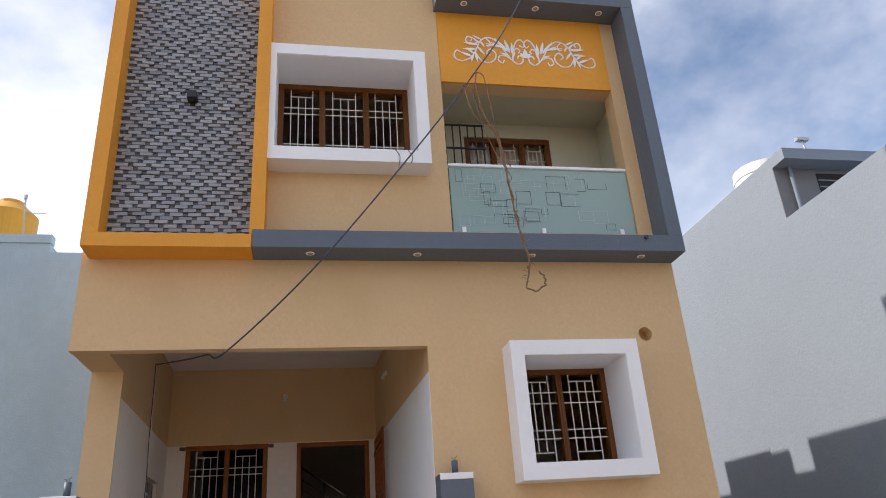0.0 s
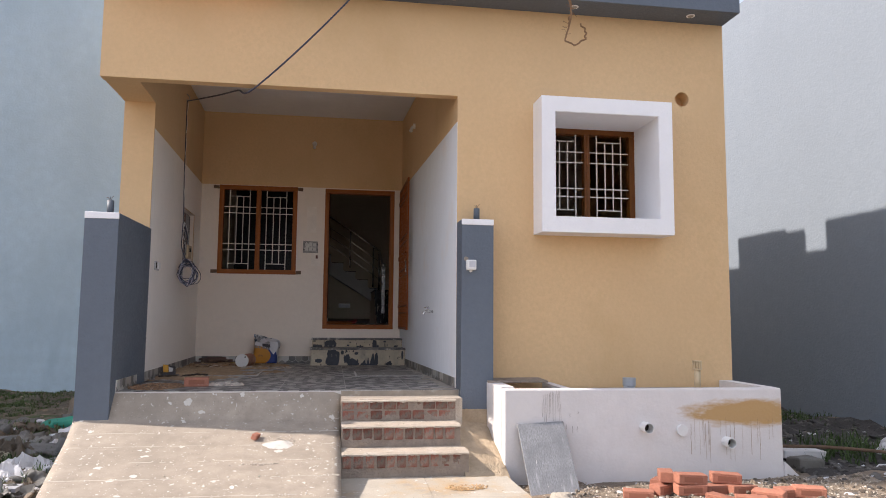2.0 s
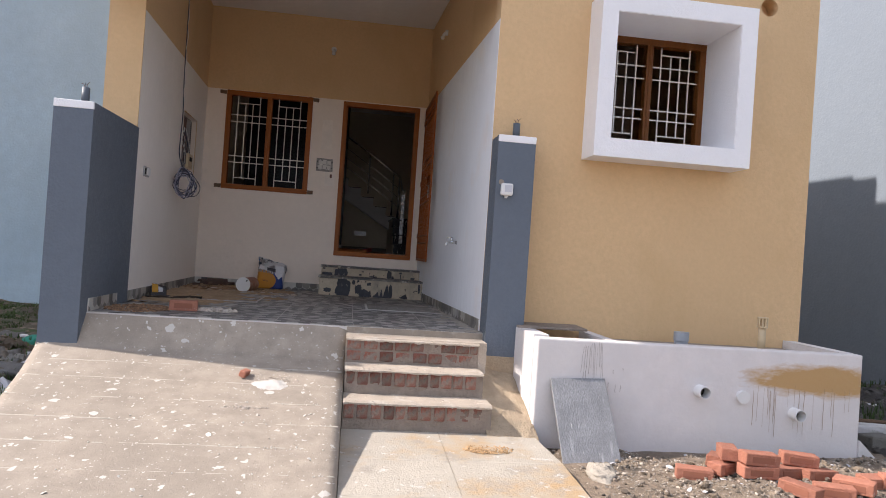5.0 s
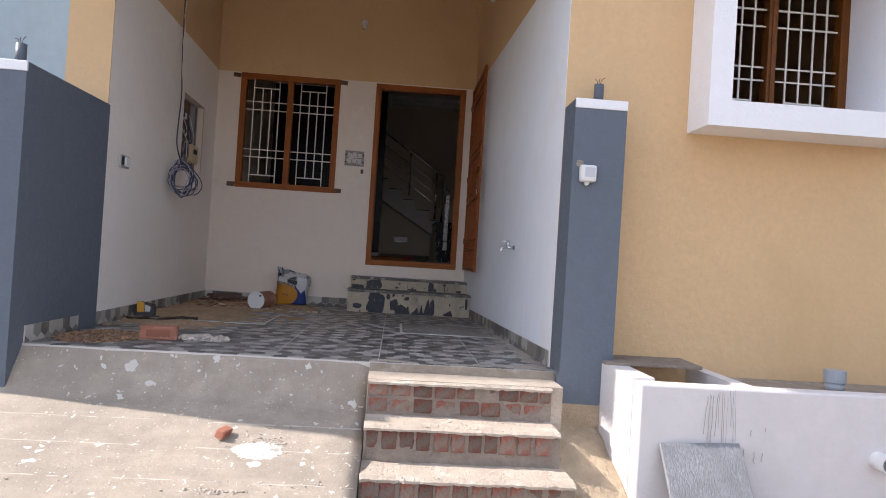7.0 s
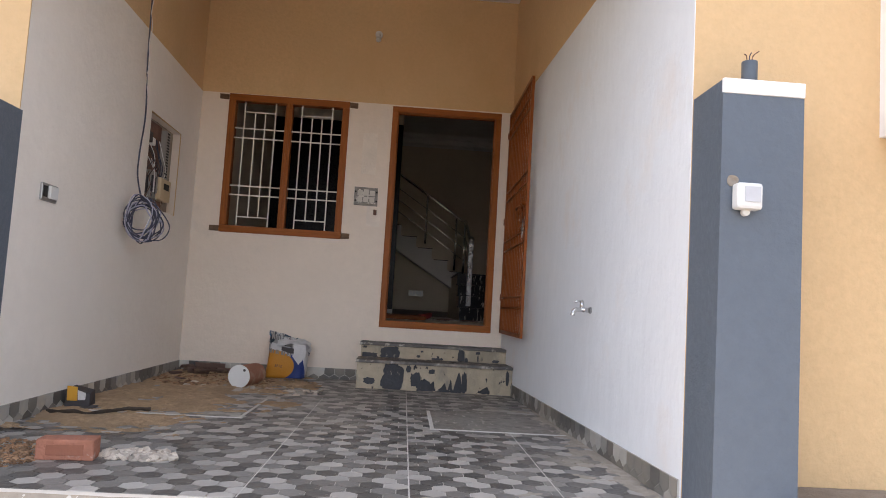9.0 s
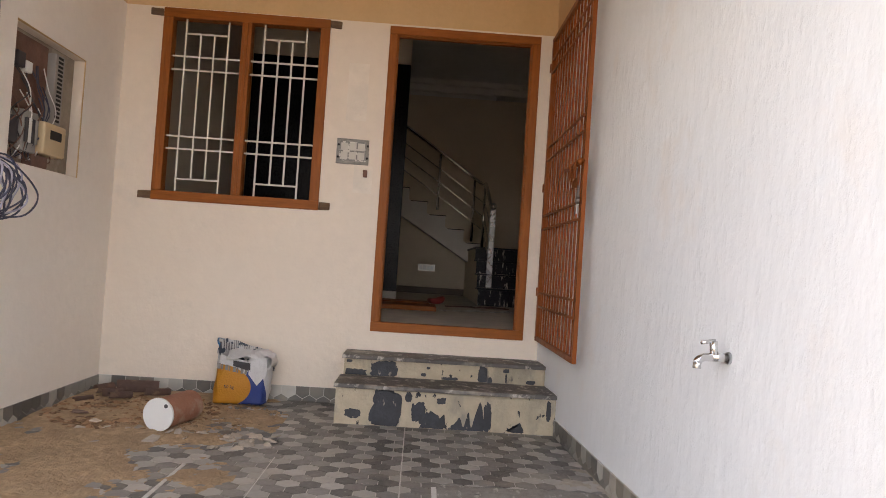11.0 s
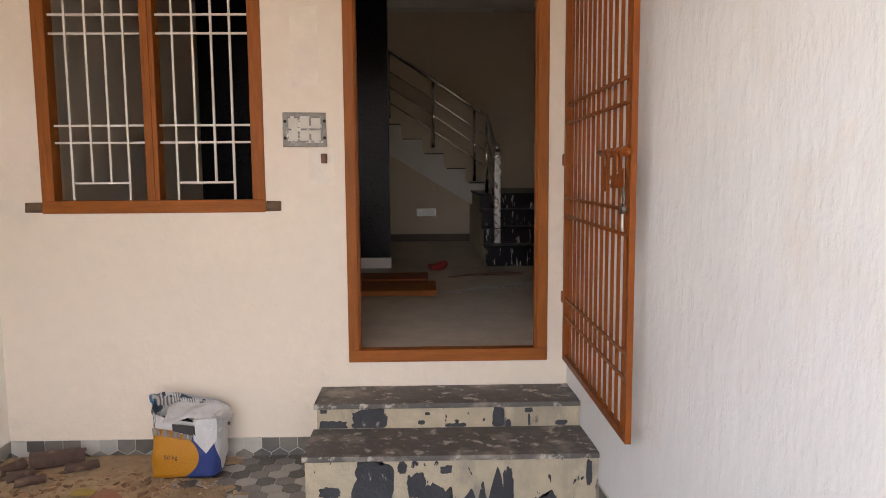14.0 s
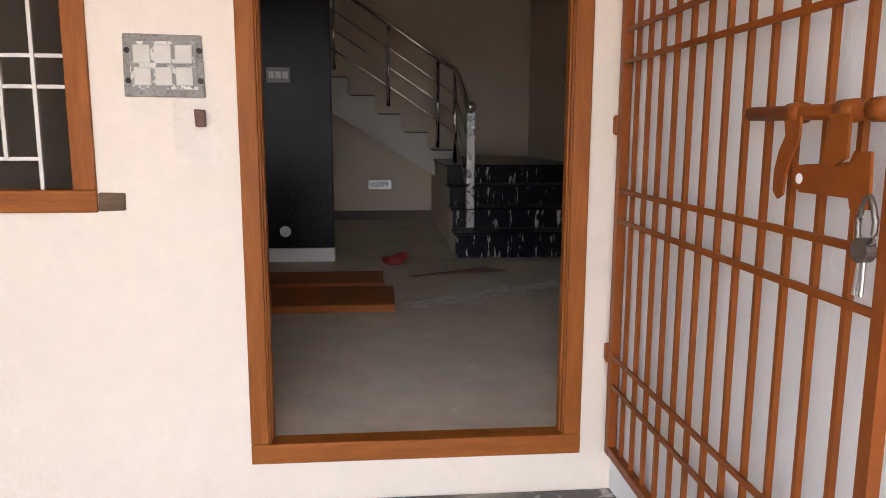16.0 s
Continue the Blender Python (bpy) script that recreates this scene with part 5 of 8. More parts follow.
sb = solo("stone_board", jitter(bm, 0.004, 9), SLATE_BOARD, "weathered grey stone board leaning on the tank", "board")
sb.matrix_world = pose(2.02, 6.04, 0.115, -35, -2.5, 0)


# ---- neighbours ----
# Unseen wall added to the west; keeps sun off plot and porch floor.
structure("wall_plot_west", boxes((-16.0, -12.0, 9.15, 26.0, -0.3, 13.5)), NB_GREY, "unseen tall grey wall added to shade the plot and porch floor")
nb = thing("neighbour_house", (-6.0, 15.0, 0.0), "pale blue rendered house behind the empty plot", "house")
part("wall", boxes((-14.0, -5.05, 15.0, 22.0, -0.3, 8.35)), BLUE, nb)
part("wall", boxes((-5.05, -2.2, 15.0, 22.0, -0.3, 8.15)), BLUE, nb)
part("parapet", jitter(boxes((-14.02, -5.03, 14.97, 15.2, 8.351, 8.55), bevel=0.01), 0.01, 4), BLUE, nb)
wt = thing("water_tank", (-6.6, 17.0, 8.35), "yellow plastic rooftop water tank", "water tank")
bm = bmesh.new()
rod(bm, (-6.75, 17.0, 8.35), (-6.75, 17.0, 9.9), 0.62, 28)
rod(bm, (-6.75, 17.0, 9.9), (-6.75, 17.0, 10.2), 0.62, 28, 0.3)
part("body", bm, YELLOW_TANK, wt, smooth=False)
part("lid", rod(bmesh.new(), (-6.75, 17.0, 10.2), (-6.75, 17.0, 10.28), 0.28, 20), YELLOW_TANK, wt)
an = thing("roof_antenna", (-5.6, 15.2, 8.55), "thin metal antenna mast on the blue house", "antenna")
part("mast", rod(bmesh.new(), (-5.63, 15.1, 8.5), (-5.72, 15.1, 9.45), 0.018, 8), STEEL, an)
part("arm", rod(bmesh.new(), (-5.70, 15.1, 9.10), (-5.25, 15.1, 9.08), 0.010, 6), STEEL, an)
part("knob", rod(bmesh.new(), (-5.72, 15.1, 9.42), (-5.72, 15.1, 9.52), 0.035, 8), STEEL, an)

rh = thing("neighbour_house", (9.5, 11.0, 0.0), "pale grey rendered house with a recessed upper balcony", "house")
part("wall", boxes((7.5, 12.0, 9.20, 24.0, -0.3, 7.39)), NB_GREY, rh)
part("wall", boxes((7.5, 12.0, -6.0, 9.199, -0.3, 6.31)), NB_GREY, rh)
part("roof_overhang", boxes((7.5, 12.0, 8.87, 9.199, 7.20, 7.39)), NB_GREY, rh, "grey concrete overhang")
part("front_wall", boxes((7.5, 12.0, 9.185, 9.199, 6.312, 7.199)), NB_SHADED, rh, "grey upper front wall with its shade painted in")
part("pipe", rod(bmesh.new(), (7.75, 9.12, 6.31), (7.75, 9.12, 7.2), 0.03, 10), NB_GREY, rh)
wd = part("window", boxes((8.25, 9.3, 9.17, 9.184, 6.45, 7.12)), DARK, rh, "dark louvred window")
for k in range(5):
    part("louvre", boxes((8.25, 9.3, 9.15, 9.169, 6.5 + 0.12 * k, 6.52 + 0.12 * k)), NB_GREY, wd)
wt = thing("water_tank", (10.3, 12.5, 7.39), "white plastic rooftop water tank", "water tank")
bm = bmesh.new()
rod(bm, (8.9, 11.2, 7.39), (8.9, 11.2, 8.35), 0.55, 28)
for k in range(4):
    rod(bm, (8.9, 11.2, 7.55 + 0.2 * k), (8.9, 11.2, 7.6 + 0.2 * k), 0.565, 28)
part("body", bm, PLASTIC, wt)
part("lid", rod(bmesh.new(), (8.9, 11.2, 8.35), (8.9, 11.2, 8.45), 0.3, 20), PLASTIC, wt)
an = thing("roof_antenna", (9.2, 10.6, 7.39), "thin metal mast with a small camera head", "antenna")
part("mast", rod(bmesh.new(), (9.2, 10.2, 7.39), (9.1, 10.2, 8.45), 0.022, 8), STEEL, an)
part("head", boxes((8.98, 9.22, 10.15, 10.25, 8.42, 8.48)), STEEL, an)


# ---- porch floor, skirting and inner steps ----
def clip(poly, inside):
    """Clips a 2D polygon by half planes (a, b, c): a x + b y <= c."""
    for a, b, c in inside:
        out = []
        for i, p in enumerate(poly):
            q = poly[(i + 1) % len(poly)]
            dp, dq = a * p[0] + b * p[1] - c, a * q[0] + b * q[1] - c
            if dp <= 0:
                out.append(p)
            if dp * dq < 0:
                f = dp / (dp - dq)
                out.append((p[0] + f * (q[0] - p[0]), p[1] + f * (q[1] - p[1])))
        poly = out
        if len(poly) < 3:
            return []
    return poly


HEX_W = 0.096
HEX_R = HEX_W / math.sqrt(3)


def hexagon(cx, cy, r):
    return [(cx + r * math.cos(radians(30 + 60 * k)), cy + r * math.sin(radians(30 + 60 * k))) for k in range(6)]


def plate_mesh(bm, poly, place, thick):
    """A thin plate over a 2D outline; place(u, v, h) puts it in space."""
    hi = [bm.verts.new(place(u, v, thick)) for u, v in poly]
    lo = [bm.verts.new(place(u, v, 0)) for u, v in poly]
    bm.faces.new(hi)
    for i in range(len(poly)):
        j = (i + 1) % len(poly)
        bm.faces.new((hi[j], hi[i], lo[i], lo[j]))


fl = structure("floor_porch", boxes((LX1 - 0.02, 1.42, 7.15, BACK, 0.3, FLOOR - 0.003)), TILE_JOINT, "grey hexagon-patterned porch floor tiles, dusty", "floor")
slope_r = (RX1 - RX0) / (BACK - F)
region = [(1, -slope_r, RX0 - slope_r * F), (-1, 0, 1.76), (0, -1, -7.155), (0, 1, BACK)]
hex_shared = [mesh_of("hexagon_tile", (lambda bm: (plate_mesh(bm, hexagon(0, 0, HEX_R - 0.0026), lambda u, v, h: (u, v, h), 0.003), bm)[1])(bmesh.new()), m) for m in HEX_P]
tone_rnd = random.Random(17)
tones = {}


def tone(i, j):
    """Dark, mid or light, seldom like the neighbours."""
    near = [tones.get(k) for k in ((i - 1, j), (i - (0 if j % 2 else 1), j - 1), (i + (1 if j % 2 else 0), j - 1))]
    w = [3.2 * 0.3 ** near.count(0), 3.6 * 0.35 ** near.count(1), 3.0 * 0.3 ** near.count(2)]
    tones[i, j] = tone_rnd.choices((0, 1, 2), w)[0]
    return tones[i, j]


rest = bmesh.new()
count = 0
j = 0
y = 7.155 + HEX_R * 0.4
while y < BACK:
    x = -1.76 + (HEX_W / 2 if j % 2 else 0)
    i = 0
    while x < 1.45:
        k = tone(i, j)
        i += 1
        whole = hexagon(x, y, HEX_R - 0.0026)
        cut = clip(whole, region)
        if len(cut) == 6 and cut == whole and count < 300:
            o = new("hexagon_tile", hex_shared[k])
            o.parent = fl
            o.location = (x, y, FLOOR - 0.003)
            count += 1
        elif cut:
            n0 = len(rest.faces)
            plate_mesh(rest, cut, lambda u, v, h: (u, v, FLOOR - 0.003 + h), 0.003)
            rest.faces.ensure_lookup_table()
            for f in rest.faces[n0:]:
                f.material_index = k
        x += HEX_W
    y += HEX_R * 1.5
    j += 1
o = part("hexagon_tiles", rest, HEX_J, fl)
tagged(o, kind="stuff")


def skirting(name, a, b, label):
    """Tiled skirting from a to b on the floor plan, with hexagons on its face."""
    a, b = Vector(a), Vector(b)
    d = (b - a).normalized()
    n = Vector((d.y, -d.x))
    L, h = (b - a).length, 0.098
    place = lambda u, v, t: (a.x + d.x * u + n.x * (0.008 + t), a.y + d.y * u + n.y * (0.008 + t), FLOOR + v)
    base = bmesh.new()
    plan = [a, b, b + n * 0.008, a + n * 0.008]
    area = sum(p.x * q.y - q.x * p.y for p, q in zip(plan, plan[1:] + plan[:1]))
    s = structure(name, prism(plan if area > 0 else plan[::-1], FLOOR, FLOOR + h), TILE_JOINT, label, "baseboard")
    bm = bmesh.new()
    for row, v in enumerate((-0.013, 0.070)):
        u = HEX_W / 2 * (row % 2)
        while u < L + HEX_W:
            c = clip(hexagon(u, v, HEX_R - 0.002), [(-1, 0, 0), (1, 0, L), (0, -1, 0), (0, 1, h)])
            if c:
                plate_mesh(bm, c, place, 0.002)
            u += HEX_W
    tagged(part("hexagon_tiles", bm, HEX_S, s), kind="stuff")


skirting("baseboard_left", (-1.672, 7.16), (LX0 + 0.004, 8.15), "hexagon-patterned skirting along the pillar")
skirting("baseboard_left", (LX0 + 0.004, 8.15), (LX1 + 0.004, BACK), "hexagon-patterned skirting tiles")
skirting("baseboard_back", (LX1, BACK), (-0.07, BACK), "hexagon-patterned skirting tiles")
skirting("baseboard_right", (RX1 - 0.004, BACK), (RW(7.33) - 0.004, 7.33), "hexagon-patterned skirting tiles")
lip = jitter(boxes((0.306, 1.40, 7.135, 7.151, 0.83, FLOOR - 0.004)), 0.003, 20)
structure("floor_edge", lip, CEMENT, "rough cement edge below the porch tiles", "edge")
structure("floor_patch", jitter(boxes((0.516, 1.29, 8.822, 9.60, FLOOR, FLOOR + 0.0022)), 0.0008, 10), surface("dusty_cover", (0.27, 0.25, 0.225), 0.8, grain=0.2, gscale=25, stain=0.3, sscale=5, bump=0.4, spots=[((0.42, 0.39, 0.35), 30, 0.58, 0.66, (1, 0.3, 1)), ((0.14, 0.13, 0.12), 22, 0.6, 0.68, (0.4, 1, 1))]), "dusty scored cover set in the porch floor", "patch")
for rows in (((-1.5, -0.614, 8.85, 8.868), (-0.642, -0.624, 8.868, 9.70)), ((0.492, 0.514, 8.82, 9.56), (0.492, 1.30, 8.80, 8.82))):
    ch = thing("chamber_cover", ((rows[0][0] + rows[1][1]) / 2, 9.2, FLOOR), "tiled chamber cover edged with pale cement", "cover")
    for x0, x1, y0, y1 in rows:
        part("cement_edge", jitter(boxes((x0, x1, y0, y1, FLOOR - 0.001, FLOOR + 0.004)), 0.003, 16), PALE_LINE, ch)
for x0, x1, y0, y1 in ((0.352, 0.357, 7.16, 10.69), (-0.265, -0.261, 7.16, 9.9), (0.96, 0.964, 7.16, 8.8)):
    structure("floor_joint", boxes((x0, x1, y0, y1, FLOOR, FLOOR + 0.0012)), PALE_LINE, "pale joint between the floor tiles", "joint")

st = thing("door_steps", (0.59, 11.0, FLOOR), "two steps of peeling cream paint over black stone", "steps")
part("riser", boxes((-0.075, RW(10.7) - 0.006, 10.712, 11.05, FLOOR, 1.108)), PEEL, st, "peeling cream riser")
part("tread", jitter(boxes((-0.088, RW(10.7) - 0.005, 10.69, 11.052, 1.109, 1.134), bevel=0.004), 0.002, 9), TREAD, st, "dusty black tread")
part("riser", boxes((-0.068, RW(11.05) - 0.006, 11.053, BACK - 0.002, FLOOR, 1.238)), PEEL, st, "peeling cream riser")
part("tread", jitter(boxes((-0.082, RW(11.05) - 0.005, 11.03, BACK - 0.002, 1.239, 1.264), bevel=0.004), 0.002, 9), TREAD, st, "dusty black tread")

BARE_SLATE = surface("bare_black_slate", (0.040, 0.042, 0.052), 0.55, grain=0.25, gscale=18, stain=0.2, sscale=5, bump=0.3, spots=[((0.30, 0.27, 0.22), 26, 0.64, 0.68, (1, 1, 0.5))])


def bare_patch(cx, cz, hw, hh, y0, zlo, zhi, seed, spiky=0.0):
    """Where the cream paint has peeled off: a ragged area of dark stone."""
    bm = bmesh.new()
    ring = []
    y = y0 - 0.00025 * (seed % 20)
    for i in range(64):
        a = 2 * math.pi * i / 64
        c, q = math.cos(a), math.sin(a)
        k = 1 + 0.28 * noise.noise(Vector((c * 1.6, q * 1.6, seed * 3.7))) + 0.22 * noise.noise(Vector((c * 6, q * 6, seed * 1.9)))
        px = cx + hw * k * math.copysign(abs(c) ** 0.6, c)
        pz = cz + hh * k * math.copysign(abs(q) ** 0.6, q)
        if q > 0:
            pz += spiky * noise.noise(Vector((px * 34, seed * 2.1, 0)))
        ring.append(bm.verts.new((px, y, min(zhi, max(zlo, pz)))))
    bm.faces.new(ring)
    bmesh.ops.triangulate(bm, faces=bm.faces[:])
    e = bmesh.ops.extrude_face_region(bm, geom=bm.faces[:])
    bmesh.ops.translate(bm, verts=[v for v in e["geom"] if isinstance(v, bmesh.types.BMVert)], vec=(0, -0.0012, 0))
    bmesh.ops.recalc_face_normals(bm, faces=bm.faces[:])
    part("bare_patch", bm, BARE_SLATE, st, "bare dark stone where paint peeled")


for k, (cx, cz, hw, hh, spiky) in enumerate(((0.185, 1.175, 0.085, 0.06, 0), (0.015, 1.152, 0.065, 0.024, 0), (-0.035, 1.222, 0.018, 0.010, 0), (0.835, 1.18, 0.028, 0.055, 0.01), (0.885, 1.145, 0.014, 0.02, 0), (0.985, 1.215, 0.020, 0.012, 0), (0.99, 1.165, 0.006, 0.03, 0), (0.62, 1.146, 0.05, 0.012, 0.01), (0.45, 1.16, 0.016, 0.010, 0), (0.48, 1.205, 0.012, 0.008, 0), (1.15, 1.15, 0.03, 0.012, 0))):
    bare_patch(cx, cz, hw, hh, 11.0527, 1.135, 1.237, k + 1, spiky)
for k, (cx, cz, hw, hh, spiky) in enumerate(((0.235, 0.995, 0.088, 0.125, 0), (0.035, 0.955, 0.045, 0.026, 0), (0.43, 0.985, 0.045, 0.055, 0.05), (0.52, 0.935, 0.08, 0.05, 0.08), (0.365, 1.07, 0.02, 0.03, 0), (0.66, 0.92, 0.07, 0.035, 0.10), (0.78, 0.94, 0.055, 0.07, 0.16), (0.845, 0.965, 0.022, 0.075, 0.05), (1.215, 1.04, 0.014, 0.06, 0), (1.02, 0.915, 0.05, 0.018, 0.05), (0.565, 1.06, 0.025, 0.02, 0.02))):
    bare_patch(cx, cz, hw, hh, 10.7117, FLOOR + 0.002, 1.107, k + 21, spiky)

# ---- fittings on the porch walls ----
MODULE = surface("cream_modules", (0.62, 0.585, 0.53), 0.5, grain=0.05, stain=0.12, sscale=12, bump=0.1)
sb = thing("switch_box", (-0.135, BACK, 2.54), "unfinished switch box with six white modules and cement edge", "switch")
part("cement_edge", jitter(boxes((-0.248, -0.022, BACK - 0.012, BACK - 0.001, 2.538, 2.706), bevel=0.004), 0.014, 30), surface("pale_cement", (0.37, 0.345, 0.315), 0.9, grain=0.2, gscale=50, stain=0.3, sscale=25, bump=0.8, spots=[((0.22, 0.21, 0.20), 70, 0.60, 0.64, None)]), sb)
part("metal_box", boxes((-0.228, -0.042, BACK - 0.016, BACK - 0.0125, 2.556, 2.690)), surface("zinc_box", (0.27, 0.26, 0.245), 0.6, grain=0.2, gscale=60, stain=0.3, sscale=30, bump=0.2, spots=[((0.70, 0.66, 0.60), 34, 0.50, 0.56, None), ((0.16, 0.15, 0.14), 60, 0.62, 0.66, None)]), sb)
for i in range(3):
    for k in range(2):
        part("module", boxes((-0.217 + 0.058 * i, -0.169 + 0.058 * i, BACK - 0.022, BACK - 0.0165, 2.566 + 0.062 * k, 2.618 + 0.062 * k), bevel=0.002), MODULE, sb)
for x in (-0.235, -0.034):
    for z in (2.58, 2.665):
        part("screw_lug", rod(bmesh.new(), (x, BACK - 0.0125, z), (x, BACK - 0.017, z), 0.008, 10), DARK, sb)
solo("wall_plug", jitter(boxes((-0.056, -0.026, BACK - 0.02, BACK - 0.001, 2.45, 2.50), bevel=0.004), 0.003, 30), RUST, "rusty brown wall plug below the switch box", "plug", at=(-0.04, BACK, 2.45))
for x0, x1, z0, z1 in ((-0.20, -0.06, 2.84, 3.24), (-0.12, 0.01, 2.34, 2.53)):
    structure("plaster_patch", boxes((x0, x1, BACK - 0.002, BACK - 0.0005, z0, z1)), surface("fresh_putty", (0.84, 0.75, 0.66), 0.8, grain=0.06, stain=0.1, sscale=4, bump=0.3), "smoothed putty patch on the white wall", "patch")
so = thing("wall_socket", (-1.69, 8.52, 2.06), "open white socket box with bare wires", "socket")
part("box", boxes((-1.70, -1.678, 8.43, 8.60, 2.055, 2.15), bevel=0.004), STEEL, so)
part("plate", boxes((-1.677, -1.66, 8.49, 8.575, 2.07, 2.14), bevel=0.004), PLASTIC, so)
part("bore", boxes((-1.6765, -1.674, 8.44, 8.48, 2.075, 2.135)), DARK, so)


DIN_GREY = surface("dusty_grey_plastic", (0.33, 0.31, 0.29), 0.6, grain=0.15, stain=0.2, sscale=9, bump=0.05)


def meter():
    y0, y1, z0, z1 = NICHE
    m = thing("meter_board", (-1.85, (y0 + y1) / 2, z0), "open electric meter niche crowded with boards, breakers and wires", "meter board")
    part("lining", boxes((-1.814, -1.810, y0 + 0.002, y1 - 0.002, z0 + 0.002, z1 - 0.002)), CEMENT, m)
    for row in ((-1.809, -1.735, y0 + 0.001, y0 + 0.005, z0 + 0.005, z1 - 0.005), (-1.809, -1.748, y1 - 0.005, y1 - 0.001, z0 + 0.005, z1 - 0.005), (-1.809, -1.748, y0, y1, z1 - 0.004, z1 - 0.001), (-1.809, -1.748, y0, y1, z0 + 0.001, z0 + 0.004)):
        part("reveal", boxes(row), WHITE, m)
    part("back_board", boxes((-1.809, -1.79, y0 + 0.03, y0 + 0.44, z0 + 0.30, z1 - 0.03), bevel=0.004), RUST, m, "red-brown back board")
    part("slotted_trunking", boxes((-1.809, -1.755, y0 + 0.46, y0 + 0.56, z0 + 0.27, z1 - 0.05), bevel=0.004), DIN_GREY, m, "grey slotted trunking")
    for k in range(16):
        part("slot", boxes((-1.754, -1.751, y0 + 0.485, y0 + 0.535, z0 + 0.285 + 0.024 * k, z0 + 0.298 + 0.024 * k)), DARK, m)
    part("breaker_box", boxes((-1.809, -1.745, y0 + 0.16, y0 + 0.30, z0 + 0.07, z0 + 0.29), bevel=0.006), DIN_GREY, m)
    for k in range(4):
        part("breaker", boxes((-1.744, -1.733, y0 + 0.17 + 0.032 * k, y0 + 0.195 + 0.032 * k, z0 + 0.12, z0 + 0.25), bevel=0.003), (INK, PLASTIC, INK, DIN_GREY)[k], m)
    part("junction_box", boxes((-1.809, -1.75, y0 + 0.02, y0 + 0.13, z0 + 0.10, z0 + 0.24), bevel=0.005), INK, m, "dark junction box")
    part("fuse_holder", boxes((-1.789, -1.75, y0 + 0.08, y0 + 0.15, z0 + 0.50, z0 + 0.58), bevel=0.006), INK, m)
    part("fuse_holder", boxes((-1.789, -1.755, y0 + 0.17, y0 + 0.23, z0 + 0.49, z0 + 0.55), bevel=0.006), PLASTIC, m)
    part("meter_case", boxes((-1.809, -1.715, y0 + 0.32, y0 + 0.56, z0 + 0.08, z0 + 0.26), bevel=0.012), CREAM_PVC, m, "cream meter case")
    part("window", boxes((-1.714, -1.711, y0 + 0.38, y0 + 0.50, z0 + 0.17, z0 + 0.22)), DARK, m)
    part("cut_out", boxes((-1.809, -1.75, y0 + 0.28, y0 + 0.44, z0 + 0.004, z0 + 0.07), bevel=0.004), RUST, m)
    random.seed(5)
    for k in range(22):
        ya, za = y0 + random.uniform(0.06, 0.4), z0 + random.uniform(0.3, 0.6)
        part("wire", tube([(-1.785, ya, za), (-1.745, ya + random.uniform(-0.05, 0.08), za - 0.12), (-1.75, ya + random.uniform(-0.1, 0.1), za - 0.26), (-1.77, y0 + random.uniform(0.1, 0.4), z0 + 0.03)], 0.0032, 6), (CABLE, RUST, PLASTIC, INK)[k % 4], m)


meter()


LILAC = surface("pale_lilac_cable", (0.40, 0.40, 0.50), 0.5, grain=0.05, stain=0.1, bump=0)


def coil():
    c = thing("cable_coil", (-1.70, 9.62, 1.93), "coil of blue-grey cable hanging on the white wall", "cable")
    random.seed(8)
    for k in range(15):
        ry, rz = random.uniform(0.07, 0.135), random.uniform(0.10, 0.155)
        cy, cz, ph = 9.63 + random.uniform(-0.06, 0.08), 2.10 + random.uniform(-0.03, 0.03), random.uniform(0, 6)
        pts = []
        for i in range(17):
            a = ph + 2 * math.pi * i / 16
            pts.append((-1.585 + 0.78 * ry * math.cos(a) + 0.012 * math.sin(3 * a + k), cy - 0.02 + 0.62 * ry * math.cos(a) + 0.02 * math.sin(2 * a + k) + 0.004 * k, cz + rz * math.sin(a)))
        part("loop", tube(pts, 0.0048, 6, 3), CABLE if k % 3 else LILAC, c)
    part("tail", tube([(-1.60, 9.66, 2.25), (-1.52, 9.75, 2.20), (-1.45, 9.82, 2.08), (-1.48, 9.78, 1.98), (-1.56, 9.7, 1.96)], 0.0045, 6), CABLE, c)


coil()
cb = thing("service_cable", (-1.7, 9.6, 2.24), "dark twisted service cable slung from the street into the porch", "cable")
part("span", tube([(-1.685, 9.70, 4.30), (-1.46, 9.22, 4.19), (-1.08, 8.38, 4.0), (-0.80, 7.76, 3.87), (-0.565, 7.28, 3.765), (0.25, 6.86, 4.455), (1.185, 6.80, 5.64), (2.05, 6.76, 6.85), (2.74, 6.70, 8.0), (4.6, 6.2, 11.6), (7.0, 5.4, 16.5)], 0.0085, 8, 6), CABLE, cb)
part("drop", tube([(-1.685, 9.70, 4.30), (-1.683, 9.70, 3.9), (-1.688, 9.74, 3.3), (-1.688, 9.80, 2.9), (-1.682, 9.74, 2.6), (-1.68, 9.74, 2.42), (-1.60, 9.64, 2.24)], 0.006, 8, 6), CABLE, cb)
part("twist", tube([(-1.675 + 0.006 * math.sin(k * 1.7), 9.70 + 0.012 * math.cos(k * 1.7) + 0.0010 * k * k * 0.14, 4.28 - 0.066 * k) for k in range(20)], 0.003, 6, 3), PLASTIC, cb, "pale twisted core")
part("hook", tube([(-1.69, 9.68, 4.31), (-1.66, 9.68, 4.31), (-1.655, 9.68, 4.35), (-1.69, 9.69, 4.39)], 0.005, 6), STEEL, cb)


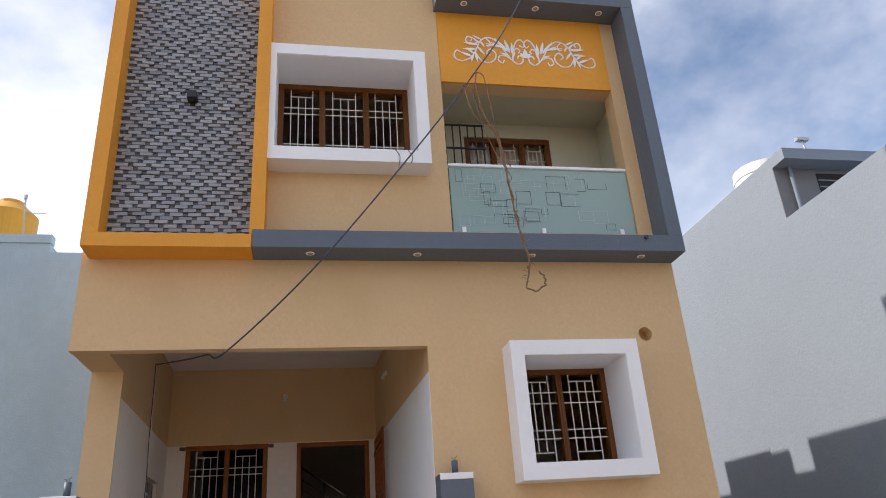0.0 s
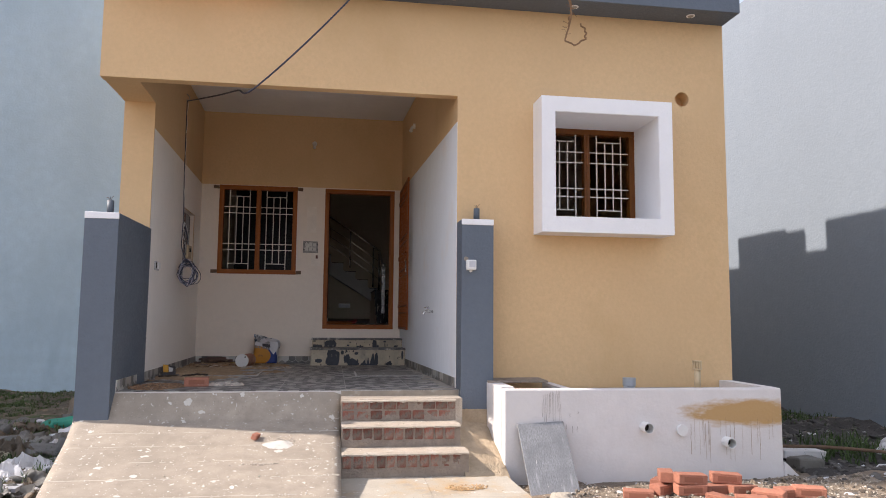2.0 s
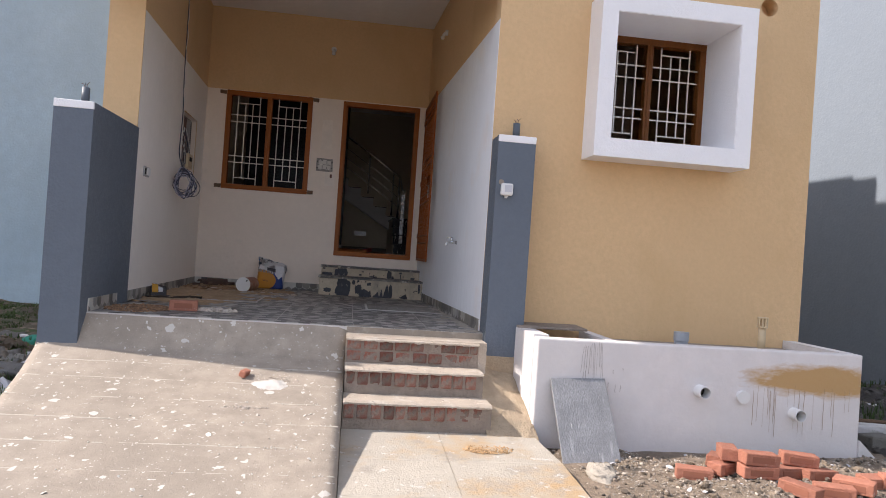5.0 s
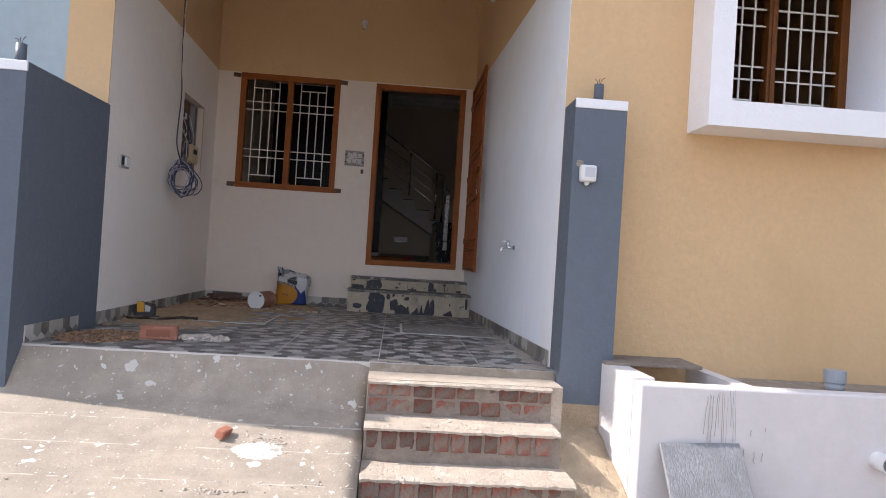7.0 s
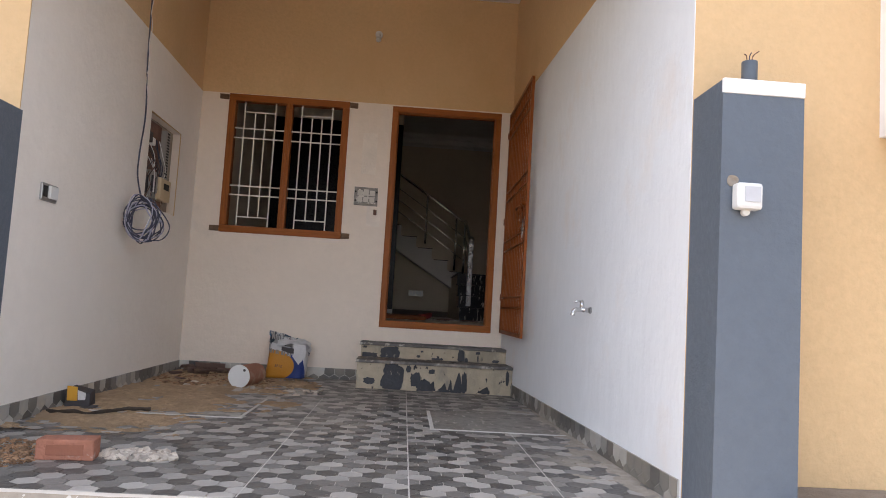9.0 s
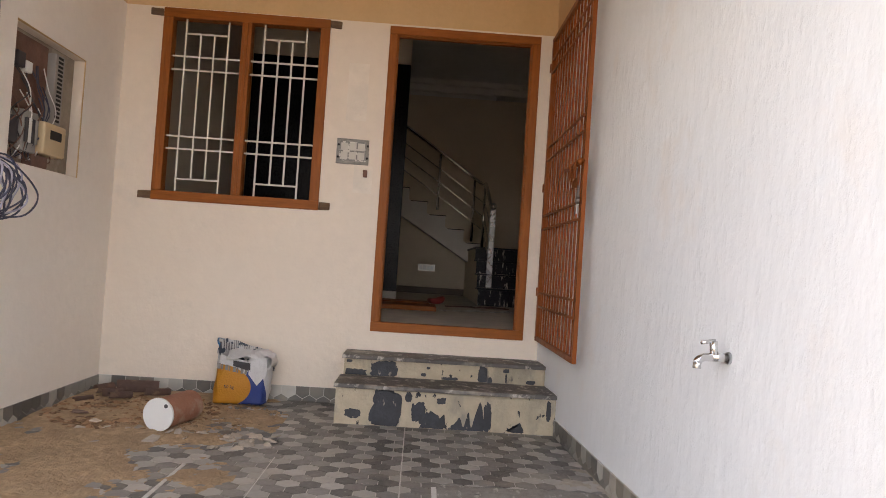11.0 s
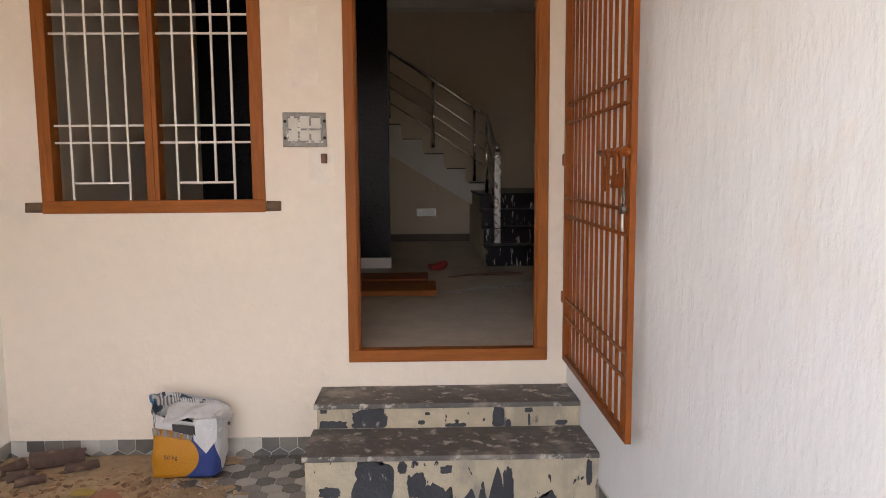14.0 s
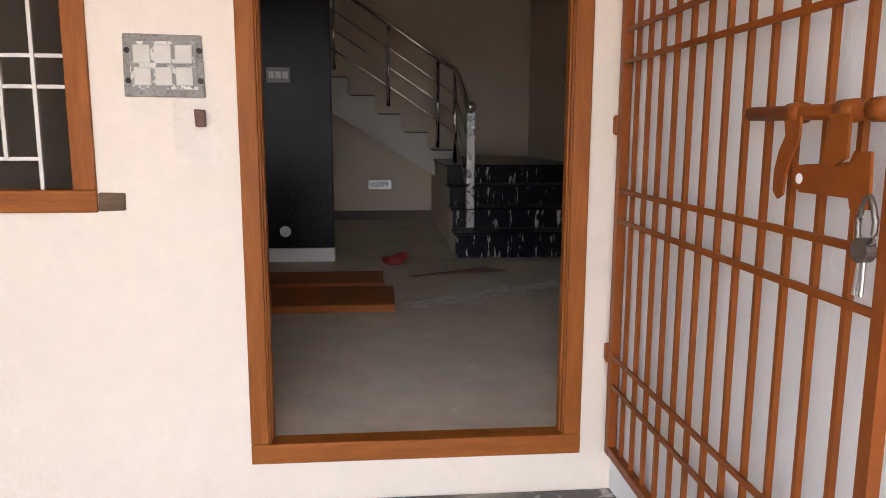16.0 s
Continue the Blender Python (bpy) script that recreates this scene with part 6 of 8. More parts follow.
def rope():
    r = thing("coir_rope", (2.3, 6.75, 4.2), "frayed brown coir rope with a loop tied to the cable", "rope")
    fray = lambda pts, k: [(x + 0.012 * math.sin(9.1 * (i + f) + k), y, z) for i, (p, q) in enumerate(zip(pts, pts[1:])) for f in (0, 0.33, 0.66) for x, y, z in [Vector(p).lerp(Vector(q), f)]] + [pts[-1]]
    main = [(2.06, 6.76, 6.84), (2.03, 6.75, 6.62), (2.07, 6.75, 6.35), (2.13, 6.75, 6.17), (2.23, 6.75, 6.0), (2.28, 6.75, 5.58), (2.33, 6.75, 5.10), (2.375, 6.75, 4.78), (2.42, 6.75, 4.52), (2.39, 6.75, 4.36), (2.352, 6.75, 4.22), (2.45, 6.75, 4.18), (2.555, 6.75, 4.25), (2.56, 6.75, 4.33), (2.51, 6.75, 4.40)]
    part("strand", tube(fray(main, 0), 0.0085, 7, 5), ROPE, r)
    part("strand", tube([(x + 0.012 * math.sin(7 * i), y - 0.008, z + 0.012 * math.cos(5 * i)) for i, (x, y, z) in enumerate(main[:10])], 0.008, 7, 5), ROPE, r)
    part("strand", tube([(2.06, 6.755, 6.85), (2.14, 6.75, 6.80), (2.17, 6.75, 6.55), (2.20, 6.75, 6.28), (2.21, 6.75, 6.05), (2.27, 6.75, 5.7)], 0.0065, 6, 5), ROPE, r)
    part("strand", tube([(1.90, 6.765, 6.67), (1.93, 6.75, 6.45), (1.99, 6.75, 6.25), (2.06, 6.75, 6.17), (2.18, 6.75, 6.1), (2.25, 6.75, 5.9), (2.30, 6.75, 5.7), (2.34, 6.75, 5.62)], 0.0065, 6, 5), ROPE, r)
    part("tail", tube([(1.90, 6.765, 6.67), (1.98, 6.75, 6.62), (2.02, 6.75, 6.4), (2.08, 6.75, 6.1), (2.2, 6.75, 5.75), (2.33, 6.75, 5.5), (2.30, 6.75, 5.42)], 0.004, 6, 5), ROPE, r)
    for p in ((2.06, 6.757, 6.85), (2.22, 6.75, 6.03), (2.40, 6.75, 4.44)):
        bm = bmesh.new()
        bmesh.ops.create_icosphere(bm, subdivisions=2, radius=0.019, matrix=Matrix.Translation(p))
        part("knot", jitter(bm, 0.008, 60), ROPE, r)
    rnd = random.Random(3)
    for i in range(26):
        p = Vector(main[rnd.randrange(4, 11)]).lerp(Vector(main[rnd.randrange(4, 11)]), 0.1)
        p.x += rnd.uniform(-0.01, 0.01)
        part("fibre", tube([p, p + Vector((rnd.uniform(-0.03, 0.03), -0.01, rnd.uniform(-0.02, 0.03))), p + Vector((rnd.uniform(-0.06, 0.06), -0.015, rnd.uniform(-0.05, 0.02)))], 0.0022, 5, 3), ROPE, r)


rope()
for x, y, z, dx, dy in ((-0.115, BACK - 0.001, 4.21, 0, -1), (RW(10.07) - 0.001, 10.07, 4.22, -1, 0)):
    b = thing("bulb_holder", (x, y, z), "white bulb holder with a small bare bulb", "lamp", "porch bulb holders")
    part("base", rod(bmesh.new(), (x, y, z), (x + dx * 0.03, y + dy * 0.03, z), 0.035, 18), PLASTIC, b)
    part("socket", rod(bmesh.new(), (x + dx * 0.03, y + dy * 0.03, z - 0.005), (x + dx * 0.055, y + dy * 0.055, z - 0.045), 0.02, 14), PLASTIC, b)
    bm = bmesh.new()
    bmesh.ops.create_uvsphere(bm, u_segments=14, v_segments=10, radius=0.026, matrix=Matrix.Translation((x + dx * 0.06, y + dy * 0.06, z - 0.065)))
    part("bulb", bm, LAMPGLASS, b, smooth=True)


def tap():
    x, y, z = RW(8.56) - 0.004, 8.565, 1.64
    t = thing("water_tap", (x, y, z - 0.03), "chrome water tap on the rough white wall", "tap")
    part("flange", rod(bmesh.new(), (x, y, z), (x - 0.008, y, z), 0.019, 18), STEEL, t)
    part("body", rod(bmesh.new(), (x - 0.008, y, z), (x - 0.06, y - 0.006, z + 0.002), 0.014, 16), CHROME, t, smooth=True)
    part("spout", tube([(x - 0.05, y - 0.005, z), (x - 0.085, y - 0.012, z), (x - 0.105, y - 0.016, z - 0.012), (x - 0.108, y - 0.017, z - 0.034)], 0.0125, 12), CHROME, t, smooth=True)
    part("stem", rod(bmesh.new(), (x - 0.05, y - 0.005, z), (x - 0.056, y - 0.006, z + 0.05), 0.012, 12), CHROME, t, smooth=True)
    part("handle", rod(bmesh.new(), (x - 0.05, y, z + 0.052), (x - 0.098, y - 0.02, z + 0.045), 0.006, 10), CHROME, t, smooth=True)


tap()


# ---- things on the porch floor ----
def stripes():
    m, n, l, p = shader("striped_sack_print")
    co = n.new("ShaderNodeTexCoord").outputs["Object"]
    w = n.new("ShaderNodeTexWave")
    w.inputs["Scale"].default_value, w.inputs["Distortion"].default_value = 24, 2.5
    l.new(co, w.inputs["Vector"])
    c = mix(n, l, ramp(n, l, noise_node(n, l, co, 9, 3), 0.46, 0.54), (0.56, 0.55, 0.55), ramp(n, l, w.outputs[0], 0.42, 0.55, (0.15, 0.14, 0.14, 1), (0.56, 0.54, 0.52, 1)))
    c = mix(n, l, ramp(n, l, noise_node(n, l, co, 15, 2), 0.54, 0.57), c, (0.03, 0.045, 0.07))
    c = mix(n, l, ramp(n, l, noise_node(n, l, co, 8, 2), 0.62, 0.66), c, (0.03, 0.16, 0.34))
    l.new(c, p.inputs["Base Color"])
    p.inputs["Roughness"].default_value = 0.5
    return m


ZEBRA = stripes()


def bag_print():
    """Printed sack: an orange-yellow field rounded off by blue, white above."""
    m = surface("printed_sack", (0.66, 0.65, 0.66), 0.5, grain=0.08, gscale=40, stain=0.15, sscale=8, bump=0.3, bscale=90)
    n, l = m.node_tree.nodes, m.node_tree.links
    tc = n.new("ShaderNodeTexCoord")

    def disc(cx, cz, rx, rz):
        mp = n.new("ShaderNodeMapping")
        mp.inputs["Location"].default_value = (-cx / rx, 0, -cz / rz)
        mp.inputs["Scale"].default_value = (1 / rx, 0, 1 / rz)
        l.new(tc.outputs["Generated"], mp.inputs["Vector"])
        d = n.new("ShaderNodeVectorMath")
        d.operation = "LENGTH"
        l.new(mp.outputs[0], d.inputs[0])
        return ramp(n, l, d.outputs["Value"], 0.985, 1.0, (1, 1, 1, 1), (0, 0, 0, 1))
    p = next(q for q in n if q.type == "BSDF_PRINCIPLED")
    c = p.inputs["Base Color"].links[0].from_socket
    c = mix(n, l, disc(0.75, 0.05, 0.22, 0.62), c, (0.02, 0.045, 0.20))
    c = mix(n, l, disc(0.52, 0.0, 0.44, 0.34), c, (0.02, 0.045, 0.20))
    c = mix(n, l, disc(0.12, 0.30, 0.60, 0.37), c, (0.52, 0.215, 0.014))
    l.new(c, p.inputs["Base Color"])
    return m


def putty_bag():
    x0, x1, y0, y1, z0, h = -0.905, -0.565, 11.03, 11.26, FLOOR + 0.012, 0.31
    cx, cy = (x0 + x1) / 2, (y0 + y1) / 2
    b = thing("putty_bag", (cx, cy, FLOOR), "half-empty yellow, blue and white putty bag with crumpled open top", "bag")
    bm = bmesh.new()
    k, n = 48, 14
    rings = []
    for j in range(n + 1):
        f = j / n
        rings.append([])
        for i in range(k):
            a = 2 * math.pi * i / k
            c, s = math.cos(a), math.sin(a)
            ex = 0.35
            px = (x1 - x0) / 2 * math.copysign(abs(c) ** ex, c) * (1 - 0.06 * f + 0.05 * math.sin(math.pi * f))
            py = (y1 - y0) / 2 * math.copysign(abs(s) ** 0.55, s) * (1 - 0.25 * f + 0.15 * math.sin(math.pi * f))
            p = Vector((cx + px + 0.022 * f, cy + py, z0 + h * f * (0.90 + 0.25 * max(0.0, s) - 0.10 * px / 0.17)))
            rings[-1].append(bm.verts.new(p + noise.noise_vector(p * 13) * 0.011))
    for a, c in zip(rings, rings[1:]):
        for i in range(k):
            bm.faces.new((a[i], a[(i + 1) % k], c[(i + 1) % k], c[i]))
    bm.faces.new(rings[0][::-1])
    part("sack", bm, bag_print(), b, "printed yellow and blue sack", True)

    def sheet(nu, nv, at, wrinkle):
        """A thin crumpled sheet: at(u, v) gives its place, u and v from 0 to 1."""
        bm = bmesh.new()
        bmesh.ops.create_grid(bm, x_segments=nu, y_segments=nv, size=0.5)
        for v in bm.verts:
            p = at(v.co.x + 0.5, v.co.y + 0.5)
            v.co = p + noise.noise_vector(p * 21) * wrinkle + noise.noise_vector(p * 55) * wrinkle * 0.4
        bmesh.ops.solidify(bm, geom=bm.faces[:], thickness=0.002)
        return bm

    def back_at(u, v):
        top = 0.410 - 0.085 * u - 0.05 * max(0.0, u - 0.75) * 4
        curl = max(0.0, 0.25 - u) * 4
        return Vector((x0 + 0.012 + 0.355 * u, y1 - 0.035 - 0.05 * v - 0.11 * curl * curl, z0 + 0.20 + (top - 0.20) * v - 0.03 * curl * (1 - v)))

    def fold_at(u, v):
        sag = 0.055 * v * v * (0.4 + u) + 0.02 * math.cos(5 * u)
        return Vector((x0 + 0.085 + 0.285 * u, y1 - 0.07 - 0.165 * v, z0 + 0.345 - 0.035 * u - sag + 0.014 * math.sin(9 * u + 4 * v)))

    def curl_at(u, v):
        an = -0.6 + 3.3 * v
        return Vector((x1 + 0.002 + 0.034 * math.sin(an), y0 + 0.005 + 0.20 * u, z0 + 0.282 + 0.036 * math.cos(an) - 0.02 * u))
    part("crumpled_top", sheet(34, 16, back_at, 0.010), ZEBRA, b, "crumpled striped back of the sack's mouth", True)
    part("fold", sheet(28, 16, fold_at, 0.011), SACK, b, "white fold of the sack's mouth", True)
    part("curl", sheet(12, 14, curl_at, 0.008), SACK, b, "rolled white edge of the sack", True)
    part("flap", jitter(prism([(cx - 0.03, y0 - 0.016), (cx + 0.075, y0 - 0.016), (cx + 0.075, y0 - 0.012), (cx - 0.03, y0 - 0.012)], [z0 + 0.248, z0 + 0.212, z0 + 0.212, z0 + 0.248], [z0 + 0.278, z0 + 0.268, z0 + 0.268, z0 + 0.278]), 0.007, 14), INK, b, "dark printed flap")
    part("flap", jitter(prism([(cx + 0.065, y0 - 0.014), (cx + 0.118, y0 - 0.012), (cx + 0.178, y0 - 0.006), (cx + 0.178, y0 + 0.004), (cx + 0.118, y0 - 0.002), (cx + 0.065, y0 - 0.004)], [z0 + 0.20, z0 + 0.125, z0 + 0.20, z0 + 0.20, z0 + 0.125, z0 + 0.20], z0 + 0.30), 0.008, 18), SACK, b, "white sack flap")
    grey = surface("grey_print", (0.24, 0.225, 0.21), 0.6, bump=0)
    for i, wide in enumerate((0.019, 0.011, 0.020, 0.006, 0.020, 0.009, 0.018, 0.016)):
        x = x0 + 0.034 + 0.025 * i
        part("print_bar", jitter(boxes((x, x + wide, y0 - 0.006, y0 - 0.003, z0 + 0.222 - 0.004 * i, z0 + 0.257 - 0.004 * i)), 0.003, 20), grey, b)
    txt = bpy.data.curves.new("weight_mark", "FONT")
    txt.body, txt.size, txt.extrude = "50 kg", 0.030, 0.0008
    txt.materials.append(INK)
    o = new("weight_mark", txt)
    o.parent = b
    o.matrix_basis = Matrix.Translation(Vector((x0 + 0.085, y0 - 0.010, z0 + 0.10)) - b.location) @ Matrix.Rotation(radians(90), 4, "X")


putty_bag()
pt_ = thing("paint_tube", (-0.87, 10.42, FLOOR), "dusty terracotta cardboard tube with a white end cap", "tube")
a, b = Vector((-0.955, 10.26, FLOOR + 0.092)), Vector((-0.885, 10.55, FLOOR + 0.092))
part("body", jitter(rod(bmesh.new(), a, b, 0.085, 28), 0.003, 12), TERRACOTTA, pt_, smooth=False)
d = (b - a).normalized()
part("end_cap", rod(bmesh.new(), a - d * 0.012, a - d * 0.0005, 0.089, 28), PLASTIC, pt_, "white end cap")
n_ = d.cross(Vector((0, 0, 1))).normalized()
q = a - d * 0.0125 + n_ * 0.045 + Vector((0, 0, 0.05))
part("spout_hole", rod(bmesh.new(), q, q - d * 0.002, 0.011, 10), INK, pt_)


def loose_brick(x, y, z, yaw, tilt=0, roll=0, label="loose red clay brick", group="loose bricks", material=None, size=(0.225, 0.108, 0.075)):
    l, w, h = size
    key = "loose_brick_%.2f" % l
    b = thing("brick", (x, y, z), label, "brick", group)
    body = jitter(boxes((-l / 2, l / 2, -w / 2, w / 2, 0, h), bevel=0.006), 0.004, 17, x * 3 + y)
    o = new("body", mesh_of("body", body, material or LOOSE_BRICK))
    o.parent = b
    frog = new("frog_mark", mesh_of("frog_mark", boxes((-l * 0.32, l * 0.32, -w / 2 - 0.002, -w / 2 + 0.001, h * 0.25, h * 0.75), bevel=0.001), surface("brick_frog", (0.31, 0.12, 0.075), 0.95) if "brick_frog" not in bpy.data.materials else bpy.data.materials["brick_frog"]))
    frog.parent = b
    b.rotation_euler = (radians(roll), radians(tilt), radians(yaw))
    return b


loose_brick(-1.065, 7.64, FLOOR, 8, label="dusty red brick lying on the porch tiles", group="", size=(0.225, 0.105, 0.085))


def scatter(name, label, category, n, spot_fn, size, material, seed, flat=0.6, sub=1):
    """Many small broken bits in one mesh."""
    rnd = random.Random(seed)
    bm = bmesh.new()
    tmpl = bmesh.new()
    bmesh.ops.create_icosphere(tmpl, subdivisions=sub, radius=1.0)
    tv = [v.co.copy() for v in tmpl.verts]
    tf = [[v.index for v in f.verts] for f in tmpl.faces]
    tmpl.free()
    verts, faces = [], []
    for i in range(n):
        x, y, z = spot_fn(rnd)
        s = size * rnd.uniform(0.4, 1.6)
        rot = Euler((rnd.uniform(-0.5, 0.5), rnd.uniform(-0.5, 0.5), rnd.uniform(0, 6.28))).to_matrix()
        sc = Vector((s * rnd.uniform(0.7, 1.5), s * rnd.uniform(0.5, 1.1), s * flat * rnd.uniform(0.5, 1.2)))
        base = len(verts)
        for v in tv:
            k = 1 + 0.45 * noise.noise(v * 1.7 + Vector((i * 3.1, seed, 0)))
            verts.append(rot @ Vector((v.x * sc.x, v.y * sc.y, v.z * sc.z)) * k + Vector((x, y, z + sc.z * 0.35)))
        faces += [[base + q for q in f] for f in tf]
    bm.free()
    me = bpy.data.meshes.new(name)
    me.from_pydata([tuple(v) for v in verts], [], faces)
    me.materials.append(material)
    ob = new(name, me)
    return tagged(ob, label, category, kind="stuff")


def blob_spot(cx, cy, rx, ry, z):
    def f(r):
        a, d = r.uniform(0, 6.283), math.sqrt(r.random())
        return cx + rx * d * math.cos(a), cy + ry * d * math.sin(a), (z(cx + rx * d * math.cos(a), cy + ry * d * math.sin(a)) if callable(z) else z)
    return f


SHELL = surface("pale_plaster_crumbs", (0.52, 0.45, 0.38), 0.9, grain=0.15, stain=0.2, sscale=20, bump=0.4, random_k=0.3, island=True)
CHIPS = surface("wood_chips", (0.30, 0.175, 0.10), 0.9, grain=0.2, stain=0.2, sscale=20, bump=0.3, random_k=0.5, island=True)
STRAW = surface("straw", (0.40, 0.28, 0.175), 0.9, grain=0.2, stain=0.2, sscale=20, bump=0.3, random_k=0.4, island=True)
scatter("plaster_crumbs", "heap of pale plaster crumbs on the porch tiles", "rubble", 260, blob_spot(-0.80, 7.72, 0.16, 0.08, FLOOR), 0.017, SHELL, 3, 0.8)
scatter("wood_chips", "brown wood chips and shavings swept on the porch tiles", "rubble", 1100, blob_spot(-1.42, 7.62, 0.26, 0.34, FLOOR), 0.0085, CHIPS, 4, 0.6)
scatter("wood_chips", "brown shavings and scraps along the porch wall", "rubble", 800, blob_spot(-1.25, 10.7, 0.48, 0.5, FLOOR + 0.008), 0.017, CHIPS, 9, 0.35)
scatter("straw_scraps", "pale straw and paper scraps in the dust by the wall", "rubble", 520, blob_spot(-1.0, 10.72, 0.62, 0.48, FLOOR + 0.006), 0.0095, STRAW, 23, 0.4)
scatter("plaster_scraps", "pale plaster scraps strewn on the porch floor", "rubble", 44, blob_spot(-0.85, 10.15, 0.6, 0.22, FLOOR), 0.034, SHELL, 12, 0.25)


def dust_sheet():
    bm = bmesh.new()
    xs, ys = [-1.74 + 0.02 * i for i in range(70)], [8.2 + 0.02 * i for i in range(157)]
    g = []
    for y in ys:
        g.append([])
        for x in xs:
            m = 1.0 - max(0.0, (x + 1.05) / 0.55) - max(0.0, (9.1 - y) / 0.9) * (0.35 + max(0, x + 1.4)) + (0.45 if y > 10.4 else 0) * (1 if x < -0.2 else 0)
            h = 0.016 * m + 0.018 * noise.noise(Vector((x * 3.3, y * 3.3, 0))) + 0.011 * noise.noise(Vector((x * 14, y * 14, 0))) + 0.006 * noise.noise(Vector((x * 42, y * 42, 0)))
            g[-1].append(bm.verts.new((x, y, FLOOR - 0.006 + max(-0.01, min(0.024, h)))))
    for a, b in zip(g, g[1:]):
        for i in range(len(xs) - 1):
            if max(v.co.z for v in (a[i], a[i + 1], b[i + 1], b[i])) > FLOOR - 0.001:
                bm.faces.new((a[i], a[i + 1], b[i + 1], b[i]))
    bmesh.ops.delete(bm, geom=[v for v in bm.verts if not v.link_faces], context="VERTS")
    return bm


tagged(solo("sand_dust", dust_sheet(), DUST, "thin drift of sand and dust on the porch tiles", "sand", smooth=True), kind="stuff")


def pale_drift():
    """Thin pale dust trodden over the tiles near the front edge and along the plastered wall."""
    bm = bmesh.new()
    xs, ys = [0.30 + 0.03 * i for i in range(37)], [7.165 + 0.03 * i for i in range(95)]
    g = []
    for y in ys:
        g.append([])
        for x in xs:
            near_wall = 1 - (RW(y) - 0.02 - x) / (0.16 + 0.12 * max(0.0, 1 - (y - 7.16) / 1.2))
            near_edge = 1 - (y - 7.16) / (0.12 + 0.16 * max(0.0, (x - 0.4) / 0.8))
            m = max(near_wall, near_edge) - 0.35
            h = 0.006 * m + 0.007 * noise.noise(Vector((x * 6, y * 6, 3))) + 0.004 * noise.noise(Vector((x * 25, y * 25, 1)))
            g[-1].append(bm.verts.new((min(x, RW(y) - 0.015), y, FLOOR - 0.001 + max(-0.006, min(0.004, h)))))
    for a, b in zip(g, g[1:]):
        for i in range(len(xs) - 1):
            if max(v.co.z for v in (a[i], a[i + 1], b[i + 1], b[i])) > FLOOR + 0.0005:
                bm.faces.new((a[i], a[i + 1], b[i + 1], b[i]))
    bmesh.ops.delete(bm, geom=[v for v in bm.verts if not v.link_faces], context="VERTS")
    return bm


tagged(solo("cement_dust", pale_drift(), surface("pale_cement_dust", (0.43, 0.385, 0.33), 0.95, grain=0.2, gscale=25, stain=0.2, sscale=4, bump=0.5, bscale=70), "pale cement dust trodden over the tiles", "dust", smooth=True), kind="stuff")
TIN = surface("rusty_mauve_tin", (0.23, 0.15, 0.125), 0.85, grain=0.3, stain=0.3, sscale=9, bump=0.3, spots=[((0.36, 0.25, 0.18), 14, 0.55, 0.7, None)])
rl = thing("rusty_scrap", (-1.5, 11.1, FLOOR), "rolled rusty tin scraps in the porch corner", "scrap")
for k, (x0, y0, x1, y1, r) in enumerate(((-1.63, 11.02, -1.57, 11.14, 0.034), (-1.50, 10.92, -1.385, 10.99, 0.026), (-1.34, 11.08, -1.21, 11.16, 0.027), (-1.54, 11.15, -1.30, 11.235, 0.038), (-1.57, 10.98, -1.47, 11.05, 0.02), (-1.66, 10.80, -1.60, 10.92, 0.014))):
    bm = bmesh.new()
    pts = []
    a0, b0 = Vector((x0, y0, FLOOR + r + 0.02)), Vector((x1, y1, FLOOR + r + 0.015))
    dd = (b0 - a0).normalized()
    u = dd.cross(Vector((0, 0, 1))).normalized()
    w = Vector((0, 0, 1))
    ra, rb = [], []
    for i in range(20):
        an = -0.9 + 3.9 * i / 19
        rr = r * (1 + 0.25 * math.sin(an * 2 + k))
        ra.append(bm.verts.new(a0 + rr * (math.cos(an) * u + math.sin(an) * w)))
        rb.append(bm.verts.new(b0 + rr * (math.cos(an) * u + math.sin(an) * w)))
    for i in range(19):
        bm.faces.new((ra[i], ra[i + 1], rb[i + 1], rb[i]))
    bmesh.ops.solidify(bm, geom=bm.faces[:], thickness=0.003)
    part("sheet", jitter(bm, 0.016, 14), TIN, rl)


def flat_scrap(name, x, y, size, seed, material, label, category):
    """A torn, slightly buckled sheet lying on the floor."""
    r = random.Random(seed)
    plan = [(x + size * r.uniform(0.7, 1.2) * math.cos(a), y + size * 0.6 * r.uniform(0.7, 1.2) * math.sin(a)) for a in (0, 0.9, 1.8, 2.7, 3.6, 4.5, 5.4)]
    base = [FLOOR + 0.022 + r.uniform(0, 0.012) for k in plan]
    solo(name, jitter(prism(plan, base, [z + 0.006 for z in base]), 0.008, 14), material, label, category, at=(x, y, FLOOR))


flat_scrap("yellow_scrap", -1.13, 10.84, 0.075, 3, surface("dusty_yellow", (0.46, 0.32, 0.08), 0.85, grain=0.25, stain=0.3, sscale=14, bump=0.3), "dusty yellow plastic scrap in the debris", "scrap")
flat_scrap("cardboard_scrap", -1.06, 10.72, 0.08, 5, STRAW, "torn piece of dusty cardboard on the floor", "scrap")
flat_scrap("cardboard_scrap", -1.48, 10.50, 0.06, 7, TIN, "small curled brown scrap on the dusty floor", "scrap")
flat_scrap("plaster_lump", -1.30, 10.30, 0.035, 11, SHELL, "flat pale lump of plaster on the dust", "rubble")
tp = thing("tape_roll", (-1.58, 8.95, FLOOR), "black and yellow tape tin lying against the skirting", "tape")
